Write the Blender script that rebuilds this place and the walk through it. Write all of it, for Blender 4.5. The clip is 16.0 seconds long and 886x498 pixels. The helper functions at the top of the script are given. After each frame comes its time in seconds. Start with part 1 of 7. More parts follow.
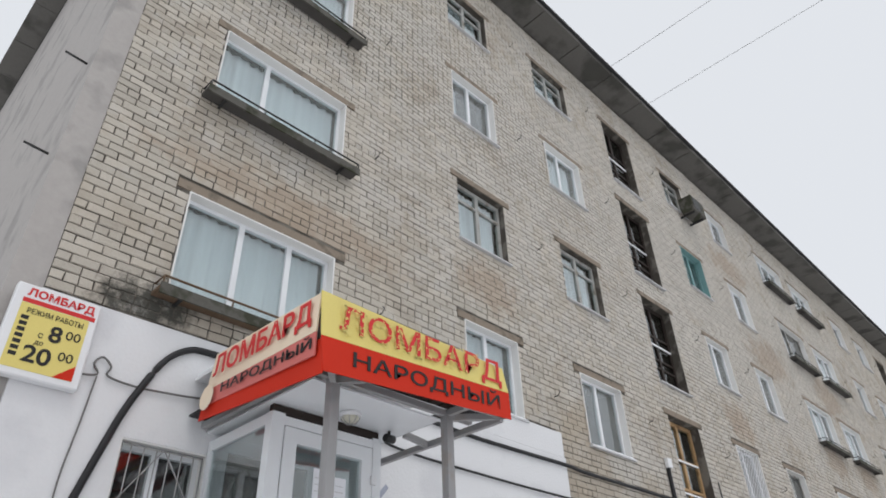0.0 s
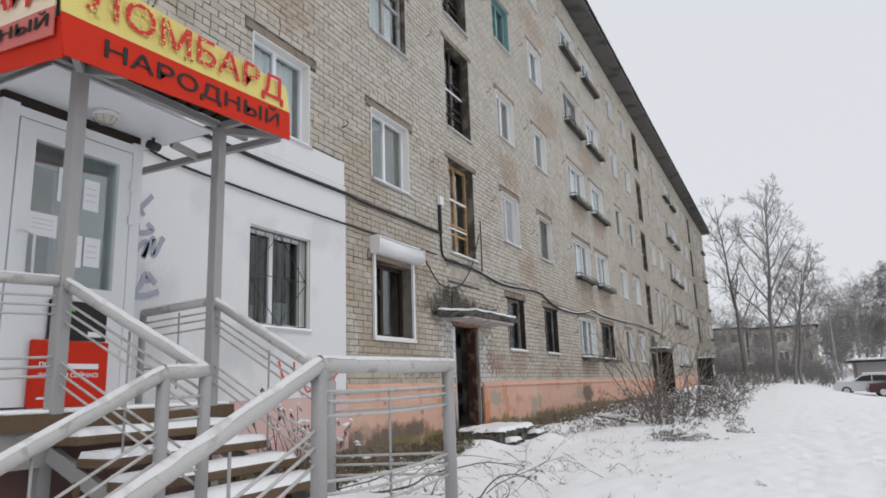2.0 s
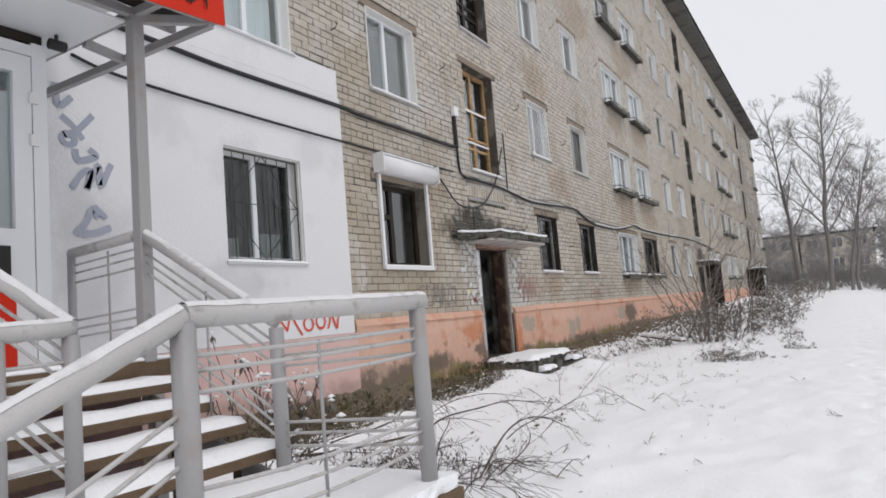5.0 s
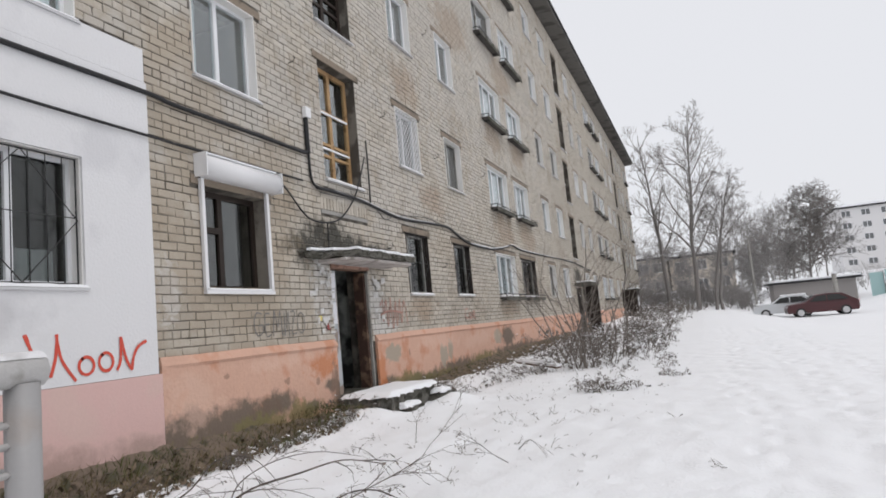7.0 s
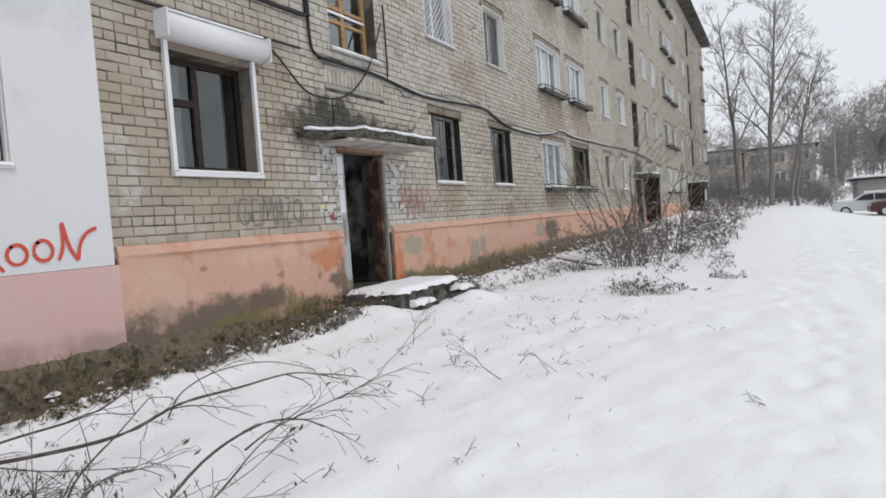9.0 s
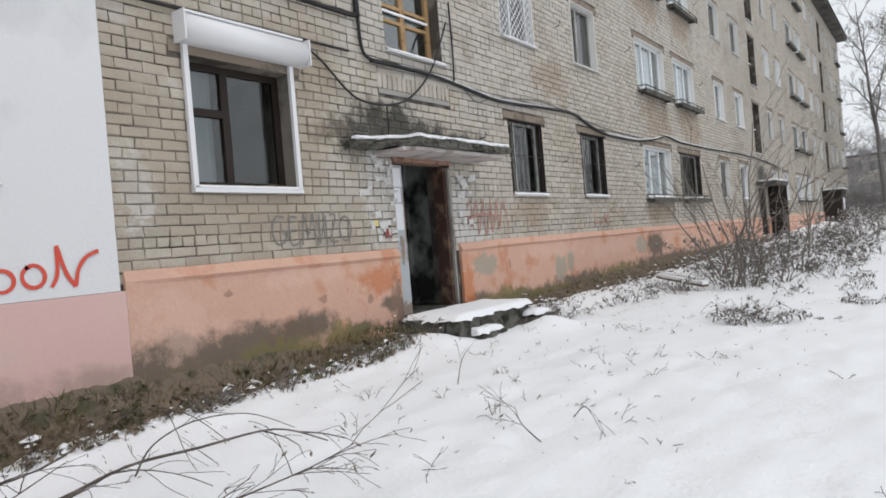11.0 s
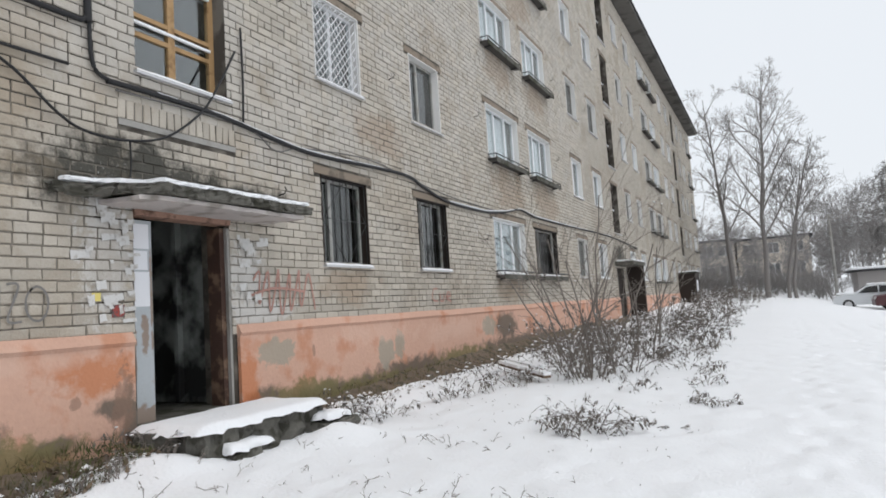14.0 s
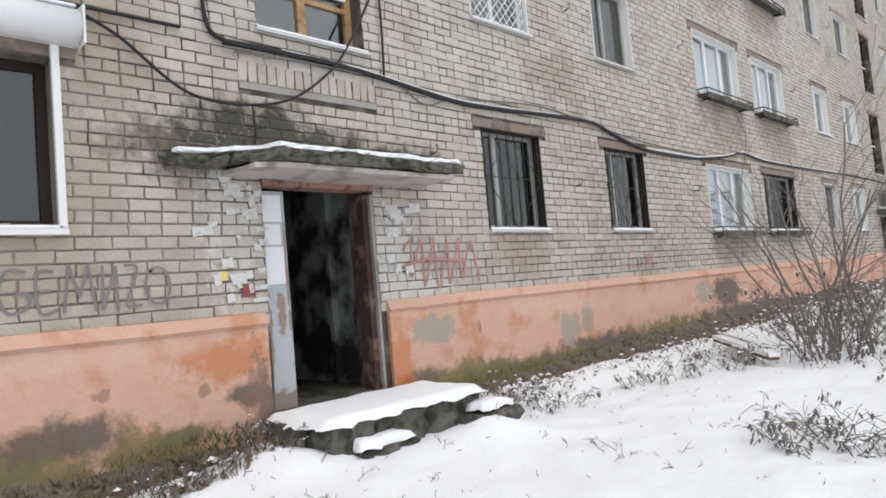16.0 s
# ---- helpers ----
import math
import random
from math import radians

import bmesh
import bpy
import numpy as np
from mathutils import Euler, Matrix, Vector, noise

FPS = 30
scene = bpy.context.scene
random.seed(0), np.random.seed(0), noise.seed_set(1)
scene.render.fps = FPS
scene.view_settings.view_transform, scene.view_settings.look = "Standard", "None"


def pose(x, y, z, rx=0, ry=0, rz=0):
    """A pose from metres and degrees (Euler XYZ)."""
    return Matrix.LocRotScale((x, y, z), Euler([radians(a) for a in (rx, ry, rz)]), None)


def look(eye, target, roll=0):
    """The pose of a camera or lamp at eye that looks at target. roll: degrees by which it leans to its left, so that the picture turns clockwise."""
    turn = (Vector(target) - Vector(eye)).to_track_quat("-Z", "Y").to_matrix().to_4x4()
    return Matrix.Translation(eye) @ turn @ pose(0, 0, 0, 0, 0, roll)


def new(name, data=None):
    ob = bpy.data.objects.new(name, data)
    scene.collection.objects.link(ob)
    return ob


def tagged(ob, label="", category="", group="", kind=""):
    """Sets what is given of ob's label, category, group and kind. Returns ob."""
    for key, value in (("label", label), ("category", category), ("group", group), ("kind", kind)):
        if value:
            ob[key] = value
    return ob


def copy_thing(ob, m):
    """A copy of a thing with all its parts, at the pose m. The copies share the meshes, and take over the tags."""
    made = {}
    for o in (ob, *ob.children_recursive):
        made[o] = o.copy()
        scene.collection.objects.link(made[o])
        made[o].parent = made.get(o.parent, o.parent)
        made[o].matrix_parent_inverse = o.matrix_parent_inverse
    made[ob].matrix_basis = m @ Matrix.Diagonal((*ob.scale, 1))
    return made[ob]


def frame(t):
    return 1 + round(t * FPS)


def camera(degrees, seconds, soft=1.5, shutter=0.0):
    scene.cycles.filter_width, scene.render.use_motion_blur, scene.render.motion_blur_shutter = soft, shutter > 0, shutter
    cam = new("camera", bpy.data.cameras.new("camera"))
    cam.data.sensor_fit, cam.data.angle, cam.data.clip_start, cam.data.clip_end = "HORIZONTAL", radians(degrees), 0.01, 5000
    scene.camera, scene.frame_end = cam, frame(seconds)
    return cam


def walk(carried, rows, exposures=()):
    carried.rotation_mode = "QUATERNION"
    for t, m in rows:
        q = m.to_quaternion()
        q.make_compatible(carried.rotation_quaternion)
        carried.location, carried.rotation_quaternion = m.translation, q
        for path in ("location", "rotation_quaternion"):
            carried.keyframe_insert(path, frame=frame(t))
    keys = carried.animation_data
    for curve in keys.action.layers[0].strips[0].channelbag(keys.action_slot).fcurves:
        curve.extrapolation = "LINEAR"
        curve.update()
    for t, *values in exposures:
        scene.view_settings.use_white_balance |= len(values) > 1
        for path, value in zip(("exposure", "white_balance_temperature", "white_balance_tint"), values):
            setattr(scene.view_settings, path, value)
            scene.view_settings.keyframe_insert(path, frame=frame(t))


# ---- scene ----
cam = camera(67.1, 16.0, 1.75)
METRES, EYE, TILT, LEAN, TURN = 9.75, 1.42, 0.5, 0.0, 44.0
ROWS = [
    (0.0, 0.0, 0.0, 0.0, 1.14, 34.02, 1.69),
    (0.5, 0.0012, 0.0046, 0.0039, 2.04, 35.84, 1.61),
    (1.0, 0.0029, 0.0069, 0.003, -3.92, 30.1, 2.6),
    (1.5, 0.0065, 0.0139, 0.0009, -11.01, 20.53, 2.41),
    (2.0, 0.0145, 0.0214, -0.0026, -17.25, 11.13, 1.77),
    (2.5, 0.0202, 0.0246, -0.0041, -15.4, 9.68, 1.96),
    (3.0, 0.0231, 0.0318, -0.0051, -13.23, 9.9, 2.68),
    (5.5, 0.1163, 0.1635, 0.0067, -13.6, 4.55, 5.04),
    (6.0, 0.1413, 0.1923, 0.0106, -15.7, 7.06, 5.46),
    (6.5, 0.1629, 0.2206, 0.0135, -19.69, 7.67, 4.43),
    (7.0, 0.1899, 0.2571, 0.0111, -22.79, 5.94, 5.15),
    (7.5, 0.2238, 0.2852, 0.0065, -18.28, 0.78, 3.54),
    (8.0, 0.2562, 0.3102, 0.0071, -17.73, -3.04, 4.01),
    (10.5, 0.3706, 0.4182, 0.0016, -12.37, -1.41, 4.88),
    (11.0, 0.3996, 0.4473, 0.0023, -7.64, -0.96, 4.73),
    (11.5, 0.4196, 0.4748, 0.002, -7.59, -0.98, 5.87),
    (12.0, 0.4406, 0.5166, 0.0051, -13.24, -0.51, 5.94),
    (12.5, 0.4718, 0.5475, 0.0036, -15.3, 0.58, 5.63),
    (13.0, 0.4986, 0.5666, 0.0067, -18.8, 1.74, 5.91),
    (13.5, 0.5246, 0.5975, 0.0068, -21.08, 4.68, 4.61),
    (14.0, 0.5536, 0.623, 0.0033, -17.69, 4.57, 3.55),
    (14.5, 0.5811, 0.6468, 0.0056, -11.72, 4.07, 5.23),
    (15.0, 0.6016, 0.6837, 0.0058, -9.75, 5.09, 5.23),
    (15.5, 0.62, 0.7149, 0.0028, -0.95, 4.21, 5.95),
    (16.0, 0.6437, 0.7435, 0.0062, 1.33, 2.88, 4.93),
]
walk(cam, [(t, pose(0, 0, EYE, TILT, LEAN, TURN) @ pose(METRES * x, METRES * y, METRES * z, 90 + pitch, roll, yaw)) for t, x, y, z, yaw, pitch, roll in ROWS],
     exposures=((0.0, -0.12, 6540, 11), (2.0, -0.2, 6560, 11.5), (5.5, -0.05, 6650, 13), (7.2, -0.09, 6650, 13), (8.0, -0.08, 6560, 12), (11.0, 0.0, 6510, 10.5), (12.0, 0.05, 6500, 10), (13.5, -0.03, 6480, 10), (14.5, 0.12, 6500, 10), (16.0, 0.26, 6530, 11)))

# ---- world and sun: an even winter overcast ----
world = bpy.data.worlds.new("overcast")
scene.world = world
world.use_nodes = True
wn, wl = world.node_tree.nodes, world.node_tree.links
wn.clear()
sky = wn.new("ShaderNodeTexSky")
sky.sky_type = "NISHITA"
sky.sun_disc = False
sky.sun_elevation, sky.sun_rotation = radians(55), radians(100)
sky.dust_density = 4.0
cloud = wn.new("ShaderNodeRGB")
cloud.outputs[0].default_value = (8.65, 9.05, 9.5, 1)
mixw = wn.new("ShaderNodeMix")
mixw.data_type = "RGBA"
mixw.inputs[0].default_value = 0.93
wl.new(sky.outputs[0], mixw.inputs[6])
wl.new(cloud.outputs[0], mixw.inputs[7])
bgw = wn.new("ShaderNodeBackground")
bgw.inputs[1].default_value = 0.1
wl.new(mixw.outputs[2], bgw.inputs[0])
outw = wn.new("ShaderNodeOutputWorld")
wl.new(bgw.outputs[0], outw.inputs[0])

sun = new("sun", bpy.data.lights.new("sun", "SUN"))
sun.data.energy = 0.8
sun.data.angle = radians(25)
sun.data.color = (1.0, 0.985, 0.965)
sun.matrix_world = look((10, 0, 20), (0, 4, 0))

# ---- small builders ----
NOISE = random.Random(7)


def thing(name, label, category, group="", kind="", at=(0, 0, 0)):
    ob = new(name)
    ob.empty_display_size = 0.1
    ob.matrix_basis = Matrix.Translation(at)
    return tagged(ob, label, category, group, kind)


def link_mesh(name, me, material, parent=None, label="", kind=""):
    ob = new(name, me)
    me.materials.append(material)
    if parent is not None:
        ob.parent = parent
    return tagged(ob, label=label, kind=kind)


def part(name, bm, material, parent=None, label="", kind=""):
    me = bpy.data.meshes.new(name)
    bm.to_mesh(me)
    bm.free()
    return link_mesh(name, me, material, parent, label, kind)


def smooth(ob):
    for p in ob.data.polygons:
        p.use_smooth = True
    return ob


def box(bm, x0, x1, y0, y1, z0, z1, bevel=0.0):
    vs = [bm.verts.new((x, y, z)) for x in (x0, x1) for y in (y0, y1) for z in (z0, z1)]
    fs = [bm.faces.new([vs[i] for i in q]) for q in ((0, 1, 3, 2), (4, 6, 7, 5), (0, 4, 5, 1), (2, 3, 7, 6), (0, 2, 6, 4), (1, 5, 7, 3))]
    if bevel:
        es = list({e for f in fs for e in f.edges})
        bmesh.ops.bevel(bm, geom=es, offset=bevel, segments=1, affect="EDGES", clamp_overlap=True)
    return bm


def boxm(*a, bevel=0.0):
    return box(bmesh.new(), *a, bevel=bevel)


def tube(bm, pts, r, sides=8, cap=True):
    """A round bar along points; r is one radius or one for each point."""
    pts = [Vector(p) for p in pts]
    rs = r if isinstance(r, (list, tuple)) else [r] * len(pts)
    rings = []
    for i, p in enumerate(pts):
        d = (pts[min(i + 1, len(pts) - 1)] - pts[max(i - 1, 0)]).normalized()
        u = d.cross(Vector((0, 0, 1)) if abs(d.z) < 0.9 else Vector((1, 0, 0))).normalized()
        w = d.cross(u)
        rings.append([bm.verts.new(p + rs[i] * (math.cos(2 * math.pi * k / sides) * u + math.sin(2 * math.pi * k / sides) * w)) for k in range(sides)])
    for a, b in zip(rings, rings[1:]):
        for k in range(sides):
            f = bm.faces.new((a[k], a[(k + 1) % sides], b[(k + 1) % sides], b[k]))
            f.smooth = True
    if cap:
        bm.faces.new(rings[0][::-1])
        bm.faces.new(rings[-1])
    return bm


def beam(bm, p, q, w, h):
    """A square bar from p to q."""
    p, q = Vector(p), Vector(q)
    d = (q - p).normalized()
    u = d.cross(Vector((0, 0, 1)) if abs(d.z) < 0.95 else Vector((0, 1, 0))).normalized() * w / 2
    n = u.cross(d).normalized() * h / 2
    vs = [bm.verts.new(e + a * u + b * n) for e in (p, q) for a, b in ((-1, -1), (1, -1), (1, 1), (-1, 1))]
    for f in ((0, 1, 2, 3), (7, 6, 5, 4), (0, 4, 5, 1), (1, 5, 6, 2), (2, 6, 7, 3), (3, 7, 4, 0)):
        bm.faces.new([vs[i] for i in f])
    return bm


def pydata(name, verts, faces, material, parent=None, label="", kind=""):
    me = bpy.data.meshes.new(name)
    me.from_pydata(verts, [], faces)
    return link_mesh(name, me, material, parent, label, kind)


# ---- materials ----
def mat(name, base, rough=0.8, metal=0.0, var=0.15, scale=3.0, fine=60.0, bump=0.15, second=None, amount=0.5, island=0.0, obj=0.0, spec=0.3):
    """A surface with a base colour, large and fine variation, an optional second colour in patches, and fine relief."""
    m = bpy.data.materials.new(name)
    m.use_nodes = True
    n, l = m.node_tree.nodes, m.node_tree.links
    b = n["Principled BSDF"]
    b.inputs["Roughness"].default_value, b.inputs["Metallic"].default_value = rough, metal
    b.inputs["Specular IOR Level"].default_value = spec
    geo = n.new("ShaderNodeNewGeometry")
    pos = geo.outputs["Position"]
    big, small = n.new("ShaderNodeTexNoise"), n.new("ShaderNodeTexNoise")
    for t, s, d in ((big, scale, 4), (small, fine, 3)):
        t.inputs["Scale"].default_value, t.inputs["Detail"].default_value = s, d
        l.new(pos, t.inputs["Vector"])
    col = n.new("ShaderNodeRGB")
    col.outputs[0].default_value = (*base, 1)
    out = col.outputs[0]
    if second:
        ramp = n.new("ShaderNodeMapRange")
        ramp.inputs[1].default_value, ramp.inputs[2].default_value = 0.62 - 0.25 * amount, 0.74 - 0.25 * amount
        l.new(big.outputs[0], ramp.inputs[0])
        mx = n.new("ShaderNodeMix")
        mx.data_type = "RGBA"
        l.new(ramp.outputs[0], mx.inputs[0])
        l.new(out, mx.inputs[6])
        mx.inputs[7].default_value = (*second, 1)
        out = mx.outputs[2]
    hsv = n.new("ShaderNodeHueSaturation")
    l.new(out, hsv.inputs["Color"])
    add = n.new("ShaderNodeMath")
    add.operation = "ADD"
    l.new(big.outputs[0], add.inputs[0])
    l.new(small.outputs[0], add.inputs[1])
    last, span = add.outputs[0], 2.0
    for on, src in ((island, geo.outputs["Random Per Island"]), (obj, None)):
        if on:
            if src is None:
                oi = n.new("ShaderNodeObjectInfo")
                src = oi.outputs["Random"]
            k = n.new("ShaderNodeMath")
            k.operation = "MULTIPLY_ADD"
            k.inputs[1].default_value = on / max(var, 0.01)
            l.new(src, k.inputs[0])
            l.new(last, k.inputs[2])
            last = k.outputs[0]
            span += on / max(var, 0.01)
    mr = n.new("ShaderNodeMapRange")
    mr.clamp = False
    mr.inputs[1].default_value, mr.inputs[2].default_value = 0.0, span
    total = var + island + obj
    mr.inputs[3].default_value, mr.inputs[4].default_value = 1 - total, 1 + total
    l.new(last, mr.inputs[0])
    l.new(mr.outputs[0], hsv.inputs["Value"])
    l.new(hsv.outputs[0], b.inputs["Base Color"])
    bp = n.new("ShaderNodeBump")
    bp.inputs["Strength"].default_value, bp.inputs["Distance"].default_value = bump, 0.01
    l.new(small.outputs[0], bp.inputs["Height"])
    l.new(bp.outputs[0], b.inputs["Normal"])
    return m


def mask_box(m, spots, colour, strength=0.85, rough_edge=0.35, scale=4.0, soft=0.55):
    """Stains of a given colour with ragged outlines; spots: (x, y, z, rx, ry, rz) of soft ellipsoids."""
    n, l = m.node_tree.nodes, m.node_tree.links
    b = n["Principled BSDF"]
    src = b.inputs["Base Color"].links[0].from_socket
    geo = n.new("ShaderNodeNewGeometry")
    noi = n.new("ShaderNodeTexNoise")
    noi.inputs["Scale"].default_value, noi.inputs["Detail"].default_value = scale, 8
    noi.inputs["Roughness"].default_value = 0.68
    l.new(geo.outputs["Position"], noi.inputs["Vector"])
    best = None
    for x, y, z, rx, ry, rz in spots:
        mp = n.new("ShaderNodeVectorMath")
        mp.operation = "SUBTRACT"
        mp.inputs[1].default_value = (x, y, z)
        l.new(geo.outputs["Position"], mp.inputs[0])
        dv = n.new("ShaderNodeVectorMath")
        dv.operation = "DIVIDE"
        dv.inputs[1].default_value = (rx, ry, rz)
        l.new(mp.outputs[0], dv.inputs[0])
        ln = n.new("ShaderNodeVectorMath")
        ln.operation = "LENGTH"
        l.new(dv.outputs[0], ln.inputs[0])
        if best is None:
            best = ln.outputs["Value"]
        else:
            mn = n.new("ShaderNodeMath")
            mn.operation = "MINIMUM"
            l.new(best, mn.inputs[0])
            l.new(ln.outputs["Value"], mn.inputs[1])
            best = mn.outputs[0]
    ad = n.new("ShaderNodeMath")
    ad.operation = "MULTIPLY_ADD"
    ad.inputs[1].default_value = -2.4 * rough_edge * 2
    l.new(noi.outputs[0], ad.inputs[0])
    l.new(best, ad.inputs[2])
    mr = n.new("ShaderNodeMapRange")
    mr.inputs[1].default_value, mr.inputs[2].default_value = 0.825 + soft / 2 - 2.4 * rough_edge, 0.825 - soft / 2 - 2.4 * rough_edge
    mr.inputs[3].default_value, mr.inputs[4].default_value = 0.0, strength
    l.new(ad.outputs[0], mr.inputs[0])
    mx = n.new("ShaderNodeMix")
    mx.data_type = "RGBA"
    l.new(mr.outputs[0], mx.inputs[0])
    l.new(src, mx.inputs[6])
    mx.inputs[7].default_value = (*colour, 1)
    l.new(mx.outputs[2], b.inputs["Base Color"])
    return m


def glass_mat(name, tint=(0.9, 0.95, 0.95), rough=0.02, mirror=0.15):
    m = bpy.data.materials.new(name)
    m.use_nodes = True
    n, l = m.node_tree.nodes, m.node_tree.links
    n.clear()
    o = n.new("ShaderNodeOutputMaterial")
    tr, gl, mx, lw = n.new("ShaderNodeBsdfTransparent"), n.new("ShaderNodeBsdfGlossy"), n.new("ShaderNodeMixShader"), n.new("ShaderNodeLayerWeight")
    tr.inputs[0].default_value = (*tint, 1)
    gl.inputs["Roughness"].default_value = rough
    pw, sc = n.new("ShaderNodeMath"), n.new("ShaderNodeMath")
    pw.operation, sc.operation = "POWER", "MULTIPLY_ADD"
    pw.inputs[1].default_value = 3.0
    sc.inputs[1].default_value, sc.inputs[2].default_value = 0.87 - mirror, mirror
    lw.inputs[0].default_value = 0.5
    l.new(lw.outputs["Facing"], pw.inputs[0])
    l.new(pw.outputs[0], sc.inputs[0])
    l.new(sc.outputs[0], mx.inputs[0])
    l.new(tr.outputs[0], mx.inputs[1])
    l.new(gl.outputs[0], mx.inputs[2])
    l.new(mx.outputs[0], o.inputs[0])
    return m


SOOT = [(-6.1, 13.1, 3.04, 1.5, 1.5, 0.34), (-6.1, 12.2, 2.98, 1.0, 0.8, 0.28), (-6.1, 14.4, 3.0, 1, 0.9, 0.2), (-6.1, 12.9, 3.2, 1, 0.8, 0.28), (-6.1, 2.1, 4.8, 1, 0.5, 0.3), (-6.1, 37.1, 3.3, 1, 1.1, 0.5)]
RUST = [(-6.1, 20.5, 9.9, 1, 1.6, 0.8), (-6.1, 19.4, 12.8, 1, 1.5, 0.6), (-6.1, 25.6, 10.0, 1, 1.5, 0.7), (-6.1, 7.4, 7.2, 1, 0.9, 0.5), (-6.1, 3.6, 6.75, 1.0, 2.0, 0.42), (-6.1, 24.0, 4.3, 1.0, 1.1, 0.6), (-6.1, 27.4, 4.3, 1, 1.0, 0.6), (-6.1, 17.8, 4.5, 1, 0.9, 0.4), (-6.1, 16.7, 7.0, 1, 0.9, 0.6), (-6.1, 23.8, 4.5, 1, 1.1, 0.5), (-6.1, 26.8, 4.5, 1, 1.0, 0.5), (-6.1, 23.8, 1.85, 1, 1.2, 0.3), (-6.1, 16.6, 1.9, 1, 0.8, 0.3), (-6.1, 23.8, 7.4, 1, 1.1, 0.5), (-6.1, 26.8, 7.4, 1, 1.1, 0.5)]
M_BRICK = mat("sand_lime_brick", (0.465, 0.425, 0.365), 0.9, var=0.12, scale=0.9, fine=38, bump=0.8, second=(0.40, 0.355, 0.295), amount=0.4, island=0.17)
mask_box(M_BRICK, SOOT, (0.045, 0.045, 0.038), 0.92, 0.6, 5.0, 0.7)
mask_box(M_BRICK, [(-6.1, 18, 11, 3, 16, 5.5), (-6.1, 13, 4.6, 2, 5, 1.2)], (0.54, 0.52, 0.49), 0.4, 1.1, 2.2)
mask_box(M_BRICK, RUST, (0.33, 0.24, 0.165), 0.5, 0.5, 3.0)
M_BRICK1 = mat("sand_lime_brick_loose", (0.465, 0.425, 0.365), 0.9, var=0.12, scale=0.9, fine=38, bump=0.8, second=(0.40, 0.355, 0.295), amount=0.4, obj=0.17)
mask_box(M_BRICK1, SOOT, (0.045, 0.045, 0.038), 0.92, 0.6, 5.0, 0.7)
for m_ in (M_BRICK, M_BRICK1):
    mask_box(m_, [(-6.1, 12.5, 2.25, 1, 0.32, 0.75), (-6.1, 14.4, 2.0, 1, 0.35, 0.55), (-6.1, 14.55, 1.6, 1, 0.7, 0.2), (-6.1, 9.15, 2.2, 1, 0.2, 0.4)], (0.60, 0.59, 0.57), 0.7, 0.7, 10.0, 0.35)
    mask_box(m_, [(-6.1, 10.3, 2.2, 1, 1.8, 1.6), (-6.1, 9.6, 4.4, 1, 1.0, 1.6), (-6.1, 11.4, 4.0, 1, 1.2, 0.7)], (0.33, 0.265, 0.19), 0.5, 0.8, 1.6, 0.7)
M_MORTAR = mat("mortar", (0.075, 0.066, 0.056), 0.95, var=0.3, scale=3.5, fine=60, bump=0.4, second=(0.16, 0.145, 0.125), amount=0.55)
mask_box(M_MORTAR, [(-6.1, 10.6, 2.4, 1, 2.2, 1.3), (-6.1, 12.3, 2.0, 1, 1.2, 0.9), (-6.1, 15.2, 2.0, 1, 1.5, 0.8)], (0.25, 0.225, 0.19), 0.8, 0.8, 2.0, 0.6)
M_LINTEL = mat("brown_stained_lintel", (0.25, 0.205, 0.16), 0.95, var=0.25, scale=4, fine=40, bump=0.5, second=(0.15, 0.125, 0.10), amount=0.45)
M_PLASTER = mat("white_plaster", (0.70, 0.70, 0.71), 0.75, var=0.04, scale=1.2, fine=30, bump=0.45, second=(0.62, 0.62, 0.635), amount=0.35)
M_PINK = mat("pale_pink_paint", (0.64, 0.43, 0.40), 0.85, var=0.08, scale=1.5, fine=40, bump=0.3, second=(0.62, 0.44, 0.40), amount=0.3)
M_PLINTH = mat("salmon_plinth", (0.60, 0.375, 0.285), 0.9, var=0.15, scale=2.2, fine=26, bump=0.8, second=(0.53, 0.27, 0.175), amount=0.35)
DIRT = [(-6.1, 9.4, 0.52, 1.0, 1.0, 0.34), (-6.1, 10.3, 0.58, 1.0, 0.8, 0.26), (-6.1, 11.0, 0.66, 1.0, 0.5, 0.2), (-6.1, 11.9, 0.52, 1.0, 0.28, 0.1), (-6.1, 12.6, 0.75, 1, 0.3, 0.13), (-6.1, 12.68, 0.65, 1, 0.1, 0.35), (-6.1, 16.2, 0.42, 1, 1.8, 0.2), (-6.1, 18.5, 0.45, 1, 2.2, 0.26), (-6.1, 24, 0.5, 1, 4.0, 0.3), (-6.1, 23.0, 1.0, 1, 0.8, 0.35), (-6.1, 14.6, 0.55, 1, 0.35, 0.15)]
CEMENT = [(-6.1, 14.85, 1.08, 1, 0.4, 0.2), (-6.1, 17.5, 0.85, 1, 0.28, 0.3), (-6.1, 17.95, 0.95, 1, 0.2, 0.3), (-6.1, 21.9, 1.05, 1, 0.5, 0.25)]
mask_box(M_PLINTH, DIRT, (0.10, 0.092, 0.075), 0.85, 0.4, 4.5, 0.45)
mask_box(M_PLINTH, [(-6.1, 9.6, 0.25, 1, 1.0, 0.25), (-6.1, 10.7, 0.36, 1, 0.9, 0.27), (-6.1, 11.6, 0.42, 1, 0.6, 0.24), (-6.1, 17, 0.3, 1, 3, 0.26), (-6.1, 20.5, 0.45, 1, 1.5, 0.3), (-6.1, 15.4, 0.5, 1, 0.9, 0.2)], (0.19, 0.165, 0.075), 0.85, 0.5, 7.0, 0.4)
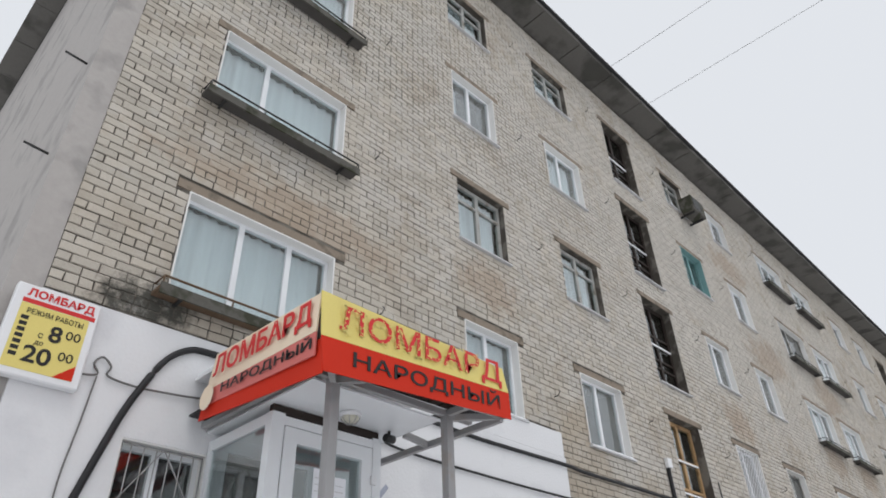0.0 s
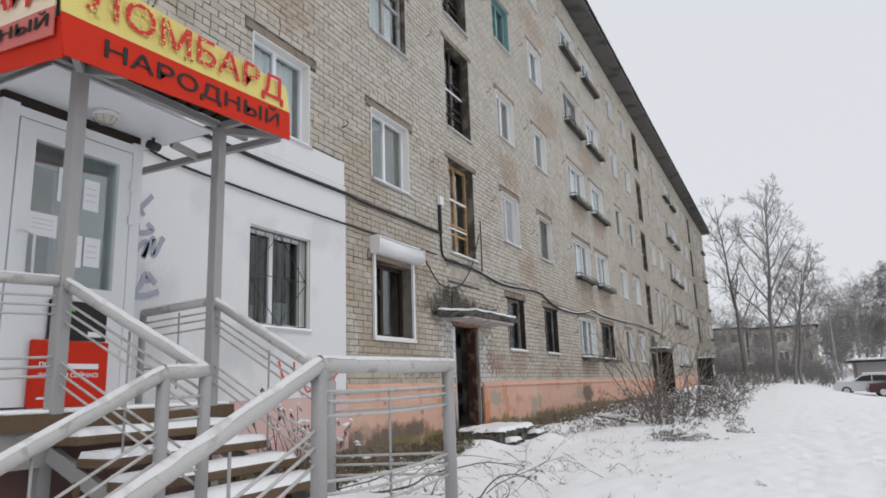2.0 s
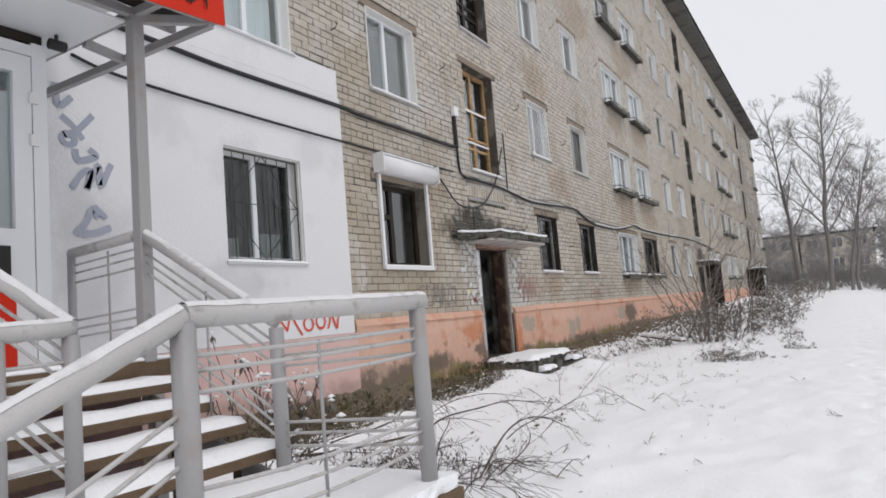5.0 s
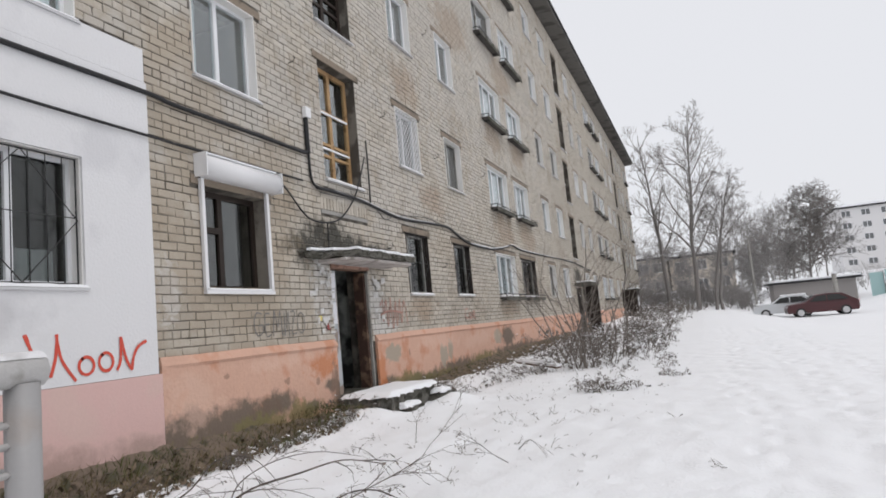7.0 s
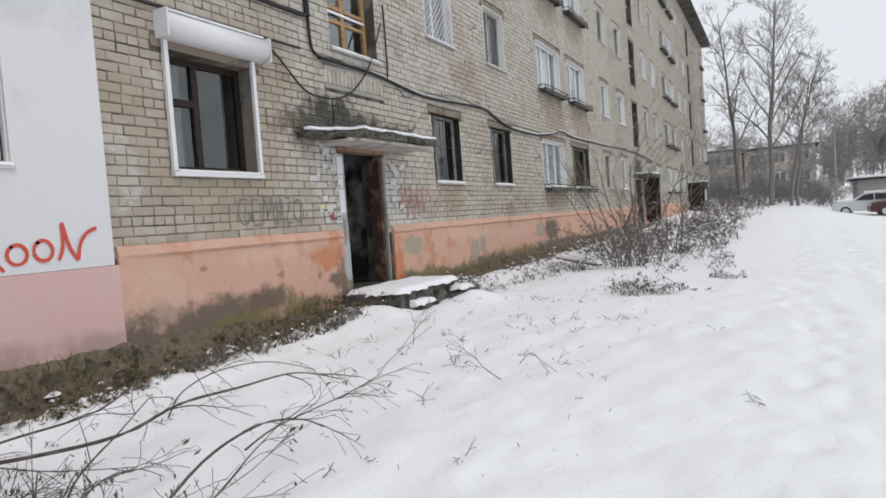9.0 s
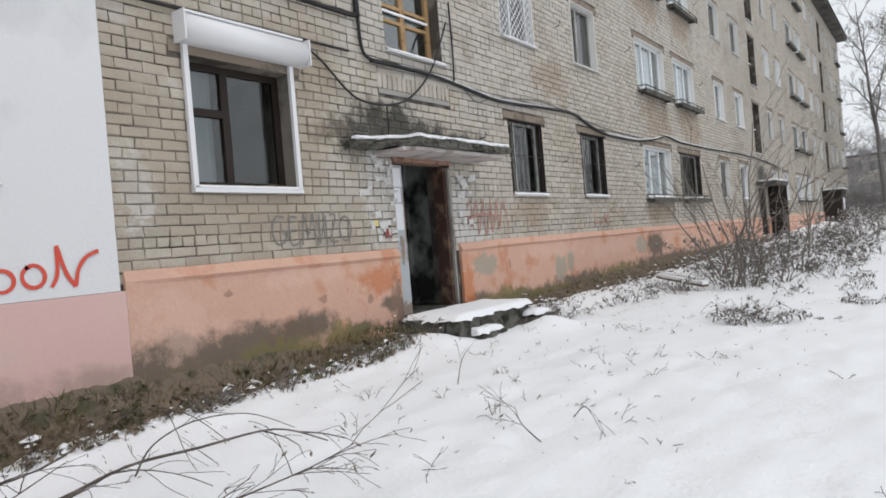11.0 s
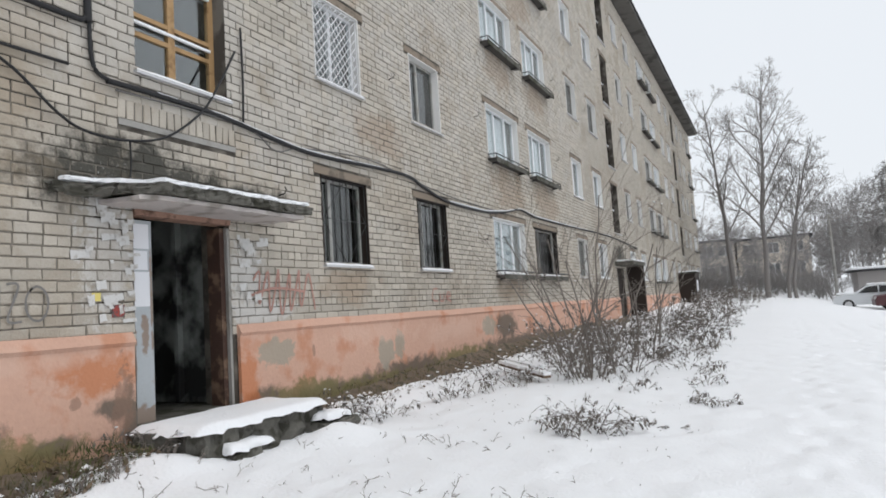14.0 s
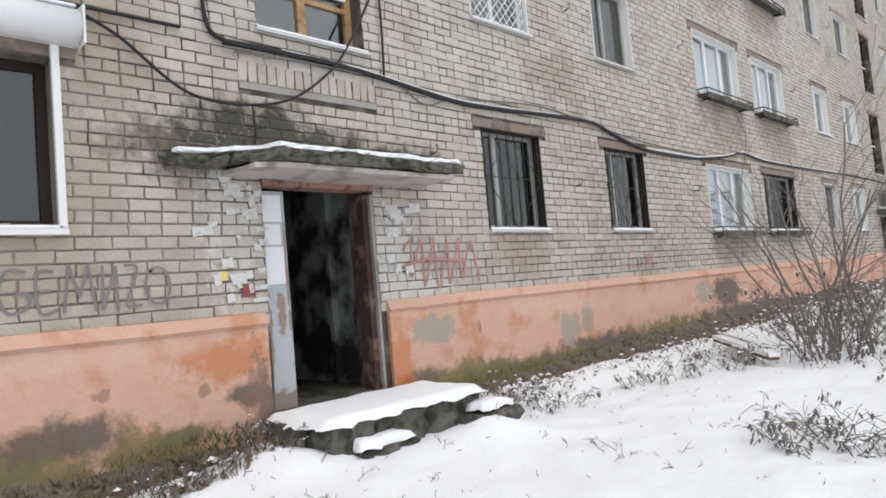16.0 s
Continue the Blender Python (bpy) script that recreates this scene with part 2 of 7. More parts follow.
mask_box(M_PLINTH, CEMENT, (0.34, 0.32, 0.26), 0.8, 0.45, 5.0, 0.16)
mask_box(M_PLINTH, [(-6.1, 12.3, 1.1, 1, 0.5, 0.2), (-6.1, 14.3, 0.7, 1, 0.2, 0.5)], (0.50, 0.17, 0.06), 0.7, 0.55, 6.0)
mask_box(M_PLINTH, [(-6.1, 12.6, 0.7, 1, 0.12, 0.5), (-6.1, 11.3, 0.95, 1, 0.08, 0.05), (-6.1, 12.1, 0.85, 1, 0.05, 0.06), (-6.1, 15.6, 1.05, 1, 0.03, 0.08), (-6.1, 10.0, 1.15, 1, 0.06, 0.04)], (0.24, 0.15, 0.11), 0.6, 0.8, 9.0, 0.3)
mask_box(M_PLINTH, [(-6.1, 9.4, 0.9, 1, 0.5, 0.35), (-6.1, 11.2, 1.25, 1, 0.9, 0.12), (-6.1, 17.2, 1.2, 1, 1.2, 0.15), (-6.1, 20, 1.1, 1, 1.5, 0.2)], (0.66, 0.45, 0.36), 0.55, 0.7, 3.0)
mask_box(M_PLASTER, [(-6.1, 6.7, 1.95, 1, 0.9, 0.35), (-6.1, 5.2, 2.2, 1, 0.5, 0.8)], (0.46, 0.46, 0.47), 0.4, 0.5, 2.0)
mask_box(M_PINK, [(-6.1, 6.5, 0.5, 1, 3.0, 0.25)], (0.30, 0.22, 0.18), 0.6, 0.45, 2.5)
M_SNOW = mat("snow", (0.86, 0.87, 0.89), 0.65, var=0.04, scale=0.5, fine=28, bump=1.0, spec=0.15)
M_DIRT = mat("bare_soil_and_dead_grass", (0.165, 0.128, 0.098), 0.95, var=0.4, scale=5, fine=22, bump=1.0, second=(0.075, 0.068, 0.045), amount=0.45)
M_CONC = mat("weathered_concrete", (0.33, 0.32, 0.30), 0.9, var=0.2, scale=2.5, fine=35, bump=0.4, second=(0.22, 0.21, 0.19), amount=0.4)
M_CONCD = mat("mossy_dark_concrete", (0.105, 0.10, 0.088), 0.95, var=0.3, scale=4, fine=30, bump=0.7, second=(0.045, 0.046, 0.032), amount=0.6)
M_STONE = mat("broken_dark_stone", (0.13, 0.125, 0.11), 0.95, var=0.4, scale=7, fine=28, bump=1.0, second=(0.05, 0.048, 0.038), amount=0.55)
# Eave slabs, darker than the other weathered concrete.
M_EAVE = mat("dark_concrete_eave", (0.13, 0.123, 0.113), 0.95, var=0.25, scale=1.0, fine=20, bump=0.4, second=(0.07, 0.067, 0.06), amount=0.5)
M_GABLE = mat("grey_render", (0.40, 0.375, 0.355), 0.9, var=0.15, scale=1.6, fine=12, bump=0.9, second=(0.30, 0.285, 0.27), amount=0.4)
M_PVC = mat("white_pvc", (0.72, 0.735, 0.75), 0.35, var=0.02, scale=2, fine=30, bump=0.02, spec=0.5)
M_REVEAL = mat("white_reveal", (0.74, 0.73, 0.71), 0.8, var=0.06, scale=3, fine=40, bump=0.1)
M_OLDW = mat("old_grey_painted_wood", (0.36, 0.36, 0.34), 0.7, var=0.2, scale=4, fine=60, bump=0.3, second=(0.22, 0.2, 0.17), amount=0.3)
M_OCHRE = mat("varnished_ochre_wood", (0.40, 0.255, 0.125), 0.55, var=0.2, scale=5, fine=60, bump=0.2, second=(0.22, 0.13, 0.06), amount=0.35)
M_BROWNW = mat("dark_brown_wood", (0.026, 0.018, 0.014), 0.6, var=0.25, scale=4, fine=60, bump=0.2)
M_TEAL = mat("faded_teal_paint", (0.16, 0.30, 0.30), 0.7, var=0.15, scale=4, fine=40, bump=0.2)
M_GLASS = glass_mat("window_glass")
# Darker tint and weaker mirror than the plain window glass.
M_GLASSD = glass_mat("dark_window_glass", (0.6, 0.63, 0.62), 0.05, 0.06)
M_GLASSM = glass_mat("grey_window_glass", (0.7, 0.73, 0.73), 0.03, 0.09)
M_ROOM = mat("room_wall", (0.30, 0.29, 0.27), 0.9, var=0.1)
# Stairwell walls: much darker than the room walls, with near-black patches.
M_DARKROOM = mat("dark_stairwell_wall", (0.09, 0.09, 0.085), 0.9, var=0.3, scale=2.0, second=(0.03, 0.03, 0.03), amount=0.4)
M_CURT = mat("pale_curtain", (0.72, 0.74, 0.77), 0.9, var=0.06, scale=4, fine=20, bump=0.1)
M_GREY = mat("grey_painted_steel", (0.32, 0.315, 0.315), 0.45, var=0.08, scale=4, fine=60, bump=0.08, second=(0.30, 0.27, 0.25), amount=0.12, spec=0.5)
M_FROST = mat("frosted_grey_steel", (0.49, 0.48, 0.47), 0.6, var=0.14, scale=11, fine=160, bump=0.3, second=(0.34, 0.325, 0.305), amount=0.22)
M_RIME = mat("rimed_snow_crust", (0.70, 0.70, 0.71), 0.8, var=0.12, scale=7, fine=120, bump=0.4, second=(0.52, 0.515, 0.515), amount=0.35)
M_BLACKM = mat("black_steel", (0.03, 0.03, 0.03), 0.5, var=0.2)
M_WHITEM = mat("white_painted_steel", (0.74, 0.74, 0.75), 0.4, var=0.05, spec=0.5)
M_CABLE = mat("black_cable", (0.022, 0.022, 0.024), 0.5, var=0.2)
M_CABLEG = mat("grey_dusty_cable", (0.16, 0.155, 0.15), 0.7, var=0.2)
M_RUSTY = mat("rusty_plank", (0.14, 0.095, 0.062), 0.9, var=0.3, scale=6, fine=50, bump=0.4, second=(0.12, 0.08, 0.05), amount=0.5)
M_BARK = mat("grey_bark", (0.17, 0.15, 0.135), 0.95, var=0.25, scale=3, fine=40, bump=0.5)
M_TWIG = mat("bare_twig", (0.19, 0.168, 0.15), 0.95, var=0.25, scale=6, fine=40, bump=0.2)
# Far twigs are lighter than near ones: distance haze put into the colour.
M_FARTWIG = mat("far_hazed_twig", (0.26, 0.247, 0.24), 0.95, var=0.15, scale=0.5, fine=8, bump=0.1)
M_RED = mat("red_banner", (0.56, 0.03, 0.012), 0.6, var=0.10, scale=5, spec=0.15)
M_YELLOW = mat("yellow_banner", (0.70, 0.58, 0.17), 0.45, var=0.06, spec=0.5)
M_REDTXT = mat("red_lettering", (0.58, 0.03, 0.03), 0.5, var=0.08)
M_BLACKTXT = mat("black_lettering", (0.02, 0.018, 0.018), 0.5, var=0.1)
M_PINKB = mat("faded_red_banner", (0.60, 0.16, 0.14), 0.5, var=0.1)
M_CREAM = mat("faded_cream_banner", (0.80, 0.66, 0.50), 0.5, var=0.06)
M_PAPER = mat("paper", (0.78, 0.79, 0.82), 0.8, var=0.04)
M_ROOF = mat("dark_roofing", (0.035, 0.035, 0.037), 0.85, var=0.2)
M_SILL = mat("snowy_tin_sill", (0.55, 0.55, 0.56), 0.5, var=0.1)
M_WOODP = mat("dark_planter_board", (0.075, 0.07, 0.065), 0.85, var=0.25, scale=3)

# ---- ground: one sheet of snow to the horizon ----
def ground_z(x, y):
    z = 0.0115 * max(-30.0, min(y, 30.0))
    if y > 12:
        z -= 0.55 * max(0.0, min(1.0, (x + 0.5) / 5)) * min(1.0, (y - 12) / 30)
    z += 0.16 * max(0.0, min(1.0, (-5.0 - x) / 1.1)) * (1 if 0 < y < 75 else 0)
    if y > 34:
        z += 0.016 * min(y - 34, 40) * max(0.0, min(1.0, (5.5 - x) / 4))
    if y > 62:
        z += 0.05 * min(y - 62, 45)
    if x > 9:
        z += 0.16 * min(x - 9, 9) * max(0.0, min(1.0, (y - 20) / 25))
    return z


def snow_z(x, y):
    z = ground_z(x, y)
    near = max(0.0, 1 - math.hypot(x + 2, y - 10) / 30)
    z += near * (0.05 * noise.noise((x * 0.7, y * 0.7, 0)) + 0.04 * noise.noise((x * 2.6, y * 2.6, 3)) + 0.02 * noise.noise((x * 6, y * 6, 5)) + 0.012 * noise.noise((x * 15, y * 13, 7)))
    rut = max(0.0, 1 - abs(x - 0.55 - 0.012 * y) / 0.22) + max(0.0, 1 - abs(x - 1.5 - 0.02 * y) / 0.25)
    z -= near * 0.035 * rut * (0.6 + 0.4 * noise.noise((x * 3, y * 2.2, 9)))
    z += 0.07 * math.exp(-((x + 4.75) ** 2 / 0.35 + (y - 13.4) ** 2 / 1.3)) + 0.1 * math.exp(-((x + 5.5) ** 2 / 0.2 + (y - 12.4) ** 2 / 0.15))
    z += 0.17 * math.exp(-((x + 4.55) ** 2 / 0.12 + (y - 14.05) ** 2 / 0.22)) + 0.1 * math.exp(-((x + 5.2) ** 2 / 0.1 + (y - 12.45) ** 2 / 0.08))
    k = round(y / 0.36)
    for off, side in ((-0.1, 0.12), (0.95, 0.11), (1.9, 0.13)):
        fx = off + 0.012 * y + (side if k % 2 else -side) + 0.2 * noise.noise((k * 3.1, off * 7, 0)) + 0.25 * noise.noise((k * 0.13, off * 3, 5))
        d = math.hypot((x - fx) / 0.1, (y - k * 0.36) / 0.17)
        if d < 1.3 and -1 < y < 34:
            z -= (0.045 + 0.03 * noise.noise((k * 1.7, off * 5, 2))) * max(0.0, 1 - d / 1.3)
    return z


def axis(a, b, core0, core1, fine, grow):
    v, s, up, dn = [], fine, [], []
    x = core0
    while x <= core1:
        v.append(x)
        x += fine
    x = v[-1]
    while x < b:
        s *= grow
        x += s
        up.append(min(x, b))
    s, x = fine, core0
    while x > a:
        s *= grow
        x -= s
        dn.append(max(x, a))
    return dn[::-1] + v + up


gx, gy = axis(-400, 400, -6.3, 3.0, 0.06, 1.12), axis(-300, 700, -0.5, 26.0, 0.075, 1.07)
gv = [(x, y, snow_z(x, y)) for y in gy for x in gx]
gf = [(j * len(gx) + i, j * len(gx) + i + 1, (j + 1) * len(gx) + i + 1, (j + 1) * len(gx) + i) for j in range(len(gy) - 1) for i in range(len(gx) - 1)]
ground = smooth(pydata("ground", gv, gf, M_SNOW))
tagged(ground, "fresh trampled snow over rough uneven ground", "ground", kind="structure")

# ---- the apartment block ----
X0, Y0, Y1, TOP = -6.10, 1.15, 73.2, 16.0
SILLS = (2.25, 5.03, 7.90, 10.75, 13.66)
STAIRS = (13.52, 37.1, 60.7)
HOLES = []   # y0, y1, z0, z1, kind, row, column
for s_i, s in enumerate(STAIRS):
    for c_name, off, w in (("A", -10.28, 2.04), ("u", -6.15, 1.26), ("v", -3.1, 1.34), ("g", 3.1, 1.22), ("h", 6.05, 1.22), ("i", 10.3, 2.2)):
        for r, zs in enumerate(SILLS):
            c = s + off
            if s_i == 0 and r == 0 and c_name == "A":
                HOLES.append((2.12, 2.95, 2.3, 3.48, "lowbar", r, c_name))
                continue
            hgt = 1.32 if r < 4 else 1.2
            HOLES.append((c - w / 2, c + w / 2, zs, zs + hgt, "", r, s_i * 10 + "Auvghi".index(c_name)))
    for z0, z1 in ((4.2, 6.33), (7.08, 9.2), (9.87, 12.03), (12.75, 14.9)):
        HOLES.append((s - 0.65, s + 0.67, z0, z1, "stair", 9, s_i))
    HOLES.append((s - 0.72, s + 0.62, -0.2, 2.72, "entrance", 9, s_i))


def in_hole(y, z):
    return any(a < y < b and c < z < d for a, b, c, d, *_ in HOLES)


def holed_wall(name, x, depth, y0, y1, z0, z1, material, holes, parent):
    ys = sorted({y0, y1, *[v for h in holes for v in h[:2] if y0 < v < y1]})
    zs = sorted({z0, z1, *[v for h in holes for v in h[2:4] if z0 < v < z1]})
    V, F, ids = [], [], {}

    def vid(a, b, c):
        k = (round(a, 4), round(b, 4), round(c, 4))
        if k not in ids:
            ids[k] = len(V)
            V.append(k)
        return ids[k]
    solid = {}
    for i in range(len(ys) - 1):
        for j in range(len(zs) - 1):
            cy, cz = (ys[i] + ys[i + 1]) / 2, (zs[j] + zs[j + 1]) / 2
            solid[i, j] = not any(h[0] < cy < h[1] and h[2] < cz < h[3] for h in holes)
    for (i, j), on in solid.items():
        if not on:
            continue
        a, b, c, d = ys[i], ys[i + 1], zs[j], zs[j + 1]
        F.append([vid(x, a, c), vid(x, b, c), vid(x, b, d), vid(x, a, d)])
        F.append([vid(x - depth, a, d), vid(x - depth, b, d), vid(x - depth, b, c), vid(x - depth, a, c)])
        for di, dj, e in ((-1, 0, ((a, d), (a, c))), (1, 0, ((b, c), (b, d))), (0, -1, ((a, c), (b, c))), (0, 1, ((b, d), (a, d)))):
            if not solid.get((i + di, j + dj), False):
                (p, q), (r, t) = e
                F.append([vid(x, p, q), vid(x - depth, p, q), vid(x - depth, r, t), vid(x, r, t)])
    return pydata(name, V, F, material, parent)


wall_front = holed_wall("wall_front", X0 - 0.012, 0.45, Y0, Y1, -0.6, TOP, M_MORTAR, HOLES, None)
tagged(wall_front, "long weathered sand-lime brick facade of five storeys", "wall", kind="structure")

# gable end, back, roof, floors and a dim inside
wall_south = tagged(part("wall_south", boxm(X0 - 12, X0 - 0.02, Y0 - 0.3, Y0 - 0.004, -0.6, TOP), M_GABLE), "grey rendered gable wall of the block", "wall", kind="structure")
wall_north = tagged(part("wall_north", boxm(X0 - 12, X0 - 0.02, Y1 + 0.004, Y1 + 0.3, -0.6, TOP), M_GABLE), "grey rendered far gable wall", "wall", kind="structure")
wall_back = tagged(part("wall_back", boxm(X0 - 12.3, X0 - 12.004, Y0 - 0.3, Y1 + 0.3, -0.6, TOP), M_GABLE), "rear wall of the block", "wall", kind="structure")
wall_inner = tagged(part("wall_inner", boxm(X0 - 4.3, X0 - 4.1, Y0, Y1, -0.5, TOP - 0.1), M_ROOM), "plain inner wall of the rooms", "wall", kind="structure")
for k, z in enumerate((4.12, 6.98, 9.84, 12.7, 15.6)):
    tagged(part("floor_slab", boxm(X0 - 4.1, X0 - 0.47, Y0 + 0.01, Y1 - 0.01, z, z + 0.2), M_ROOM), "concrete floor slab of a storey", "floor", kind="structure")
for s in STAIRS:
    for y in (s - 1.3, s + 1.3, s - 4.6, s + 4.6, s - 8.2, s + 8.2):
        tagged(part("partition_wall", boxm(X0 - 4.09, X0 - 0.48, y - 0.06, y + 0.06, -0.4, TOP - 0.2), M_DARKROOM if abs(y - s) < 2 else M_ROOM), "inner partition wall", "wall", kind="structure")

roof = thing("roof", "low dark roof with a projecting concrete eave", "roof", kind="structure")
EX = X0 + 0.72
n_slab = 48
slab_l = (Y1 - Y0 + 1.4) / n_slab
for k in range(n_slab):
    y = Y0 - 0.7 + k * slab_l
    part("eave_slab", boxm(X0 - 0.3, EX - 0.02 * (k % 3 == 1), y + 0.015, y + slab_l - 0.015, TOP + 0.02, TOP + 0.16), M_EAVE, roof)
bm = bmesh.new()
for a, b in (((X0 - 13, TOP + 0.17), (EX + 0.06, TOP + 0.17)),):
    vs = [bm.verts.new((x, y, z)) for y in (Y0 - 0.78, Y1 + 0.78) for x, z in ((EX + 0.07, TOP + 0.17), (EX + 0.07, TOP + 0.25), (X0 - 6, TOP + 1.9), (X0 - 13, TOP + 0.25), (X0 - 13, TOP + 0.17))]
    for i in range(5):
        bm.faces.new((vs[i], vs[(i + 1) % 5], vs[5 + (i + 1) % 5], vs[5 + i]))
    bm.faces.new(vs[:5][::-1])
    bm.faces.new(vs[5:])
part("roof_sheet", bm, M_ROOF, roof)
for k in range(8):
    part("gable_eave_slab", boxm(X0 - 0.35 - 1.5 * (k + 1) + 0.02, X0 - 0.35 - 1.5 * k, Y0 - 0.85, Y0 - 0.31, TOP + 0.02, TOP + 0.16), M_EAVE, roof)

# plinth with a sloped ledge, cut at the entrances
plinth = thing("plinth", "salmon painted plaster plinth with peeling dirty patches", "plinth", kind="structure")
def plinth_run(y0, y1, zt):
    b = bmesh.new()
    prof = [(X0 + 0.002, zt), (X0 + 0.02, zt), (X0 + 0.075, zt - 0.10), (X0 + 0.046, zt - 0.14), (X0 + 0.046, -0.4), (X0 + 0.002, -0.4)]
    n = max(1, int((y1 - y0) / 0.25))
    rings = []
    for i in range(n + 1):
        y = y0 + (y1 - y0) * i / n
        lip = min(1.0, i / 3) if y0 < 9.1 else 1.0
        rings.append([b.verts.new(((X0 + 0.042 + (x - X0 - 0.042) * lip if x > X0 + 0.045 else x) + 0.008 * noise.noise((y * 1.3, z * 3, 2)) + 0.004 * noise.noise((y * 6, z * 8, 5)), y, z + (0.012 * noise.noise((y * 0.8, 1, z)) + 0.008 * noise.noise((y * 4, 2, z * 2)) if z > 0 else 0))) for x, z in prof])
    for p, q in zip(rings, rings[1:]):
        for k in range(6):
            b.faces.new((p[k], p[(k + 1) % 6], q[(k + 1) % 6], q[k]))
    b.faces.new(rings[0])
    b.faces.new(rings[-1][::-1])
    bmesh.ops.recalc_face_normals(b, faces=b.faces)
    part("plinth_run", b, M_PLINTH, plinth)
edges = [8.948] + [v for s in STAIRS for v in (s - 0.78, s + 0.68)] + [Y1]
for a, b in zip(edges[::2], edges[1::2]):
    plinth_run(a, b, 1.47)

# white plastered shop front
shop_holes = [h for h in HOLES if h[1] < 9.0 and h[2] < 4.5] + [(3.15, 4.1, 1.3, 3.55)]
shop_wall = holed_wall("plaster_coat", X0 + 0.035, 0.045, Y0 - 0.02, 8.9, 1.3, 4.62, M_PLASTER, shop_holes, None)
tagged(shop_wall, "white painted plaster coat on the shop front", "wall", kind="structure")
tagged(part("plaster_coat_top", boxm(X0 - 0.01, X0 + 0.035, 4.3, 8.87, 4.622, 5.02), M_PLASTER, shop_wall))
tagged(part("pink_plaster_plinth", boxm(X0 - 0.01, X0 + 0.04, Y0 - 0.02, 8.945, -0.4, 1.296), M_PINK), "pale pink painted plaster plinth", "plinth", kind="structure")

# ---- windows ----
def reveal_and_frame(root, w, h, m_frame, depth=0.13, bar=0.06, reveal=M_REVEAL, mull=(), cross=(), glass=None):
    b = bmesh.new()
    for a in ((0.0, bar, 0.0, h), (w - bar, w, 0.0, h), (bar, w - bar, 0.0, bar), (bar, w - bar, h - bar, h)):
        box(b, -depth - 0.06, -depth, *a)
    part("window_frame", b, m_frame, root)
    ys = [bar] + [v for m in mull for v in (m - bar * 0.6, m + bar * 0.6)] + [w - bar]
    for m in mull:
        part("mullion", boxm(-depth - 0.058, -depth + 0.004, m - bar * 0.6, m + bar * 0.6, bar, h - bar), m_frame, root)
    for a, c in zip(ys[::2], ys[1::2]):
        zs = [bar] + [v for z in cross for v in (z - 0.025, z + 0.025)] + [h - bar]
        for z in cross:
            part("glazing_bar", boxm(-depth - 0.055, -depth, a, c, z - 0.025, z + 0.025), m_frame, root)
        for z0, z1 in zip(zs[::2], zs[1::2]):
            g = part("pane", boxm(-depth - 0.034, -depth - 0.028, a, c, z0, z1), glass or M_GLASS, root)
            g.visible_shadow = False
    if reveal:
        b = bmesh.new()
        box(b, -depth, 0.006, -0.002, 0.015, 0, h)
        box(b, -depth, 0.006, w - 0.015, w + 0.002, 0, h)
        box(b, -depth, 0.006, 0.015, w - 0.015, h - 0.015, h + 0.002)
        part("reveal", b, reveal, root)


def add_sill(root, w, material=M_SILL, snow=True, out=0.06):
    b = bmesh.new()
    vs = [b.verts.new(v) for v in ((-0.13, -0.03, 0.012), (-0.13, w + 0.03, 0.012), (out, w + 0.03, -0.02), (out, -0.03, -0.02), (out, w + 0.03, -0.045), (out, -0.03, -0.045), (-0.13, w + 0.03, -0.03), (-0.13, -0.03, -0.03))]
    for f in ((0, 3, 2, 1), (3, 5, 4, 2), (0, 7, 5, 3), (1, 2, 4, 6), (5, 7, 6, 4), (0, 1, 6, 7)):
        b.faces.new([vs[i] for i in f])
    s = part("window_sill", b, material, root)
    if snow:
        b = bmesh.new()
        n, rows = max(4, int(w / 0.12)), []
        for i in range(n + 1):
            y = -0.02 + (w + 0.04) * i / n
            k = 0.018 + 0.014 * noise.noise((y * 4, w, 1))
            rows.append([b.verts.new(v) for v in ((-0.11, y, 0.015), (-0.09, y, 0.02 + k), (out - 0.02, y, -0.01 + k), (out, y, -0.016))])
        for p, q in zip(rows, rows[1:]):
            for k in range(3):
                b.faces.new((p[k], p[k + 1], q[k + 1], q[k])).smooth = True
        part("snow", b, M_SNOW, s, "thin line of snow")


def add_curtain(root, y0, y1, h, x=-0.32, material=None):
    V, F, n = [], [], max(6, int((y1 - y0) / 0.035))
    for i in range(n + 1):
        y = y0 + (y1 - y0) * i / n
        dx = 0.03 * math.sin(y * 42) + 0.02 * math.sin(y * 17 + 1)
        V += [(x + dx, y, 0.02), (x + dx * 0.7, y, h + 0.2)]
    for i in range(n):
        F.append((2 * i, 2 * i + 2, 2 * i + 3, 2 * i + 1))
    smooth(pydata("curtain", V, F, material or M_CURT, root, "pale gathered curtain"))


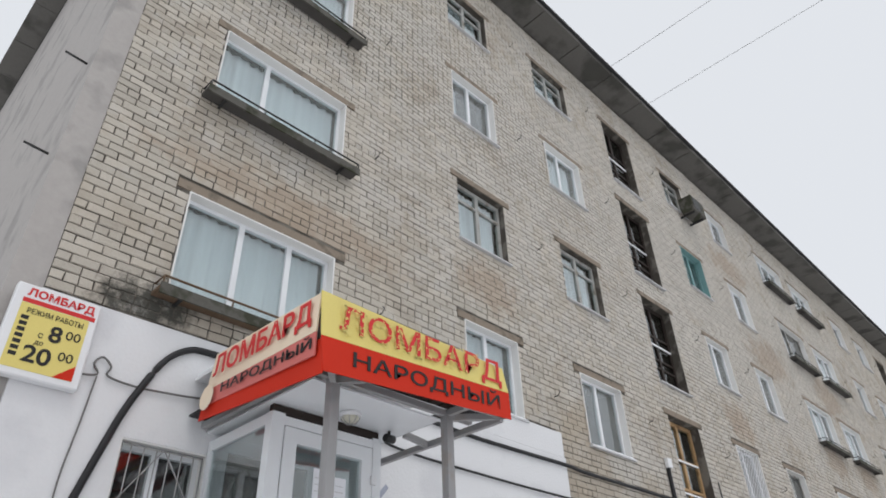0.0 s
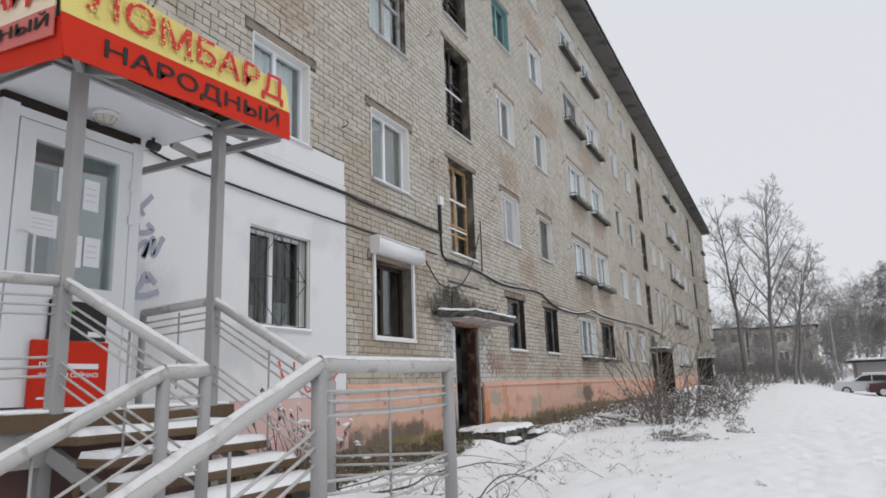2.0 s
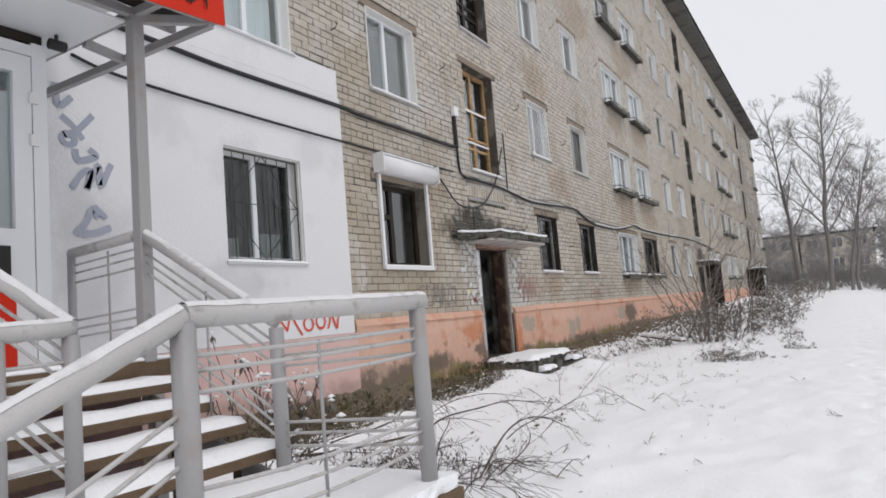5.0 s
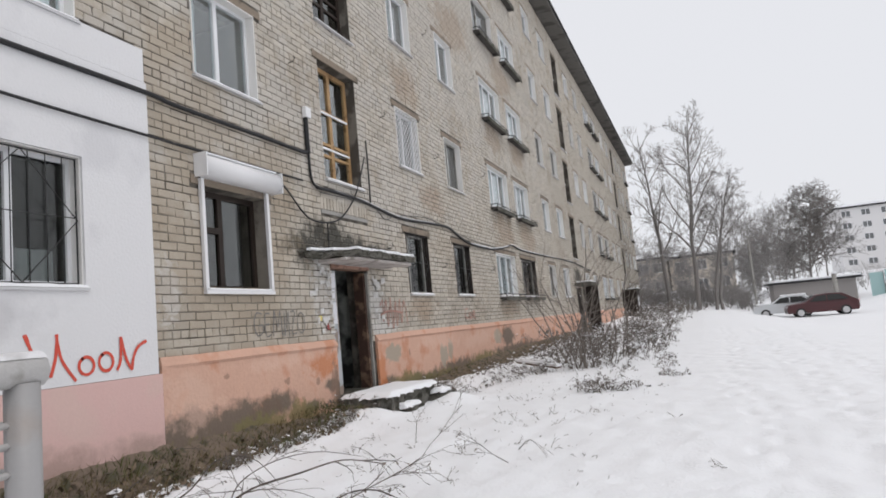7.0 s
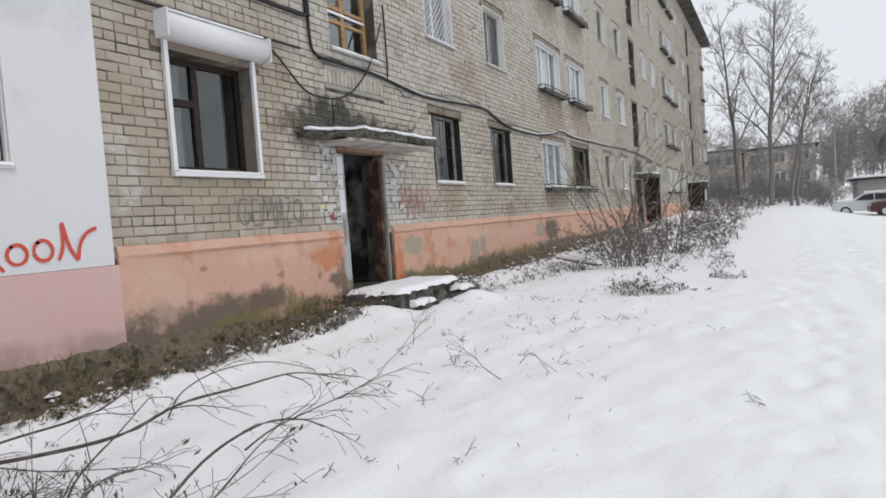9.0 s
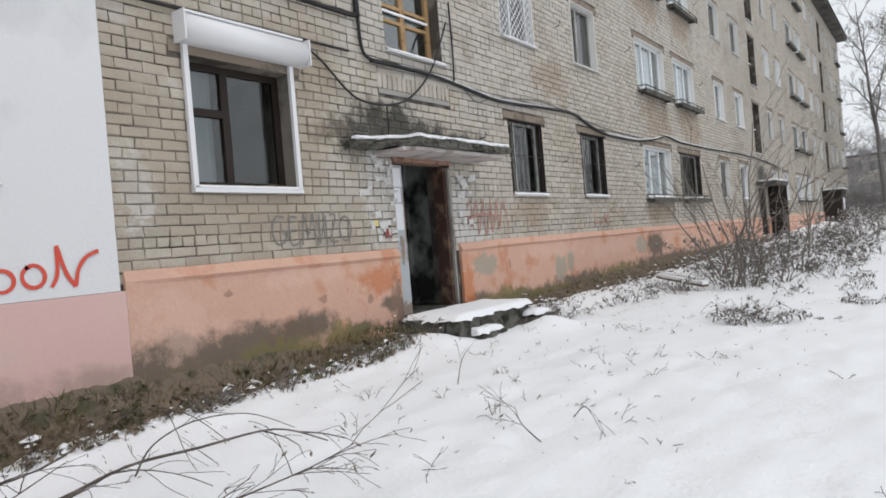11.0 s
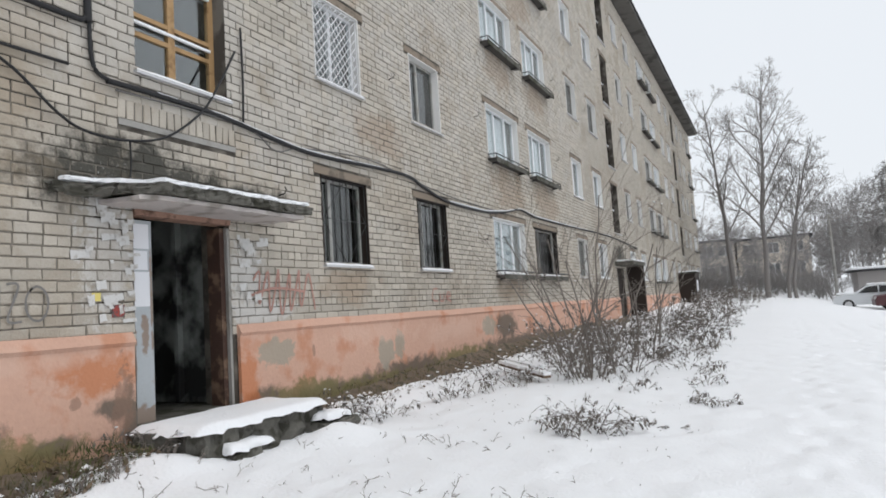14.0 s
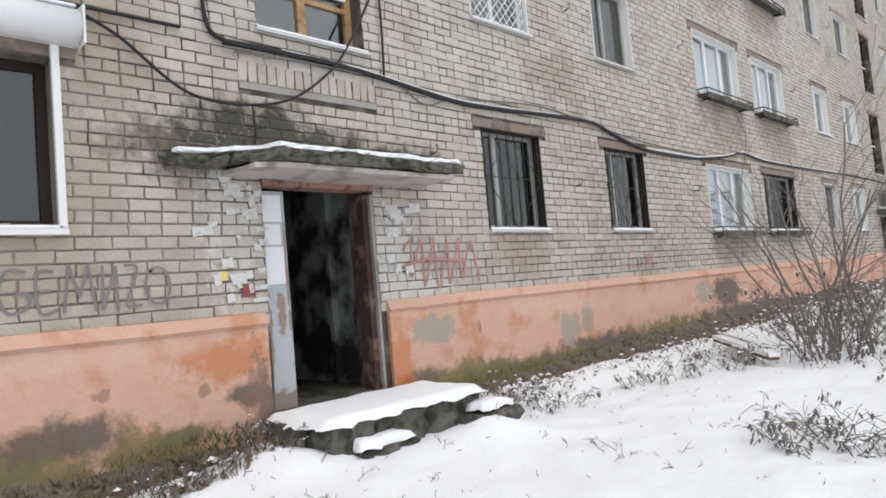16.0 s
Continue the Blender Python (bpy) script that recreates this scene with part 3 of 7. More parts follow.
def add_bars(root, w, h, material=M_BLACKM, style="rays"):
    b = bmesh.new()
    for a, c in (((0.03, 0.03), (0.03, w - 0.03)), ((h - 0.03, 0.03), (h - 0.03, w - 0.03)), ((0.03, 0.03), (h - 0.03, 0.03)), ((0.03, w - 0.03), (h - 0.03, w - 0.03))):
        tube(b, ((-0.03, a[1], a[0]), (-0.03, c[1], c[0])), 0.008, 5)
    if style == "lattice":
        n = 9
        for k in range(-n, n + 1):
            for sgn in (1, -1):
                pts = []
                for i in range(2 * n + 1):
                    z = h * i / (2 * n)
                    y = (k + (sgn * i + (n if sgn < 0 else 0)) * 0.5) * w / n * 1.0
                    if 0.03 <= y <= w - 0.03:
                        pts.append((-0.03 + 0.006 * sgn, y, min(max(z, 0.03), h - 0.03)))
                if len(pts) > 1:
                    tube(b, pts, 0.008, 4)
    else:
        for k in range(1, 7):
            y = w * k / 7
            tube(b, ((-0.03, y, 0.03), (-0.03, y, h - 0.03)), 0.006, 5)
        tube(b, ((-0.022, 0.03, h * 0.52), (-0.022, w - 0.03, h * 0.52)), 0.006, 5)
        for q in (((0.03, h * 0.5), (w / 2, h - 0.03)), ((w - 0.03, h * 0.5), (w / 2, h - 0.03)), ((0.03, h * 0.5), (w / 2, 0.03)), ((w - 0.03, h * 0.5), (w / 2, 0.03))):
            tube(b, [(-0.015, y, z) for y, z in q], 0.006, 5)
    part("window_bars", b, material, root, "steel window bars" if style != "lattice" else "white diamond steel lattice")


WINDOWS = {}


def build_window(kind, w, h, m):
    key = (kind, round(w, 3), round(h, 3))
    if key in WINDOWS:
        return copy_thing(WINDOWS[key], m)
    L = {"pvc2": "white plastic double window in a brick wall", "pvc2c": "white plastic window with pale curtains", "pvc3": "wide white plastic window in three parts", "pvc3c": "wide white plastic window with pale curtains",
         "pvcw": "wide white plastic window with a narrow sash", "wood": "old grey wooden casement window with flaking paint", "dark": "dark old wooden window without curtains", "teal": "old window with a faded teal frame",
         "barw": "white plastic window behind black steel bars", "barb": "brown wooden window behind black steel bars", "lattice": "window behind a white diamond lattice", "shut": "dark brown wooden window under a roller shutter",
         "stair": "tall ochre wooden stairwell window", "staird": "tall dark weathered stairwell window", "low": "small white window behind steel bars"}[kind]
    r = thing("window_1", L, "window", kind="structure")
    if kind == "barw":
        reveal_and_frame(r, w, h, M_PVC, mull=(w * 0.47,), glass=M_GLASSD)
        add_curtain(r, 0.05, w * 0.4, 0.12, -0.36)
        add_curtain(r, w * 0.55, w * 0.95, 0.2, -0.34)
    elif kind in ("pvc2", "pvc2c", "lattice", "low"):
        reveal_and_frame(r, w, h, M_PVC, mull=(w * 0.47,))
    elif kind in ("pvc3", "pvc3c"):
        reveal_and_frame(r, w, h, M_PVC, mull=(w * 0.37, w * 0.7))
    elif kind == "pvcw":
        reveal_and_frame(r, w, h, M_PVC, mull=(w * 0.36,))
    elif kind == "wood":
        reveal_and_frame(r, w, h, M_OLDW, bar=0.07, reveal=None, mull=(w * 0.5,), cross=(h * 0.72,))
    elif kind == "teal":
        reveal_and_frame(r, w, h, M_TEAL, bar=0.07, reveal=M_TEAL, mull=(w * 0.5,))
    elif kind == "dark":
        reveal_and_frame(r, w, h, M_OLDW, bar=0.06, reveal=M_REVEAL, mull=(w * 0.42,), cross=(), glass=M_GLASSD)
    elif kind == "barb":
        reveal_and_frame(r, w, h, M_OLDW, bar=0.06, reveal=M_BROWNW, mull=(w * 0.3,), glass=M_GLASSD)
    elif kind == "shut":
        reveal_and_frame(r, w, h, M_BROWNW, depth=0.2, bar=0.075, reveal=None, mull=(w * 0.44,), glass=M_GLASSM)
        part("glazing_bar", boxm(-0.26, -0.19, 0.07, w * 0.42, h * 0.58, h * 0.64), M_BROWNW, r)
    elif kind in ("stair", "staird"):
        wood = M_OCHRE if kind == "stair" else M_BROWNW
        reveal_and_frame(r, w, h, wood, depth=0.2, bar=0.08, reveal=None, mull=(w * 0.5,), cross=(h * 0.24, h * 0.34, h * 0.62), glass=M_GLASS if kind == "stair" else M_GLASSD)
        for z in ((h * 0.29, h * 0.6) if kind == "stair" else (h * 0.5,)):
            part("snow", boxm(-0.2, -0.17, 0.08, w - 0.08, z, z + 0.03), M_SNOW, r, "thin line of snow")
    if kind == "low":
        add_bars(r, w, h, M_GREY)
    if kind in ("barw", "barb"):
        add_bars(r, w, h)
    if kind == "lattice":
        add_bars(r, w, h, M_WHITEM, "lattice")
    if kind in ("pvc2c", "pvc3c", "wood", "pvcw", "pvc3"):
        add_curtain(r, 0.05, w - 0.05, h)
    if kind in ("shut", "pvc2"):
        add_curtain(r, 0.05, w * 0.43, h, -0.4)
    if kind not in ("shut", "low"):
        add_sill(r, w, snow=kind not in ("dark", "wood", "staird"))
    r.matrix_basis = m
    WINDOWS[key] = r
    return r


KINDS0 = {"A": ("low", "pvc3c", "pvcw", "pvcw", "pvcw"), "u": ("barw", "pvc2c", "wood", "pvc2", "wood"), "v": ("shut", "pvc2", "wood", "pvc2c", "wood"),
          "g": ("barb", "lattice", "pvc2", "teal", "wood"), "h": ("barb", "dark", "pvc2", "pvc2c", "pvc2"), "i": ("pvc3", "pvc3", "pvc3", "dark", "pvc3")}
KINDS1 = {"A": ("barb", "pvc3c", "pvc3c", "pvc3", "pvc3"), "u": ("dark", "pvc2c", "dark", "pvc2", "pvc2"), "v": ("pvc2", "pvc2c", "dark", "pvc2", "pvc2"),
          "g": ("pvc2", "dark", "pvc2", "dark", "pvc2"), "h": ("pvc2c", "dark", "pvc2c", "dark", "dark"), "i": ("pvc3", "dark", "dark", "dark", "pvc3")}
KINDS2 = {"A": ("pvc3", "dark", "pvc3", "pvc3", "dark"), "u": ("dark", "dark", "pvc2", "dark", "pvc2"), "v": ("pvc2", "dark", "dark", "pvc2", "dark"),
          "g": ("pvc2", "dark", "pvc2", "dark", "dark"), "h": ("dark", "pvc2", "dark", "pvc2c", "dark"), "i": ("pvc3", "pvc3", "dark", "dark", "dark")}


def build_ledge(m, rusty):
    """A flower ledge under a wide window: boards on brackets with a rail along the front."""
    key = ("ledge", rusty)
    if key in WINDOWS:
        return copy_thing(WINDOWS[key], m)
    w = 2.35
    r = thing("window_ledge", "rusty ledge under a wide window with peeling paint" if rusty else "dark weathered flower ledge with a steel rail", "window ledge", "window ledges")
    part("board", boxm(0.0, 0.2, -w / 2, w / 2, -0.12, -0.07, bevel=0.006), M_RUSTY if rusty else M_WOODP, r)
    part("fascia", boxm(0.203, 0.225, -w / 2, w / 2, -0.17, -0.05), M_CONCD, r)
    b = bmesh.new()
    for y in (-w / 2 + 0.02, -w / 6, w / 6, w / 2 - 0.02):
        tube(b, ((0.21, y, -0.06), (0.21, y, 0.03)), 0.01, 5)
    tube(b, ((0.0, -w / 2 + 0.02, 0.03), (0.21, -w / 2 + 0.02, 0.03), (0.21, w / 2 - 0.02, 0.03), (0.0, w / 2 - 0.02, 0.03)), 0.014, 5)
    part("rail", b, M_RUSTY if rusty else M_BLACKM, r)
    for y in (-w / 2 + 0.25, w / 2 - 0.25):
        b = bmesh.new()
        beam(b, (0.0, y, -0.15), (0.19, y, -0.14), 0.03, 0.03)
        part("bracket", b, M_BLACKM, r)
    if not rusty:
        part("snow", boxm(0.1, 0.195, -w / 2 + 0.03, w / 2 - 0.03, -0.068, -0.042, bevel=0.01), M_SNOW, r, "thin line of snow")
    r.matrix_basis = m
    WINDOWS[key] = r
    return r


LINTELS = []
for y0, y1, z0, z1, kind, r, c in HOLES:
    at = Matrix.Translation((X0, y0, z0))
    w, h = y1 - y0, z1 - z0
    if kind == "lowbar":
        build_window("low", w, h, Matrix.Translation((X0 + 0.02, y0, z0)))
        continue
    if kind == "entrance":
        continue
    if kind == "stair":
        build_window("stair" if z0 < 5 and c == 0 else "staird", w, h, at)
        LINTELS.append((y0 - 0.16, y1 + 0.16, z1))
        continue
    sec, col = divmod(c, 10)
    col = "Auvghi"[col]
    k = (KINDS0, KINDS1, KINDS2)[sec][col][r]
    build_window(k, w, h, at)
    if not (sec == 0 and col == "u" and r == 0):
        LINTELS.append((y0 - 0.16, y1 + 0.16, z1))
    if col in "Ai" and not (sec == 0 and col == "A" and r in (0, 4)):
        build_ledge(Matrix.Translation((X0 + 0.012, (y0 + y1) / 2, z0)), sec == 0 and col == "A" and r == 1)
for a, b, z in LINTELS:
    part("lintel", boxm(X0 - 0.05, X0 + 0.007, a, b, z + 0.004, z + 0.12), M_LINTEL, wall_front)

# air conditioner box under a top window
ac = thing("air_conditioner", "dusty grey air conditioner box on the wall", "air conditioner", at=(X0, 17.0, 13.55))
part("casing", boxm(0.1, 0.5, -0.4, 0.4, -0.1, 0.45, bevel=0.02), M_CONCD, ac)
part("grille", boxm(0.501, 0.51, -0.33, 0.1, -0.02, 0.38), M_BLACKM, ac)
part("bracket", boxm(0.0, 0.45, -0.3, -0.26, -0.16, -0.102), M_BLACKM, ac)
part("bracket", boxm(0.0, 0.45, 0.26, 0.3, -0.16, -0.102), M_BLACKM, ac)

# roller shutter over the brown window
sh = thing("roller_shutter", "white roller shutter box with side rails", "roller shutter", at=(X0, 0, 0))
b = bmesh.new()
prof = [(0.012, 3.66)] + [(0.07 + 0.135 * math.cos(a), 3.805 + 0.145 * math.sin(a)) for a in [-1.5 + 3.0 * i / 9 for i in range(10)]] + [(0.012, 3.95)]
va = [b.verts.new((x, 9.68, z)) for x, z in prof]
vb = [b.verts.new((x, 11.26, z)) for x, z in prof]
for i in range(12):
    b.faces.new((va[i], vb[i], vb[(i + 1) % 12], va[(i + 1) % 12])).smooth = 0 < i < 10
b.faces.new(va[::-1])
b.faces.new(vb)
bmesh.ops.recalc_face_normals(b, faces=b.faces)
hood = part("hood", b, M_WHITEM, sh)
part("end_cap", boxm(0.0, 0.205, 9.66, 9.677, 3.655, 3.955), M_WHITEM, hood)
part("end_cap", boxm(0.0, 0.205, 11.263, 11.28, 3.655, 3.955), M_WHITEM, hood)
part("side_rail", boxm(0.004, 0.05, 9.72, 9.775, 2.24, 3.655), M_WHITEM, sh)
part("side_rail", boxm(0.004, 0.05, 11.07, 11.125, 2.24, 3.655), M_WHITEM, sh)
part("bottom_rail", boxm(0.004, 0.06, 9.72, 11.13, 2.19, 2.235), M_WHITEM, sh)
part("snow", boxm(0.005, 0.05, 9.73, 11.1, 2.238, 2.262, bevel=0.006), M_SNOW, sh, "thin line of snow")
part("snow", boxm(0.02, 0.14, 9.7, 11.24, 3.952, 3.975, bevel=0.008), M_SNOW, sh, "thin line of snow")

# ---- the broken entrance ----
YS = STAIRS[0]
ent = thing("door_1", "open sooty entrance with a grey steel side panel and rusty frame", "door", kind="structure")
part("side_panel", boxm(X0 - 0.12, X0 - 0.08, 12.82, 13.08, 0.5, 2.62, bevel=0.004), mat("pale_grey_steel_door", (0.42, 0.45, 0.47), 0.6, var=0.12, scale=4, second=(0.28, 0.18, 0.10), amount=0.12, fine=40), ent, "pale grey steel panel with torn notices")
mask_box(bpy.data.materials["pale_grey_steel_door"], [(-6.2, 12.95, 0.55, 1, 0.3, 0.2), (-6.2, 12.84, 1.2, 1, 0.03, 0.5), (-6.2, 12.98, 1.45, 1, 0.05, 0.25), (-6.2, 13.06, 1.9, 1, 0.02, 0.7)], (0.24, 0.15, 0.09), 0.75, 0.6, 9.0, 0.3)
M_RUSTF = mat("rusty_brown_frame", (0.065, 0.036, 0.027), 0.8, var=0.3, scale=6, fine=50, bump=0.4, second=(0.17, 0.11, 0.075), amount=0.35)
part("door_frame", boxm(X0 - 0.2, X0 + 0.02, 12.8, 14.14, 2.655, 2.715), mat("pale_rusty_head", (0.33, 0.20, 0.15), 0.85, var=0.25, scale=6, second=(0.12, 0.07, 0.05), amount=0.4), ent, "pale rusty frame head")
part("door_jamb", boxm(X0 - 0.26, X0 - 0.06, 14.03, 14.135, 0.5, 2.618), M_RUSTF, ent, "rusty brown jamb")
part("door_jamb", boxm(X0 - 0.058, X0 - 0.01, 14.1, 14.135, 0.5, 2.618), M_CONC, ent, "flaking pale edge")
for y, z, w, h in ((12.84, 2.32, 0.2, 0.26), (12.84, 1.72, 0.2, 0.36), (12.85, 2.1, 0.17, 0.2)):
    part("notice", boxm(X0 - 0.079, X0 - 0.076, y, y + w, z, z + h), M_PAPER, ent, "white paper notice")
tagged(part("threshold_slab", boxm(X0 - 4.0, X0 - 0.01, YS - 1.23, YS + 1.23, 0.3, 0.54), M_CONCD), "dirty concrete hall floor", "floor", kind="structure")
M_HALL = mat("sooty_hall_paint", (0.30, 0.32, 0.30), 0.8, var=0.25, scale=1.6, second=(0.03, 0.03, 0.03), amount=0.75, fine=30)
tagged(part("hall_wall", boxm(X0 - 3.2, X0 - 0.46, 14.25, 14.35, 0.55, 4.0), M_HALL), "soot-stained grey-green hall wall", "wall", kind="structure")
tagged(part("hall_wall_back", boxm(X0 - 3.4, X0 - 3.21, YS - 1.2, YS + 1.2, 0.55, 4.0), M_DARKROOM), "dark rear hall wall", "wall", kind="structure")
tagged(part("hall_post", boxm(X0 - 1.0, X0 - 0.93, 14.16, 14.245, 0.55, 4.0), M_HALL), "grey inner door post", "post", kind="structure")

def snow_cap(x0, x1, y0, y1, z, h, parent, seed):
    """A soft cover of snow with a drooping uneven rim."""
    n = 22
    V, F = [], []
    for i in range(n + 1):
        for k in range(n + 1):
            u, v = i / n, k / n
            x, y = x0 + (x1 - x0) * u, y0 + (y1 - y0) * v
            rim = min(u * (x1 - x0), (1 - u) * (x1 - x0), v * (y1 - y0), (1 - v) * (y1 - y0))
            e = min(1.0, rim / 0.09)
            wob = 0.05 * (1 - e)
            V.append((x + wob * noise.noise((x * 7, y * 7, seed)), y + wob * noise.noise((x * 7, y * 7, seed + 5)), z + h * (2 * e - e * e) + 0.015 * noise.noise((x * 5, y * 5, seed)) - (0.035 + 0.03 * noise.noise((x * 9, y * 9, seed)) if rim < 0.001 else 0)))
    for i in range(n):
        for k in range(n):
            a = i * (n + 1) + k
            F.append((a, a + n + 1, a + n + 2, a + 1))
    return smooth(pydata("snow", V, F, M_SNOW, parent))


def prism(name, plan, z0, z1, material, parent=None, jag=0.0, seed=0, rough=0.0):
    """An upright slab over a plan polygon, with ragged edges."""
    pts = []
    for (a, b), (c, d) in zip(plan, plan[1:] + plan[:1]):
        n = max(1, int(math.hypot(c - a, d - b) / 0.05)) if jag else 1
        for i in range(n):
            x, y = a + (c - a) * i / n, b + (d - b) * i / n
            pts.append((x + jag * (noise.noise((x * 4, y * 4, seed)) + 0.6 * noise.noise((x * 13, y * 13, seed))), y + jag * (noise.noise((x * 4, y * 4, seed + 9)) + 0.6 * noise.noise((x * 13, y * 13, seed + 9)))))
    bm = bmesh.new()
    rings = []
    cx, cy = sum(p[0] for p in plan) / len(plan), sum(p[1] for p in plan) / len(plan)
    for k, z in enumerate([z0 + (z1 - z0) * i / 4 for i in range(5)] if rough else (z0, z0 + (z1 - z0) * 0.5, z1)):
        rings.append([bm.verts.new((x + (jag * 0.9 * noise.noise((x * 11, y * 11, k * 3 + seed)) if jag else 0), y, z + (jag * (0.5 * noise.noise((x * 4, y * 4, seed + 4)) + (0.5 if k < 2 else 0.15) * noise.noise((x * 15, y * 15, seed + k))) if jag else 0))) for x, y in pts])
    if rough:
        for k, ring_ in enumerate(rings):
            for v in ring_:
                d = Vector((v.co.x - cx, v.co.y - cy, 0)).normalized()
                q = v.co
                v.co = q + d * rough * (round(2.5 * noise.noise((q.x * 5, q.y * 5, q.z * 9 + seed))) / 2.5 + 0.5 * noise.noise((q.x * 14, q.y * 14, q.z * 18)))
    n = len(pts)
    for p, q in zip(rings, rings[1:]):
        for i in range(n):
            bm.faces.new((p[i], p[(i + 1) % n], q[(i + 1) % n], q[i]))
    bm.faces.new(rings[0][::-1])
    bm.faces.new(rings[-1])
    bmesh.ops.recalc_face_normals(bm, faces=bm.faces)
    return part(name, bm, material, parent)


can = thing("entrance_canopy", "crumbling mossy concrete canopy slab capped with snow", "canopy")
prism("slab", [(X0 + 0.01, 12.32), (-5.72, 12.42), (-5.47, 12.62), (-5.45, 14.88), (X0 + 0.01, 14.9)], 2.78, 2.878, M_STONE, can, 0.06, 1, 0.035)
prism("broken_end", [(X0 + 0.01, 11.85), (-5.94, 11.88), (-5.85, 12.15), (-5.8, 12.36), (X0 + 0.01, 12.3)], 2.765, 2.865, M_STONE, can, 0.09, 5, 0.06)
prism("soffit", [(X0 + 0.012, 12.4), (-5.62, 12.5), (-5.52, 12.75), (-5.5, 14.8), (X0 + 0.012, 14.8)], 2.715, 2.76, mat("whitewashed_soffit", (0.50, 0.46, 0.44), 0.9, var=0.1, scale=3, second=(0.30, 0.27, 0.24), amount=0.35), can, 0.02, 8)
prism("snow", [(X0 + 0.2, 12.2), (-5.75, 12.45), (-5.48, 12.66), (-5.46, 14.86), (X0 + 0.1, 14.86)], 2.885, 2.925, M_SNOW, can, 0.03, 3)
prism("snow", [(-6.0, 11.9), (-5.93, 11.92), (-5.86, 12.3), (-5.98, 12.3)], 2.875, 2.91, M_SNOW, can, 0.04, 6)

step = thing("entrance_step", "broken concrete entrance slab under a cover of snow", "step")
prism("slab", [(X0 + 0.06, 12.62), (-5.5, 12.62), (-5.14, 12.72), (-5.1, 13.6), (-5.14, 14.5), (X0 + 0.06, 14.5)], 0.12, 0.5, M_STONE, step, 0.06, 2, 0.06)
snow_cap(X0 + 0.1, -5.06, 12.6, 14.54, 0.525, 0.05, step, 7)
for i, (plan, z) in enumerate((([(-5.22, 12.84), (-4.95, 12.92), (-4.92, 13.42), (-5.14, 13.45)], 0.27), ([(-5.2, 14.28), (-4.9, 14.3), (-4.86, 14.75), (-5.18, 14.72)], 0.33))):
    blk = thing("broken_block", "broken concrete lump beside the entrance, topped with snow", "concrete block", "broken blocks")
    prism("block", plan, 0.05, z, M_STONE, blk, 0.09, 20 + i, 0.07)
    cx, cy = sum(p[0] for p in plan) / 4, sum(p[1] for p in plan) / 4
    snow_cap(min(p[0] for p in plan) - 0.02, max(p[0] for p in plan) - 0.03, min(p[1] for p in plan) + 0.02, max(p[1] for p in plan), z + 0.045, 0.05, blk, 30 + i)

# the other two entrances further along
for s in STAIRS[1:2]:
    c2 = thing("entrance_canopy", "concrete canopy slab with snow over a far entrance", "canopy")
    part("slab", boxm(X0 + 0.01, -5.3, s - 1.2, s + 1.4, 2.78, 2.93), M_CONCD, c2)
    part("snow", boxm(X0 + 0.1, -5.32, s - 1.17, s + 1.37, 2.932, 3.0, bevel=0.02), M_SNOW, c2)
    # Plain dark panel put in for the open dark below this canopy.
    for y in (s + 1.22,):
        part("side_wall", boxm(X0 + 0.012, -5.36, y, y + 0.12, 0.1, 2.776), M_BROWNW, c2, "dark panel filling the far side under the canopy")
    d2 = thing("door_2", "dark entrance with brown steel doors", "door", kind="structure")
    part("door_leaf", boxm(X0 - 0.16, X0 - 0.1, s - 0.7, s - 0.05, 0.3, 2.7), M_BROWNW, d2)
    part("door_leaf", boxm(X0 - 0.16, X0 - 0.1, s - 0.03, s + 0.6, 0.3, 2.7), M_BROWNW, d2)
s = STAIRS[2]
v3 = thing("entrance_vestibule", "dark brown boarded vestibule at the far entrance", "vestibule", at=(0, -3.2, 0))
part("body", boxm(X0 + 0.01, -5.0, s - 1.3, s + 1.3, 0.2, 2.75), M_BROWNW, v3)
part("roof", boxm(X0 + 0.012, -4.9, s - 1.4, s + 1.4, 2.754, 2.86), M_CONCD, v3)
part("snow", boxm(X0 + 0.05, -4.92, s - 1.36, s + 1.36, 2.862, 2.95, bevel=0.02), M_SNOW, v3)
part("notice", boxm(-4.998, -4.99, s - 0.7, s + 0.3, 1.5, 2.3), M_PAPER, v3)

M_TORN = mat("old_torn_paper", (0.62, 0.615, 0.60), 0.9, var=0.15, scale=12, second=(0.46, 0.44, 0.41), amount=0.4)
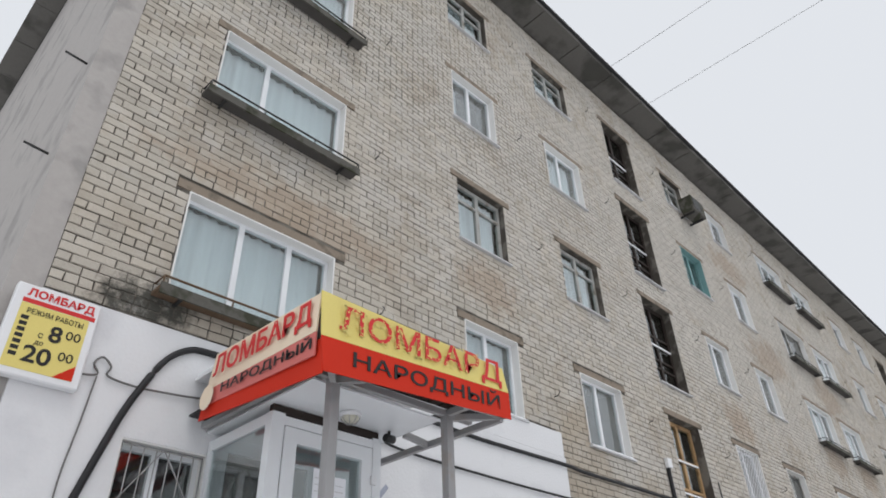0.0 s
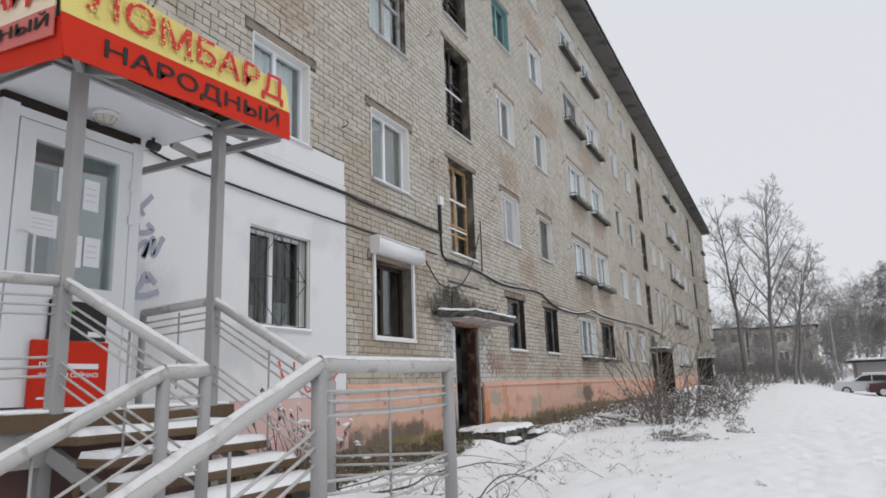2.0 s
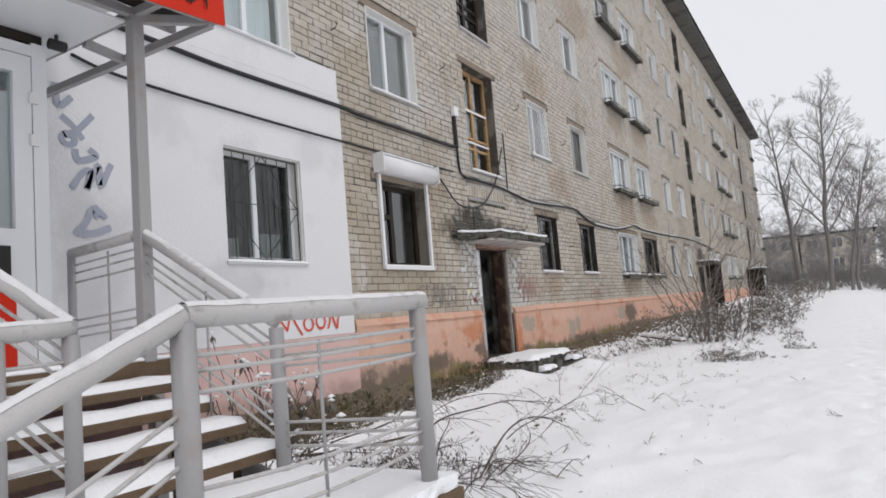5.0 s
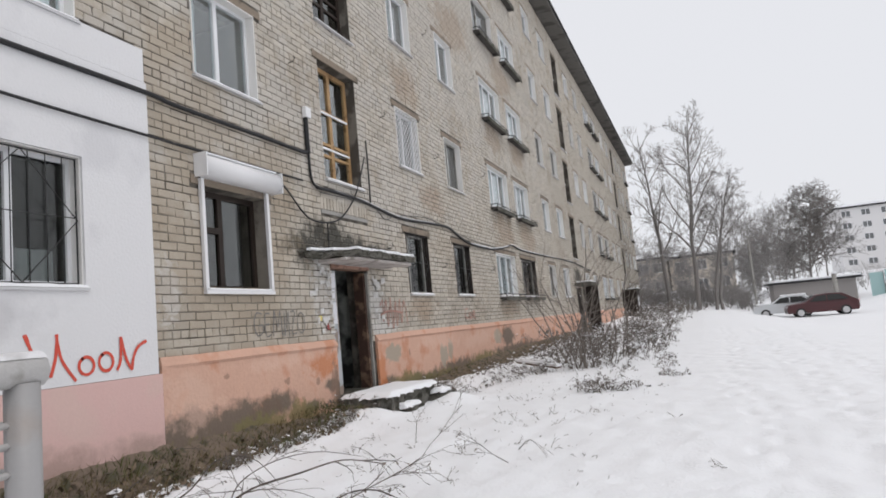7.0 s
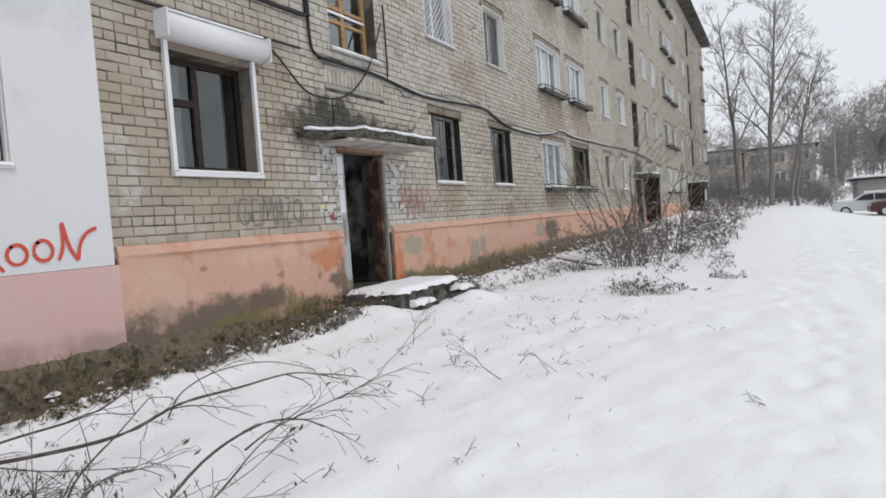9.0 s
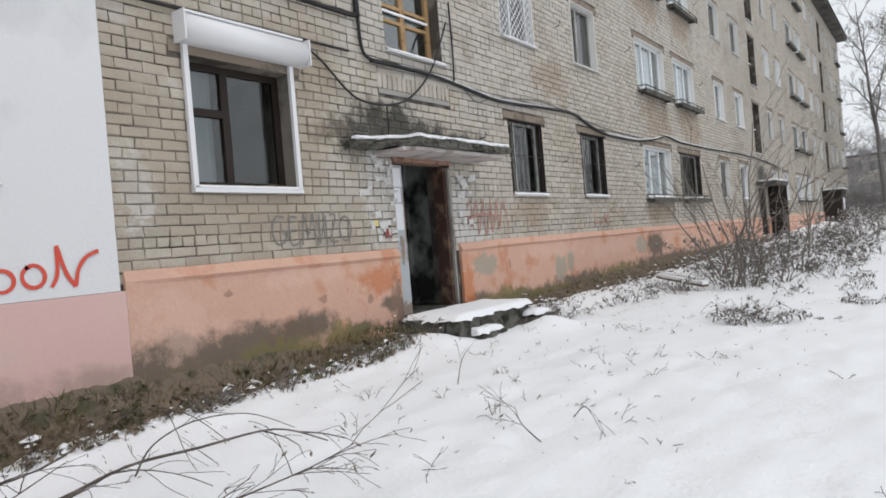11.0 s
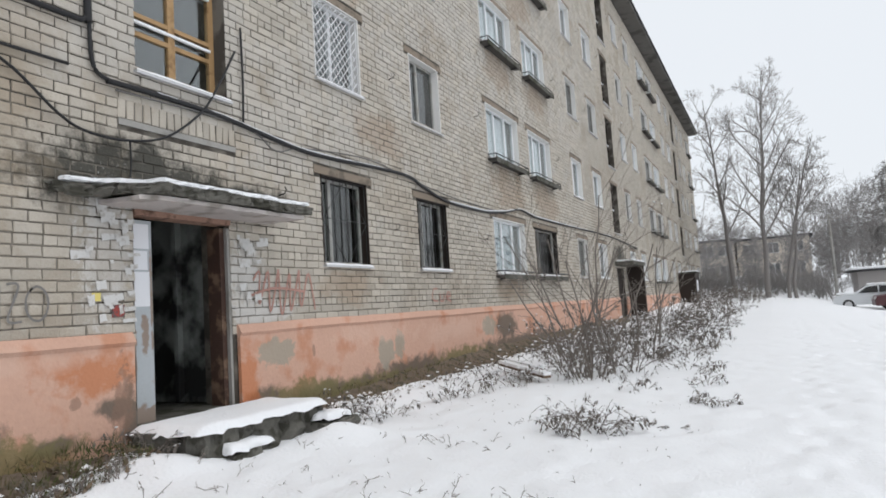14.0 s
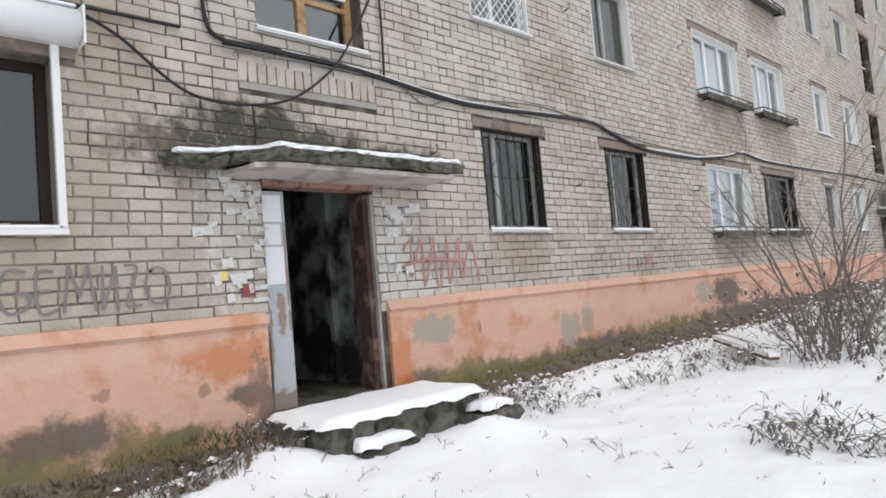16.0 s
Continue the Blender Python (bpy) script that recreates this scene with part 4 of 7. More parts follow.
# ---- torn notices on the brick by the entrance ----
rng = random.Random(5)
for lay, (y, z, w, h) in enumerate(((12.1, 2.17, 0.2, 0.1), (12.36, 2.62, 0.13, 0.24), (14.3, 2.36, 0.18, 0.16), (14.64, 2.42, 0.17, 0.12), (12.42, 2.36, 0.2, 0.08), (14.26, 2.14, 0.2, 0.12), *[(12.22 + 0.5 * rng.random() ** 0.6, rng.uniform(1.5, 2.6), rng.uniform(0.05, 0.17), rng.uniform(0.04, 0.12)) for _ in range(26)], *[(14.2 + 0.35 * rng.random(), rng.uniform(1.6, 2.55), rng.uniform(0.05, 0.15), rng.uniform(0.04, 0.12)) for _ in range(12)])):
    b = bmesh.new()
    cs = [(y + rng.uniform(0, 0.03), z), (y + w * 0.5, z + rng.uniform(0, h * 0.3)), (y + w, z + rng.uniform(0, 0.03)), (y + w - rng.uniform(0, 0.02), z + h), (y + w * 0.4, z + h * rng.uniform(0.8, 1)), (y, z + h * 0.9)]
    ring = [b.verts.new((X0 + 0.0085 + 0.0009 * lay, p_, q_)) for p_, q_ in cs]
    b.faces.new(ring)
    g = bmesh.ops.extrude_face_region(b, geom=b.faces[:])
    bmesh.ops.translate(b, vec=(0.0005, 0, 0), verts=[v for v in g["geom"] if isinstance(v, bmesh.types.BMVert)])
    bmesh.ops.recalc_face_normals(b, faces=b.faces)
    tagged(part("torn_notice", b, M_TORN), "torn remains of a white paper notice on brick", "notice", "torn notices")
tagged(part("sticker", boxm(X0 + 0.012, X0 + 0.016, 12.52, 12.66, 1.62, 1.74), mat("faded_red_print", (0.33, 0.07, 0.06), 0.8, var=0.3, scale=25, second=(0.1, 0.09, 0.09), amount=0.6)), "small faded red sticker beside the entrance", "sticker")
tagged(part("sticker", boxm(X0 + 0.012, X0 + 0.016, 12.31, 12.4, 1.78, 1.86), M_YELLOW), "small yellow paper sticker on the brick", "sticker")

# ---- writing ----
FONT_ROT_X = Matrix(((0, 0, 1, 0), (1, 0, 0, 0), (0, 1, 0, 0), (0, 0, 0, 1)))      # faces +x, reads along +y
FONT_ROT_Y = Matrix(((1, 0, 0, 0), (0, 0, -1, 0), (0, 1, 0, 0), (0, 0, 0, 1)))     # faces -y, reads along +x


def text_mesh(name, body, corner, width, height, turn, material, parent, bold=0.0, shear=0.0, rise=0.0, thick=0.004):
    cu = bpy.data.curves.new(name, "FONT")
    cu.body, cu.offset, cu.extrude, cu.shear = body, bold, 0.01, shear
    tmp = new(name, cu)
    me = bpy.data.meshes.new_from_object(tmp.evaluated_get(bpy.context.evaluated_depsgraph_get()))
    bpy.data.objects.remove(tmp)
    bpy.data.curves.remove(cu)
    co = np.array([v.co[:] for v in me.vertices])
    lo, hi = co.min(0), co.max(0)
    co = (co - lo) / np.maximum(hi - lo, 1e-6) * np.array((width, height, thick))
    co[:, 1] += rise * co[:, 0] / max(width, 1e-6)
    for v, p in zip(me.vertices, co):
        v.co = p
    me.transform(Matrix.Translation(corner) @ turn)
    return link_mesh(name, me, material, parent)


# ---- shop porch ----
porch = thing("porch", "raised porch platform with rusty edge and snow", "porch")
part("deck", boxm(X0 + 0.045, -4.28, 1.95, 4.66, 1.22, 1.3), M_CONC, porch)
part("edge_plate", boxm(-4.28, -4.262, 1.95, 4.66, 1.2, 1.31), M_RUSTY, porch, "rusty edge plate")
part("fascia", boxm(-4.36, -4.29, 1.95, 3.1, 0.98, 1.215), M_CONC, porch)
part("snow", boxm(X0 + 0.06, -4.27, 1.98, 4.62, 1.302, 1.335, bevel=0.012), M_SNOW, porch)
# Panel added under the deck and treads; its dark colour holds shade and dirt.
part("base_wall", boxm(-4.62, -4.5, 1.97, 4.5, -0.2, 1.21), mat("shaded_red_brown_render", (0.20, 0.125, 0.115), 0.9, var=0.25, scale=2.5, second=(0.12, 0.085, 0.08), amount=0.4), porch, "red-brown base panel with shade and dirt in its colour")
for x, y in ((-4.34, 2.1), (-4.34, 3.06), (-4.34, 4.5), (-5.4, 3.06)):
    part("leg", boxm(x - 0.04, x + 0.04, y - 0.04, y + 0.04, -0.2, 1.218), M_GREY, porch)

stairs = thing("stairs", "open plank stairs with rusty wooden treads and snow", "stairs")
N_TR = 4
for k in range(N_TR):
    x0 = -4.24 + k * 0.285
    z = 1.165 - k * 0.128
    tr = part("tread", boxm(x0, x0 + 0.29, 3.02, 4.42, z - 0.055, z, bevel=0.006), M_RUSTY, stairs)
    b = bmesh.new()
    n, rows = 14, []
    for i in range(n + 1):
        y = 3.03 + 1.38 * i / n
        e = 0.012 * noise.noise((y * 5, k, 0))
        rows.append([b.verts.new(v) for v in ((x0 + 0.005, y, z + 0.002), (x0 + 0.03, y, z + 0.045 + e), (x0 + 0.24, y, z + 0.04 + e), (x0 + 0.285 + e, y, z + 0.002))])
    for p, q in zip(rows, rows[1:]):
        for j in range(3):
            b.faces.new((p[j], p[j + 1], q[j + 1], q[j])).smooth = True
    b.faces.new(rows[0])
    b.faces.new(rows[-1][::-1])
    part("snow", b, M_SNOW, tr, "soft snow on the tread")
for y in (3.06, 4.36):
    b = bmesh.new()
    beam(b, (-4.26, y, 1.06), (-3.05, y, 0.54), 0.05, 0.1)
    part("stringer", b, M_GREY, stairs)
    for x, z in ((-3.95, 0.9), (-3.4, 0.66)):
        part("support", boxm(x - 0.03, x + 0.03, y - 0.03, y + 0.03, -0.1, z), M_RUSTY, stairs)

landing = thing("landing", "low landing of planks and brick with a thick snow cover", "landing")
part("slab", boxm(-3.12, -1.98, 2.72, 4.5, 0.5, 0.6), M_RUSTY, landing)
part("base", boxm(-3.05, -2.06, 2.8, 4.42, -0.1, 0.498), M_CONCD, landing)
prism("snow", [(-3.1, 2.74), (-2.0, 2.74), (-2.0, 4.48), (-3.1, 4.48)], 0.6, 0.67, M_SNOW, landing, 0.02, 12)
lower = thing("lower_stairs", "lower flight of snowy plank steps", "stairs")
for k in range(3):
    y1 = 2.7 - k * 0.3
    z = 0.45 - 0.15 * k
    tr = part("tread", boxm(-3.08, -2.12, y1 - 0.3, y1, z - 0.05, z), M_RUSTY, lower)
    part("snow", boxm(-3.06, -2.14, y1 - 0.29, y1 - 0.01, z + 0.002, z + 0.05, bevel=0.015), M_SNOW, tr)
for x in (-3.04, -2.16):
    b = bmesh.new()
    beam(b, (x, 2.75, 0.4), (x, 1.75, -0.05), 0.05, 0.08)
    part("stringer", b, M_GREY, lower)


def snowy_rail(root, pts, r=0.046, snow=True):
    b = bmesh.new()
    tube(b, pts, r, 10)
    rail = part("handrail", b, M_FROST, root)
    if snow:
        fine = []
        for p, q in zip(pts, pts[1:]):
            n = max(2, int((Vector(q) - Vector(p)).length / 0.04))
            fine += [Vector(p).lerp(Vector(q), i / n) for i in range(n)]
        fine.append(Vector(pts[-1]))
        b = bmesh.new()
        rows = []
        for i, p in enumerate(fine):
            d = (fine[min(i + 1, len(fine) - 1)] - fine[max(i - 1, 0)]).normalized()
            u = d.cross(Vector((0, 0, 1))).normalized()
            up_ = u.cross(d).normalized()
            edge = 0.8 + 0.25 * noise.noise(p * 8)
            rows.append([b.verts.new(p + (r * (1.0 + (0.16 + 0.05 * noise.noise(p * 13)) * (1 - k * k)) + 0.001) * (math.sin(k * edge) * u + math.cos(k * edge) * up_)) for k in (-1, -0.7, -0.35, 0, 0.35, 0.7, 1)])
        for p, q in zip(rows, rows[1:]):
            for k in range(6):
                b.faces.new((p[k], p[k + 1], q[k + 1], q[k])).smooth = True
        bmesh.ops.recalc_face_normals(b, faces=b.faces)
        part("snow", b, M_RIME, rail, "thin crust of snow on the handrail")


def thin_bars(root, p, q, drops, sag=0.0, steps=6):
    for d in drops:
        b = bmesh.new()
        pts = []
        for i in range(steps + 1):
            v = Vector(p).lerp(Vector(q), i / steps)
            v.z -= d + sag * d * math.sin(math.pi * i / steps)
            pts.append(v)
        tube(b, pts, 0.009, 5)
        part("bar", b, M_FROST, root)


def post(root, x, y, z0, z1, r=0.042):
    b = bmesh.new()
    tube(b, ((x, y, z0), (x, y, z1)), r, 10)
    part("post", b, M_GREY, root)


rails = thing("stair_railing", "grey steel pipe railing with thin bars and snow", "railing", "porch railings")
N1, N2, F2 = (-2.12, 3.0, 1.52), (-2.06, 4.32, 1.53), (-3.03, 4.34, 1.49)
post(rails, N1[0], N1[1], 0.6, 1.5)
post(rails, N2[0], N2[1], 0.55, 1.5)
LOW1 = (-2.12, 1.45, 0.84)
snowy_rail(rails, (LOW1, N1), 0.040)
snowy_rail(rails, (N1, (N2[0], N2[1] + 0.05, N2[2])), 0.043)
post(rails, -2.12, 1.5, 0.0, 0.85)
thin_bars(rails, N1, N2, (0.13, 0.18, 0.25, 0.56, 0.62, 0.69), 0.05)
thin_bars(rails, LOW1, N1, (0.3, 0.38, 0.46, 0.62), 0.0)
b = bmesh.new()
tube(b, ((-2.09, 3.62, 1.4), (-2.09, 3.62, 0.78)), 0.008, 5)
part("stay", b, M_GREY, rails)
b = bmesh.new()
tube(b, ((-2.12, 2.4, 1.16), (-2.12, 2.4, 0.5)), 0.008, 5)
part("stay", b, M_GREY, rails)

rails2 = thing("stair_railing", "grey steel railing along the far side of the stairs", "railing", "porch railings")
P2T = (-4.3, 4.42, 2.17)
post(rails2, F2[0], F2[1], 0.55, 1.46)
snowy_rail(rails2, (P2T, F2), 0.038)
thin_bars(rails2, P2T, F2, (0.12, 0.18, 0.25, 0.52, 0.59, 0.66))
thin_bars(rails2, F2, N2, (0.13, 0.19, 0.25, 0.56, 0.62, 0.69))
snowy_rail(rails2, ((-5.15, 4.42, 2.13), P2T), 0.036)
thin_bars(rails2, (-5.1, 4.42, 2.13), P2T, (0.09, 0.15, 0.22, 0.5, 0.56, 0.62))
post(rails2, -5.15, 4.42, 1.3, 2.13, 0.03)
for p, z0 in (((-3.65, 4.38, 1.72), 0.92), ((-4.7, 4.42, 2.1), 1.45)):
    b = bmesh.new()
    tube(b, (p, (p[0], p[1], z0)), 0.008, 5)
    part("stay", b, M_GREY, rails2)

rails3 = thing("stair_railing", "grey steel railing along the near side of the stairs", "railing", "porch railings")
P1T, N0R, N0L = (-4.3, 3.08, 2.17), (-3.1, 3.2, 1.53), (-3.1, 2.9, 1.52)
post(rails3, N0R[0], N0R[1], 0.6, 1.5, 0.036)
post(rails3, N0L[0], N0L[1], 0.6, 1.5, 0.036)
LOW0 = (-3.1, 1.45, 0.84)
snowy_rail(rails3, (P1T, N0R), 0.038)
snowy_rail(rails3, (N0R, N0L), 0.040)
snowy_rail(rails3, (N0L, LOW0), 0.040)
thin_bars(rails3, P1T, N0R, (0.12, 0.18, 0.25, 0.52, 0.59, 0.66))
thin_bars(rails3, N0L, LOW0, (0.3, 0.38, 0.46, 0.62, 0.7, 0.78))
thin_bars(rails3, N0R, N0L, (0.14, 0.2, 0.26, 0.55), steps=2)
post(rails3, -3.1, 1.5, 0.0, 0.85, 0.036)
snowy_rail(rails3, ((-4.3, 2.3, 2.13), P1T), 0.036)
thin_bars(rails3, (-4.3, 2.3, 2.13), P1T, (0.1, 0.16, 0.22, 0.5, 0.56, 0.62))
post(rails3, -4.3, 2.62, 1.3, 2.12, 0.036)
for p, z0 in (((-3.7, 3.14, 1.8), 1.0), ((-3.1, 2.2, 1.18), 0.45)):
    b = bmesh.new()
    tube(b, (p, (p[0], p[1], z0)), 0.008, 5)
    part("stay", b, M_GREY, rails3)

# canopy frame with the sign boxes
frame_ = thing("porch_canopy", "grey steel canopy frame on two posts with a white soffit", "canopy")
for y in (3.08, 4.42):
    part("post", boxm(-4.345, -4.255, y - 0.045, y + 0.045, 1.3, 3.72, bevel=0.006), M_GREY, frame_)
for n_, p, q in (("beam", (-4.3, 2.7, 3.74), (-4.3, 4.75, 3.74)), ("beam", (X0 + 0.04, 2.85, 3.74), (-3.9, 2.85, 3.74)), ("beam", (X0 + 0.04, 4.42, 3.74), (-3.9, 4.42, 3.74)),
                 ("beam", (X0 + 0.04, 4.75, 3.66), (-3.9, 4.75, 3.66)), ("beam", (-3.9, 2.7, 3.62), (-3.9, 4.8, 3.7)), ("strut", (-4.3, 3.08, 3.7), (-3.9, 2.75, 3.62)), ("strut", (-4.3, 4.42, 3.7), (-3.9, 4.75, 3.68)), ("strut", (-4.3, 3.08, 3.7), (-3.9, 3.3, 3.66)), ("strut", (-4.9, 4.42, 3.7), (-4.9, 4.75, 3.66))):
    b = bmesh.new()
    beam(b, p, q, 0.05, 0.06)
    part(n_, b, M_GREY, frame_)
part("soffit", boxm(X0 + 0.04, -4.34, 2.9, 4.38, 3.68, 3.695), M_PVC, frame_, "pale soffit panel")
b = bmesh.new()
for k in range(12):
    y = 2.9 + k * 0.14
    box(b, -4.27, -3.95, y, y + 0.1, 3.78, 3.8)
part("roof_boards", b, M_BROWNW, frame_, "dark underside boards")
# Dark sheets added so the white deck doesn't show bright from below.
part("canopy_dark_sheet", boxm(-4.33, -3.93, 2.7, 4.78, 3.805, 3.82), M_ROOF, frame_, "dark sheet added to keep the canopy underside dark")
part("canopy_dark_sheet", boxm(X0 + 0.05, -4.34, 2.68, 2.89, 3.79, 3.81), M_ROOF, frame_, "dark sheet added to keep the canopy underside dark")
part("roof_deck", boxm(X0 + 0.04, -3.93, 2.68, 4.8, 4.16, 4.19), M_WHITEM, frame_)
part("snow", boxm(X0 + 0.05, -3.94, 2.69, 4.79, 4.192, 4.24, bevel=0.015), M_SNOW, frame_)


def sign_panel(name, quad, material, parent, label=""):
    """A thin panel from four corners given bottom left, bottom right, top right, top left."""
    b = bmesh.new()
    q = [Vector(v) for v in quad]
    n = (q[1] - q[0]).cross(q[3] - q[0]).normalized() * 0.012
    vs = [b.verts.new(v) for v in q] + [b.verts.new(v - n) for v in q]
    for f in ((0, 1, 2, 3), (7, 6, 5, 4), (0, 4, 5, 1), (1, 5, 6, 2), (2, 6, 7, 3), (3, 7, 4, 0)):
        b.faces.new([vs[i] for i in f])
    return part(name, b, material, parent, label)


sg = thing("front_sign", "yellow and red pawnshop banner sign with flaking letters", "sign")
FX, LY = -3.85, 2.65
sign_panel("lower_panel", ((FX, 2.66, 3.52), (FX, 4.84, 3.66), (FX, 4.83, 3.92), (FX, 2.62, 3.80)), M_RED, sg, "red banner strip")
sign_panel("upper_panel", ((FX, 2.62, 3.803), (FX, 4.83, 3.923), (FX - 0.03, 4.8, 4.18), (FX - 0.03, 2.61, 4.21)), M_YELLOW, sg, "yellow banner strip")
word = text_mesh("lettering", "ЛОМБАРД", (FX + 0.004, 2.78, 3.86), 1.95, 0.27, FONT_ROT_X, M_REDTXT, sg, 0.006, 0, 0.075)
word2 = text_mesh("lettering", "НАРОДНЫЙ", (FX + 0.004, 2.93, 3.60), 1.75, 0.19, FONT_ROT_X, M_BLACKTXT, sg, 0.008, 0, 0.1)
tagged(word, "flaking red capital letters")
tagged(word2, "black capital letters")
rng = random.Random(11)
b = bmesh.new()
for k in range(420):
    y, z = 2.8 + 1.6 * rng.random() ** 1.4, rng.uniform(3.86, 4.13)
    s_ = rng.uniform(0.004, 0.014)
    z += 0.07 * (y - 2.8) / 2
    vs = [b.verts.new((FX + 0.0095, y + s_ * math.cos(a), z + s_ * 0.8 * math.sin(a))) for a in (0.2, 1.4, 2.6, 3.8, 5.2)]
    b.faces.new(vs)
part("flaked_paint", b, M_YELLOW, sg, "yellow spots where paint flaked", kind="stuff")
sl = thing("side_sign", "faded red and cream pawnshop banner sign", "sign")
sign_panel("lower_panel", ((-5.77, LY, 3.66), (-3.86, LY, 3.50), (-3.86, LY, 3.80), (-5.70, LY, 3.90)), M_RED, sl, "red banner strip")
sign_panel("faded_strip", ((-5.72, LY - 0.006, 3.78), (-3.93, LY - 0.03, 3.66), (-3.93, LY - 0.03, 3.86), (-5.70, LY - 0.006, 3.93)), M_PINKB, sl, "faded red strip")
sign_panel("upper_panel", ((-5.70, LY - 0.003, 3.934), (-3.93, LY - 0.03, 3.864), (-3.93, LY - 0.01, 4.22), (-5.62, LY, 4.28)), M_CREAM, sl, "cream banner strip")
word = text_mesh("lettering", "ЛОМБАРД", (-5.55, LY - 0.036, 3.97), 1.55, 0.25, FONT_ROT_Y, M_REDTXT, sl, 0.02, 0, -0.04)
word2 = text_mesh("lettering", "НАРОДНЫЙ", (-5.35, LY - 0.036, 3.79), 1.38, 0.13, FONT_ROT_Y, M_BLACKTXT, sl, 0.01, 0, -0.08)
tagged(word, "red capital letters")
tagged(word2, "dark capital letters")
b = bmesh.new()
bmesh.ops.create_circle(b, cap_ends=True, segments=24, radius=0.12, matrix=Matrix.Translation((-5.6, LY - 0.04, 3.83)) @ FONT_ROT_Y)
part("round_emblem", b, M_CREAM, sl, "cream round emblem")

# glazed entrance box
vest = thing("door_4", "white plastic shop door with full glass in a narrow porch box", "door", kind="structure")
VX = -4.95
part("corner_post", boxm(VX - 0.1, VX, 2.93, 3.06, 1.335, 3.6), M_PVC, vest)
part("frame_post", boxm(VX - 0.1, VX, 4.06, 4.16, 1.335, 3.6), M_PVC, vest)
part("frame_head", boxm(VX - 0.1, VX - 0.002, 3.06, 4.06, 3.5, 3.58), M_PVC, vest)
# Dark strip set into the gap over the door head, standing for its shade.
part("gap_shade_strip", boxm(VX - 0.09, VX - 0.03, 2.95, 4.15, 3.604, 3.676), M_BROWNW, vest)
door = part("door_leaf", boxm(VX - 0.07, VX + 0.006, 3.07, 3.2, 1.35, 3.49), M_PVC, vest)
for nm, a in (("stile", (3.93, 4.05, 1.35, 3.49)), ("top_rail", (3.2, 3.93, 3.36, 3.49)), ("lower_panel", (3.2, 3.93, 1.35, 2.26))):
    part(nm, boxm(VX - 0.068, VX + 0.004, *a), M_PVC, door)
g = part("pane", boxm(VX - 0.04, VX - 0.034, 3.2, 3.93, 2.26, 3.36), M_GLASS, door)
g.visible_shadow = False
b = bmesh.new()
tube(b, ((VX + 0.01, 3.13, 2.62), (VX + 0.06, 3.13, 2.62), (VX + 0.06, 3.22, 2.6), (VX + 0.06, 3.22, 2.3), (VX + 0.06, 3.13, 2.28), (VX + 0.01, 3.13, 2.28)), 0.012, 6)
part("door_handle", b, M_WHITEM, door, "white bow handle")
for z in (3.15, 2.85, 1.7):
    part("hinge", boxm(VX + 0.005, VX + 0.03, 4.03, 4.09, z, z + 0.08), M_WHITEM, door)
for y, z, w, h in ((3.42, 2.92, 0.16, 0.28), (3.64, 2.9, 0.14, 0.26), (3.22, 2.62, 0.22, 0.18), (3.46, 2.42, 0.2, 0.26), (3.68, 2.44, 0.14, 0.24)):
    nt = part("notice", boxm(VX - 0.032, VX - 0.03, y, y + w, z, z + h), M_PAPER, door, "white paper notice")
    for k in range(3):
        part("print_line", boxm(VX - 0.0295, VX - 0.029, y + 0.02, y + w - 0.03, z + h * (0.3 + 0.2 * k), z + h * (0.3 + 0.2 * k) + 0.008), M_SILL, nt)
part("side_post", boxm(X0 + 0.05, X0 + 0.11, 2.93, 2.99, 1.335, 3.6), M_PVC, vest)
part("side_panel", boxm(X0 + 0.11, VX - 0.1, 2.94, 2.98, 1.335, 2.35), M_PVC, vest)
part("side_rail", boxm(X0 + 0.11, VX - 0.1, 2.935, 2.985, 3.5, 3.6), M_PVC, vest)
g = part("side_pane", boxm(X0 + 0.11, VX - 0.1, 2.955, 2.961, 2.35, 3.5), M_GLASS, vest)
g.visible_shadow = False
part("far_side_wall", boxm(X0 + 0.05, VX - 0.1, 4.1, 4.15, 1.335, 3.675), M_PVC, vest)

po = thing("poster", "red advertising board with white print leaning by the door", "poster", at=(0, 0, 0))
part("board", boxm(-4.93, -4.9, 3.28, 3.9, 1.34, 1.83), M_RED, po)
text_mesh("print", "ПОДКЛ", (-4.899, 3.34, 1.62), 0.2, 0.05, FONT_ROT_X, M_PAPER, po, 0.02)
text_mesh("print", "ЗДЕСЬ И СЕЙЧАС!", (-4.899, 3.34, 1.55), 0.48, 0.05, FONT_ROT_X, M_PAPER, po, 0.02)
part("print_bar", boxm(-4.899, -4.897, 3.34, 3.45, 1.4, 1.415), M_PAPER, po)
part("print_bar", boxm(-4.899, -4.897, 3.56, 3.82, 1.62, 1.66), M_PAPER, po)
pb = thing("poster", "black advertising board with green and white print", "poster")
part("board", boxm(-4.935, -4.915, 3.4, 3.88, 1.84, 2.14), M_BLACKTXT, pb)
M_GREEN = mat("green_print", (0.15, 0.5, 0.12), 0.5)
for k in range(3):
    part("print_bar", boxm(-4.914, -4.912, 3.43, 3.6 - 0.03 * k, 2.06 - 0.05 * k, 2.09 - 0.05 * k), M_GREEN, pb)
part("print_bar", boxm(-4.914, -4.912, 3.72, 3.84, 1.87, 1.91), M_PAPER, pb)

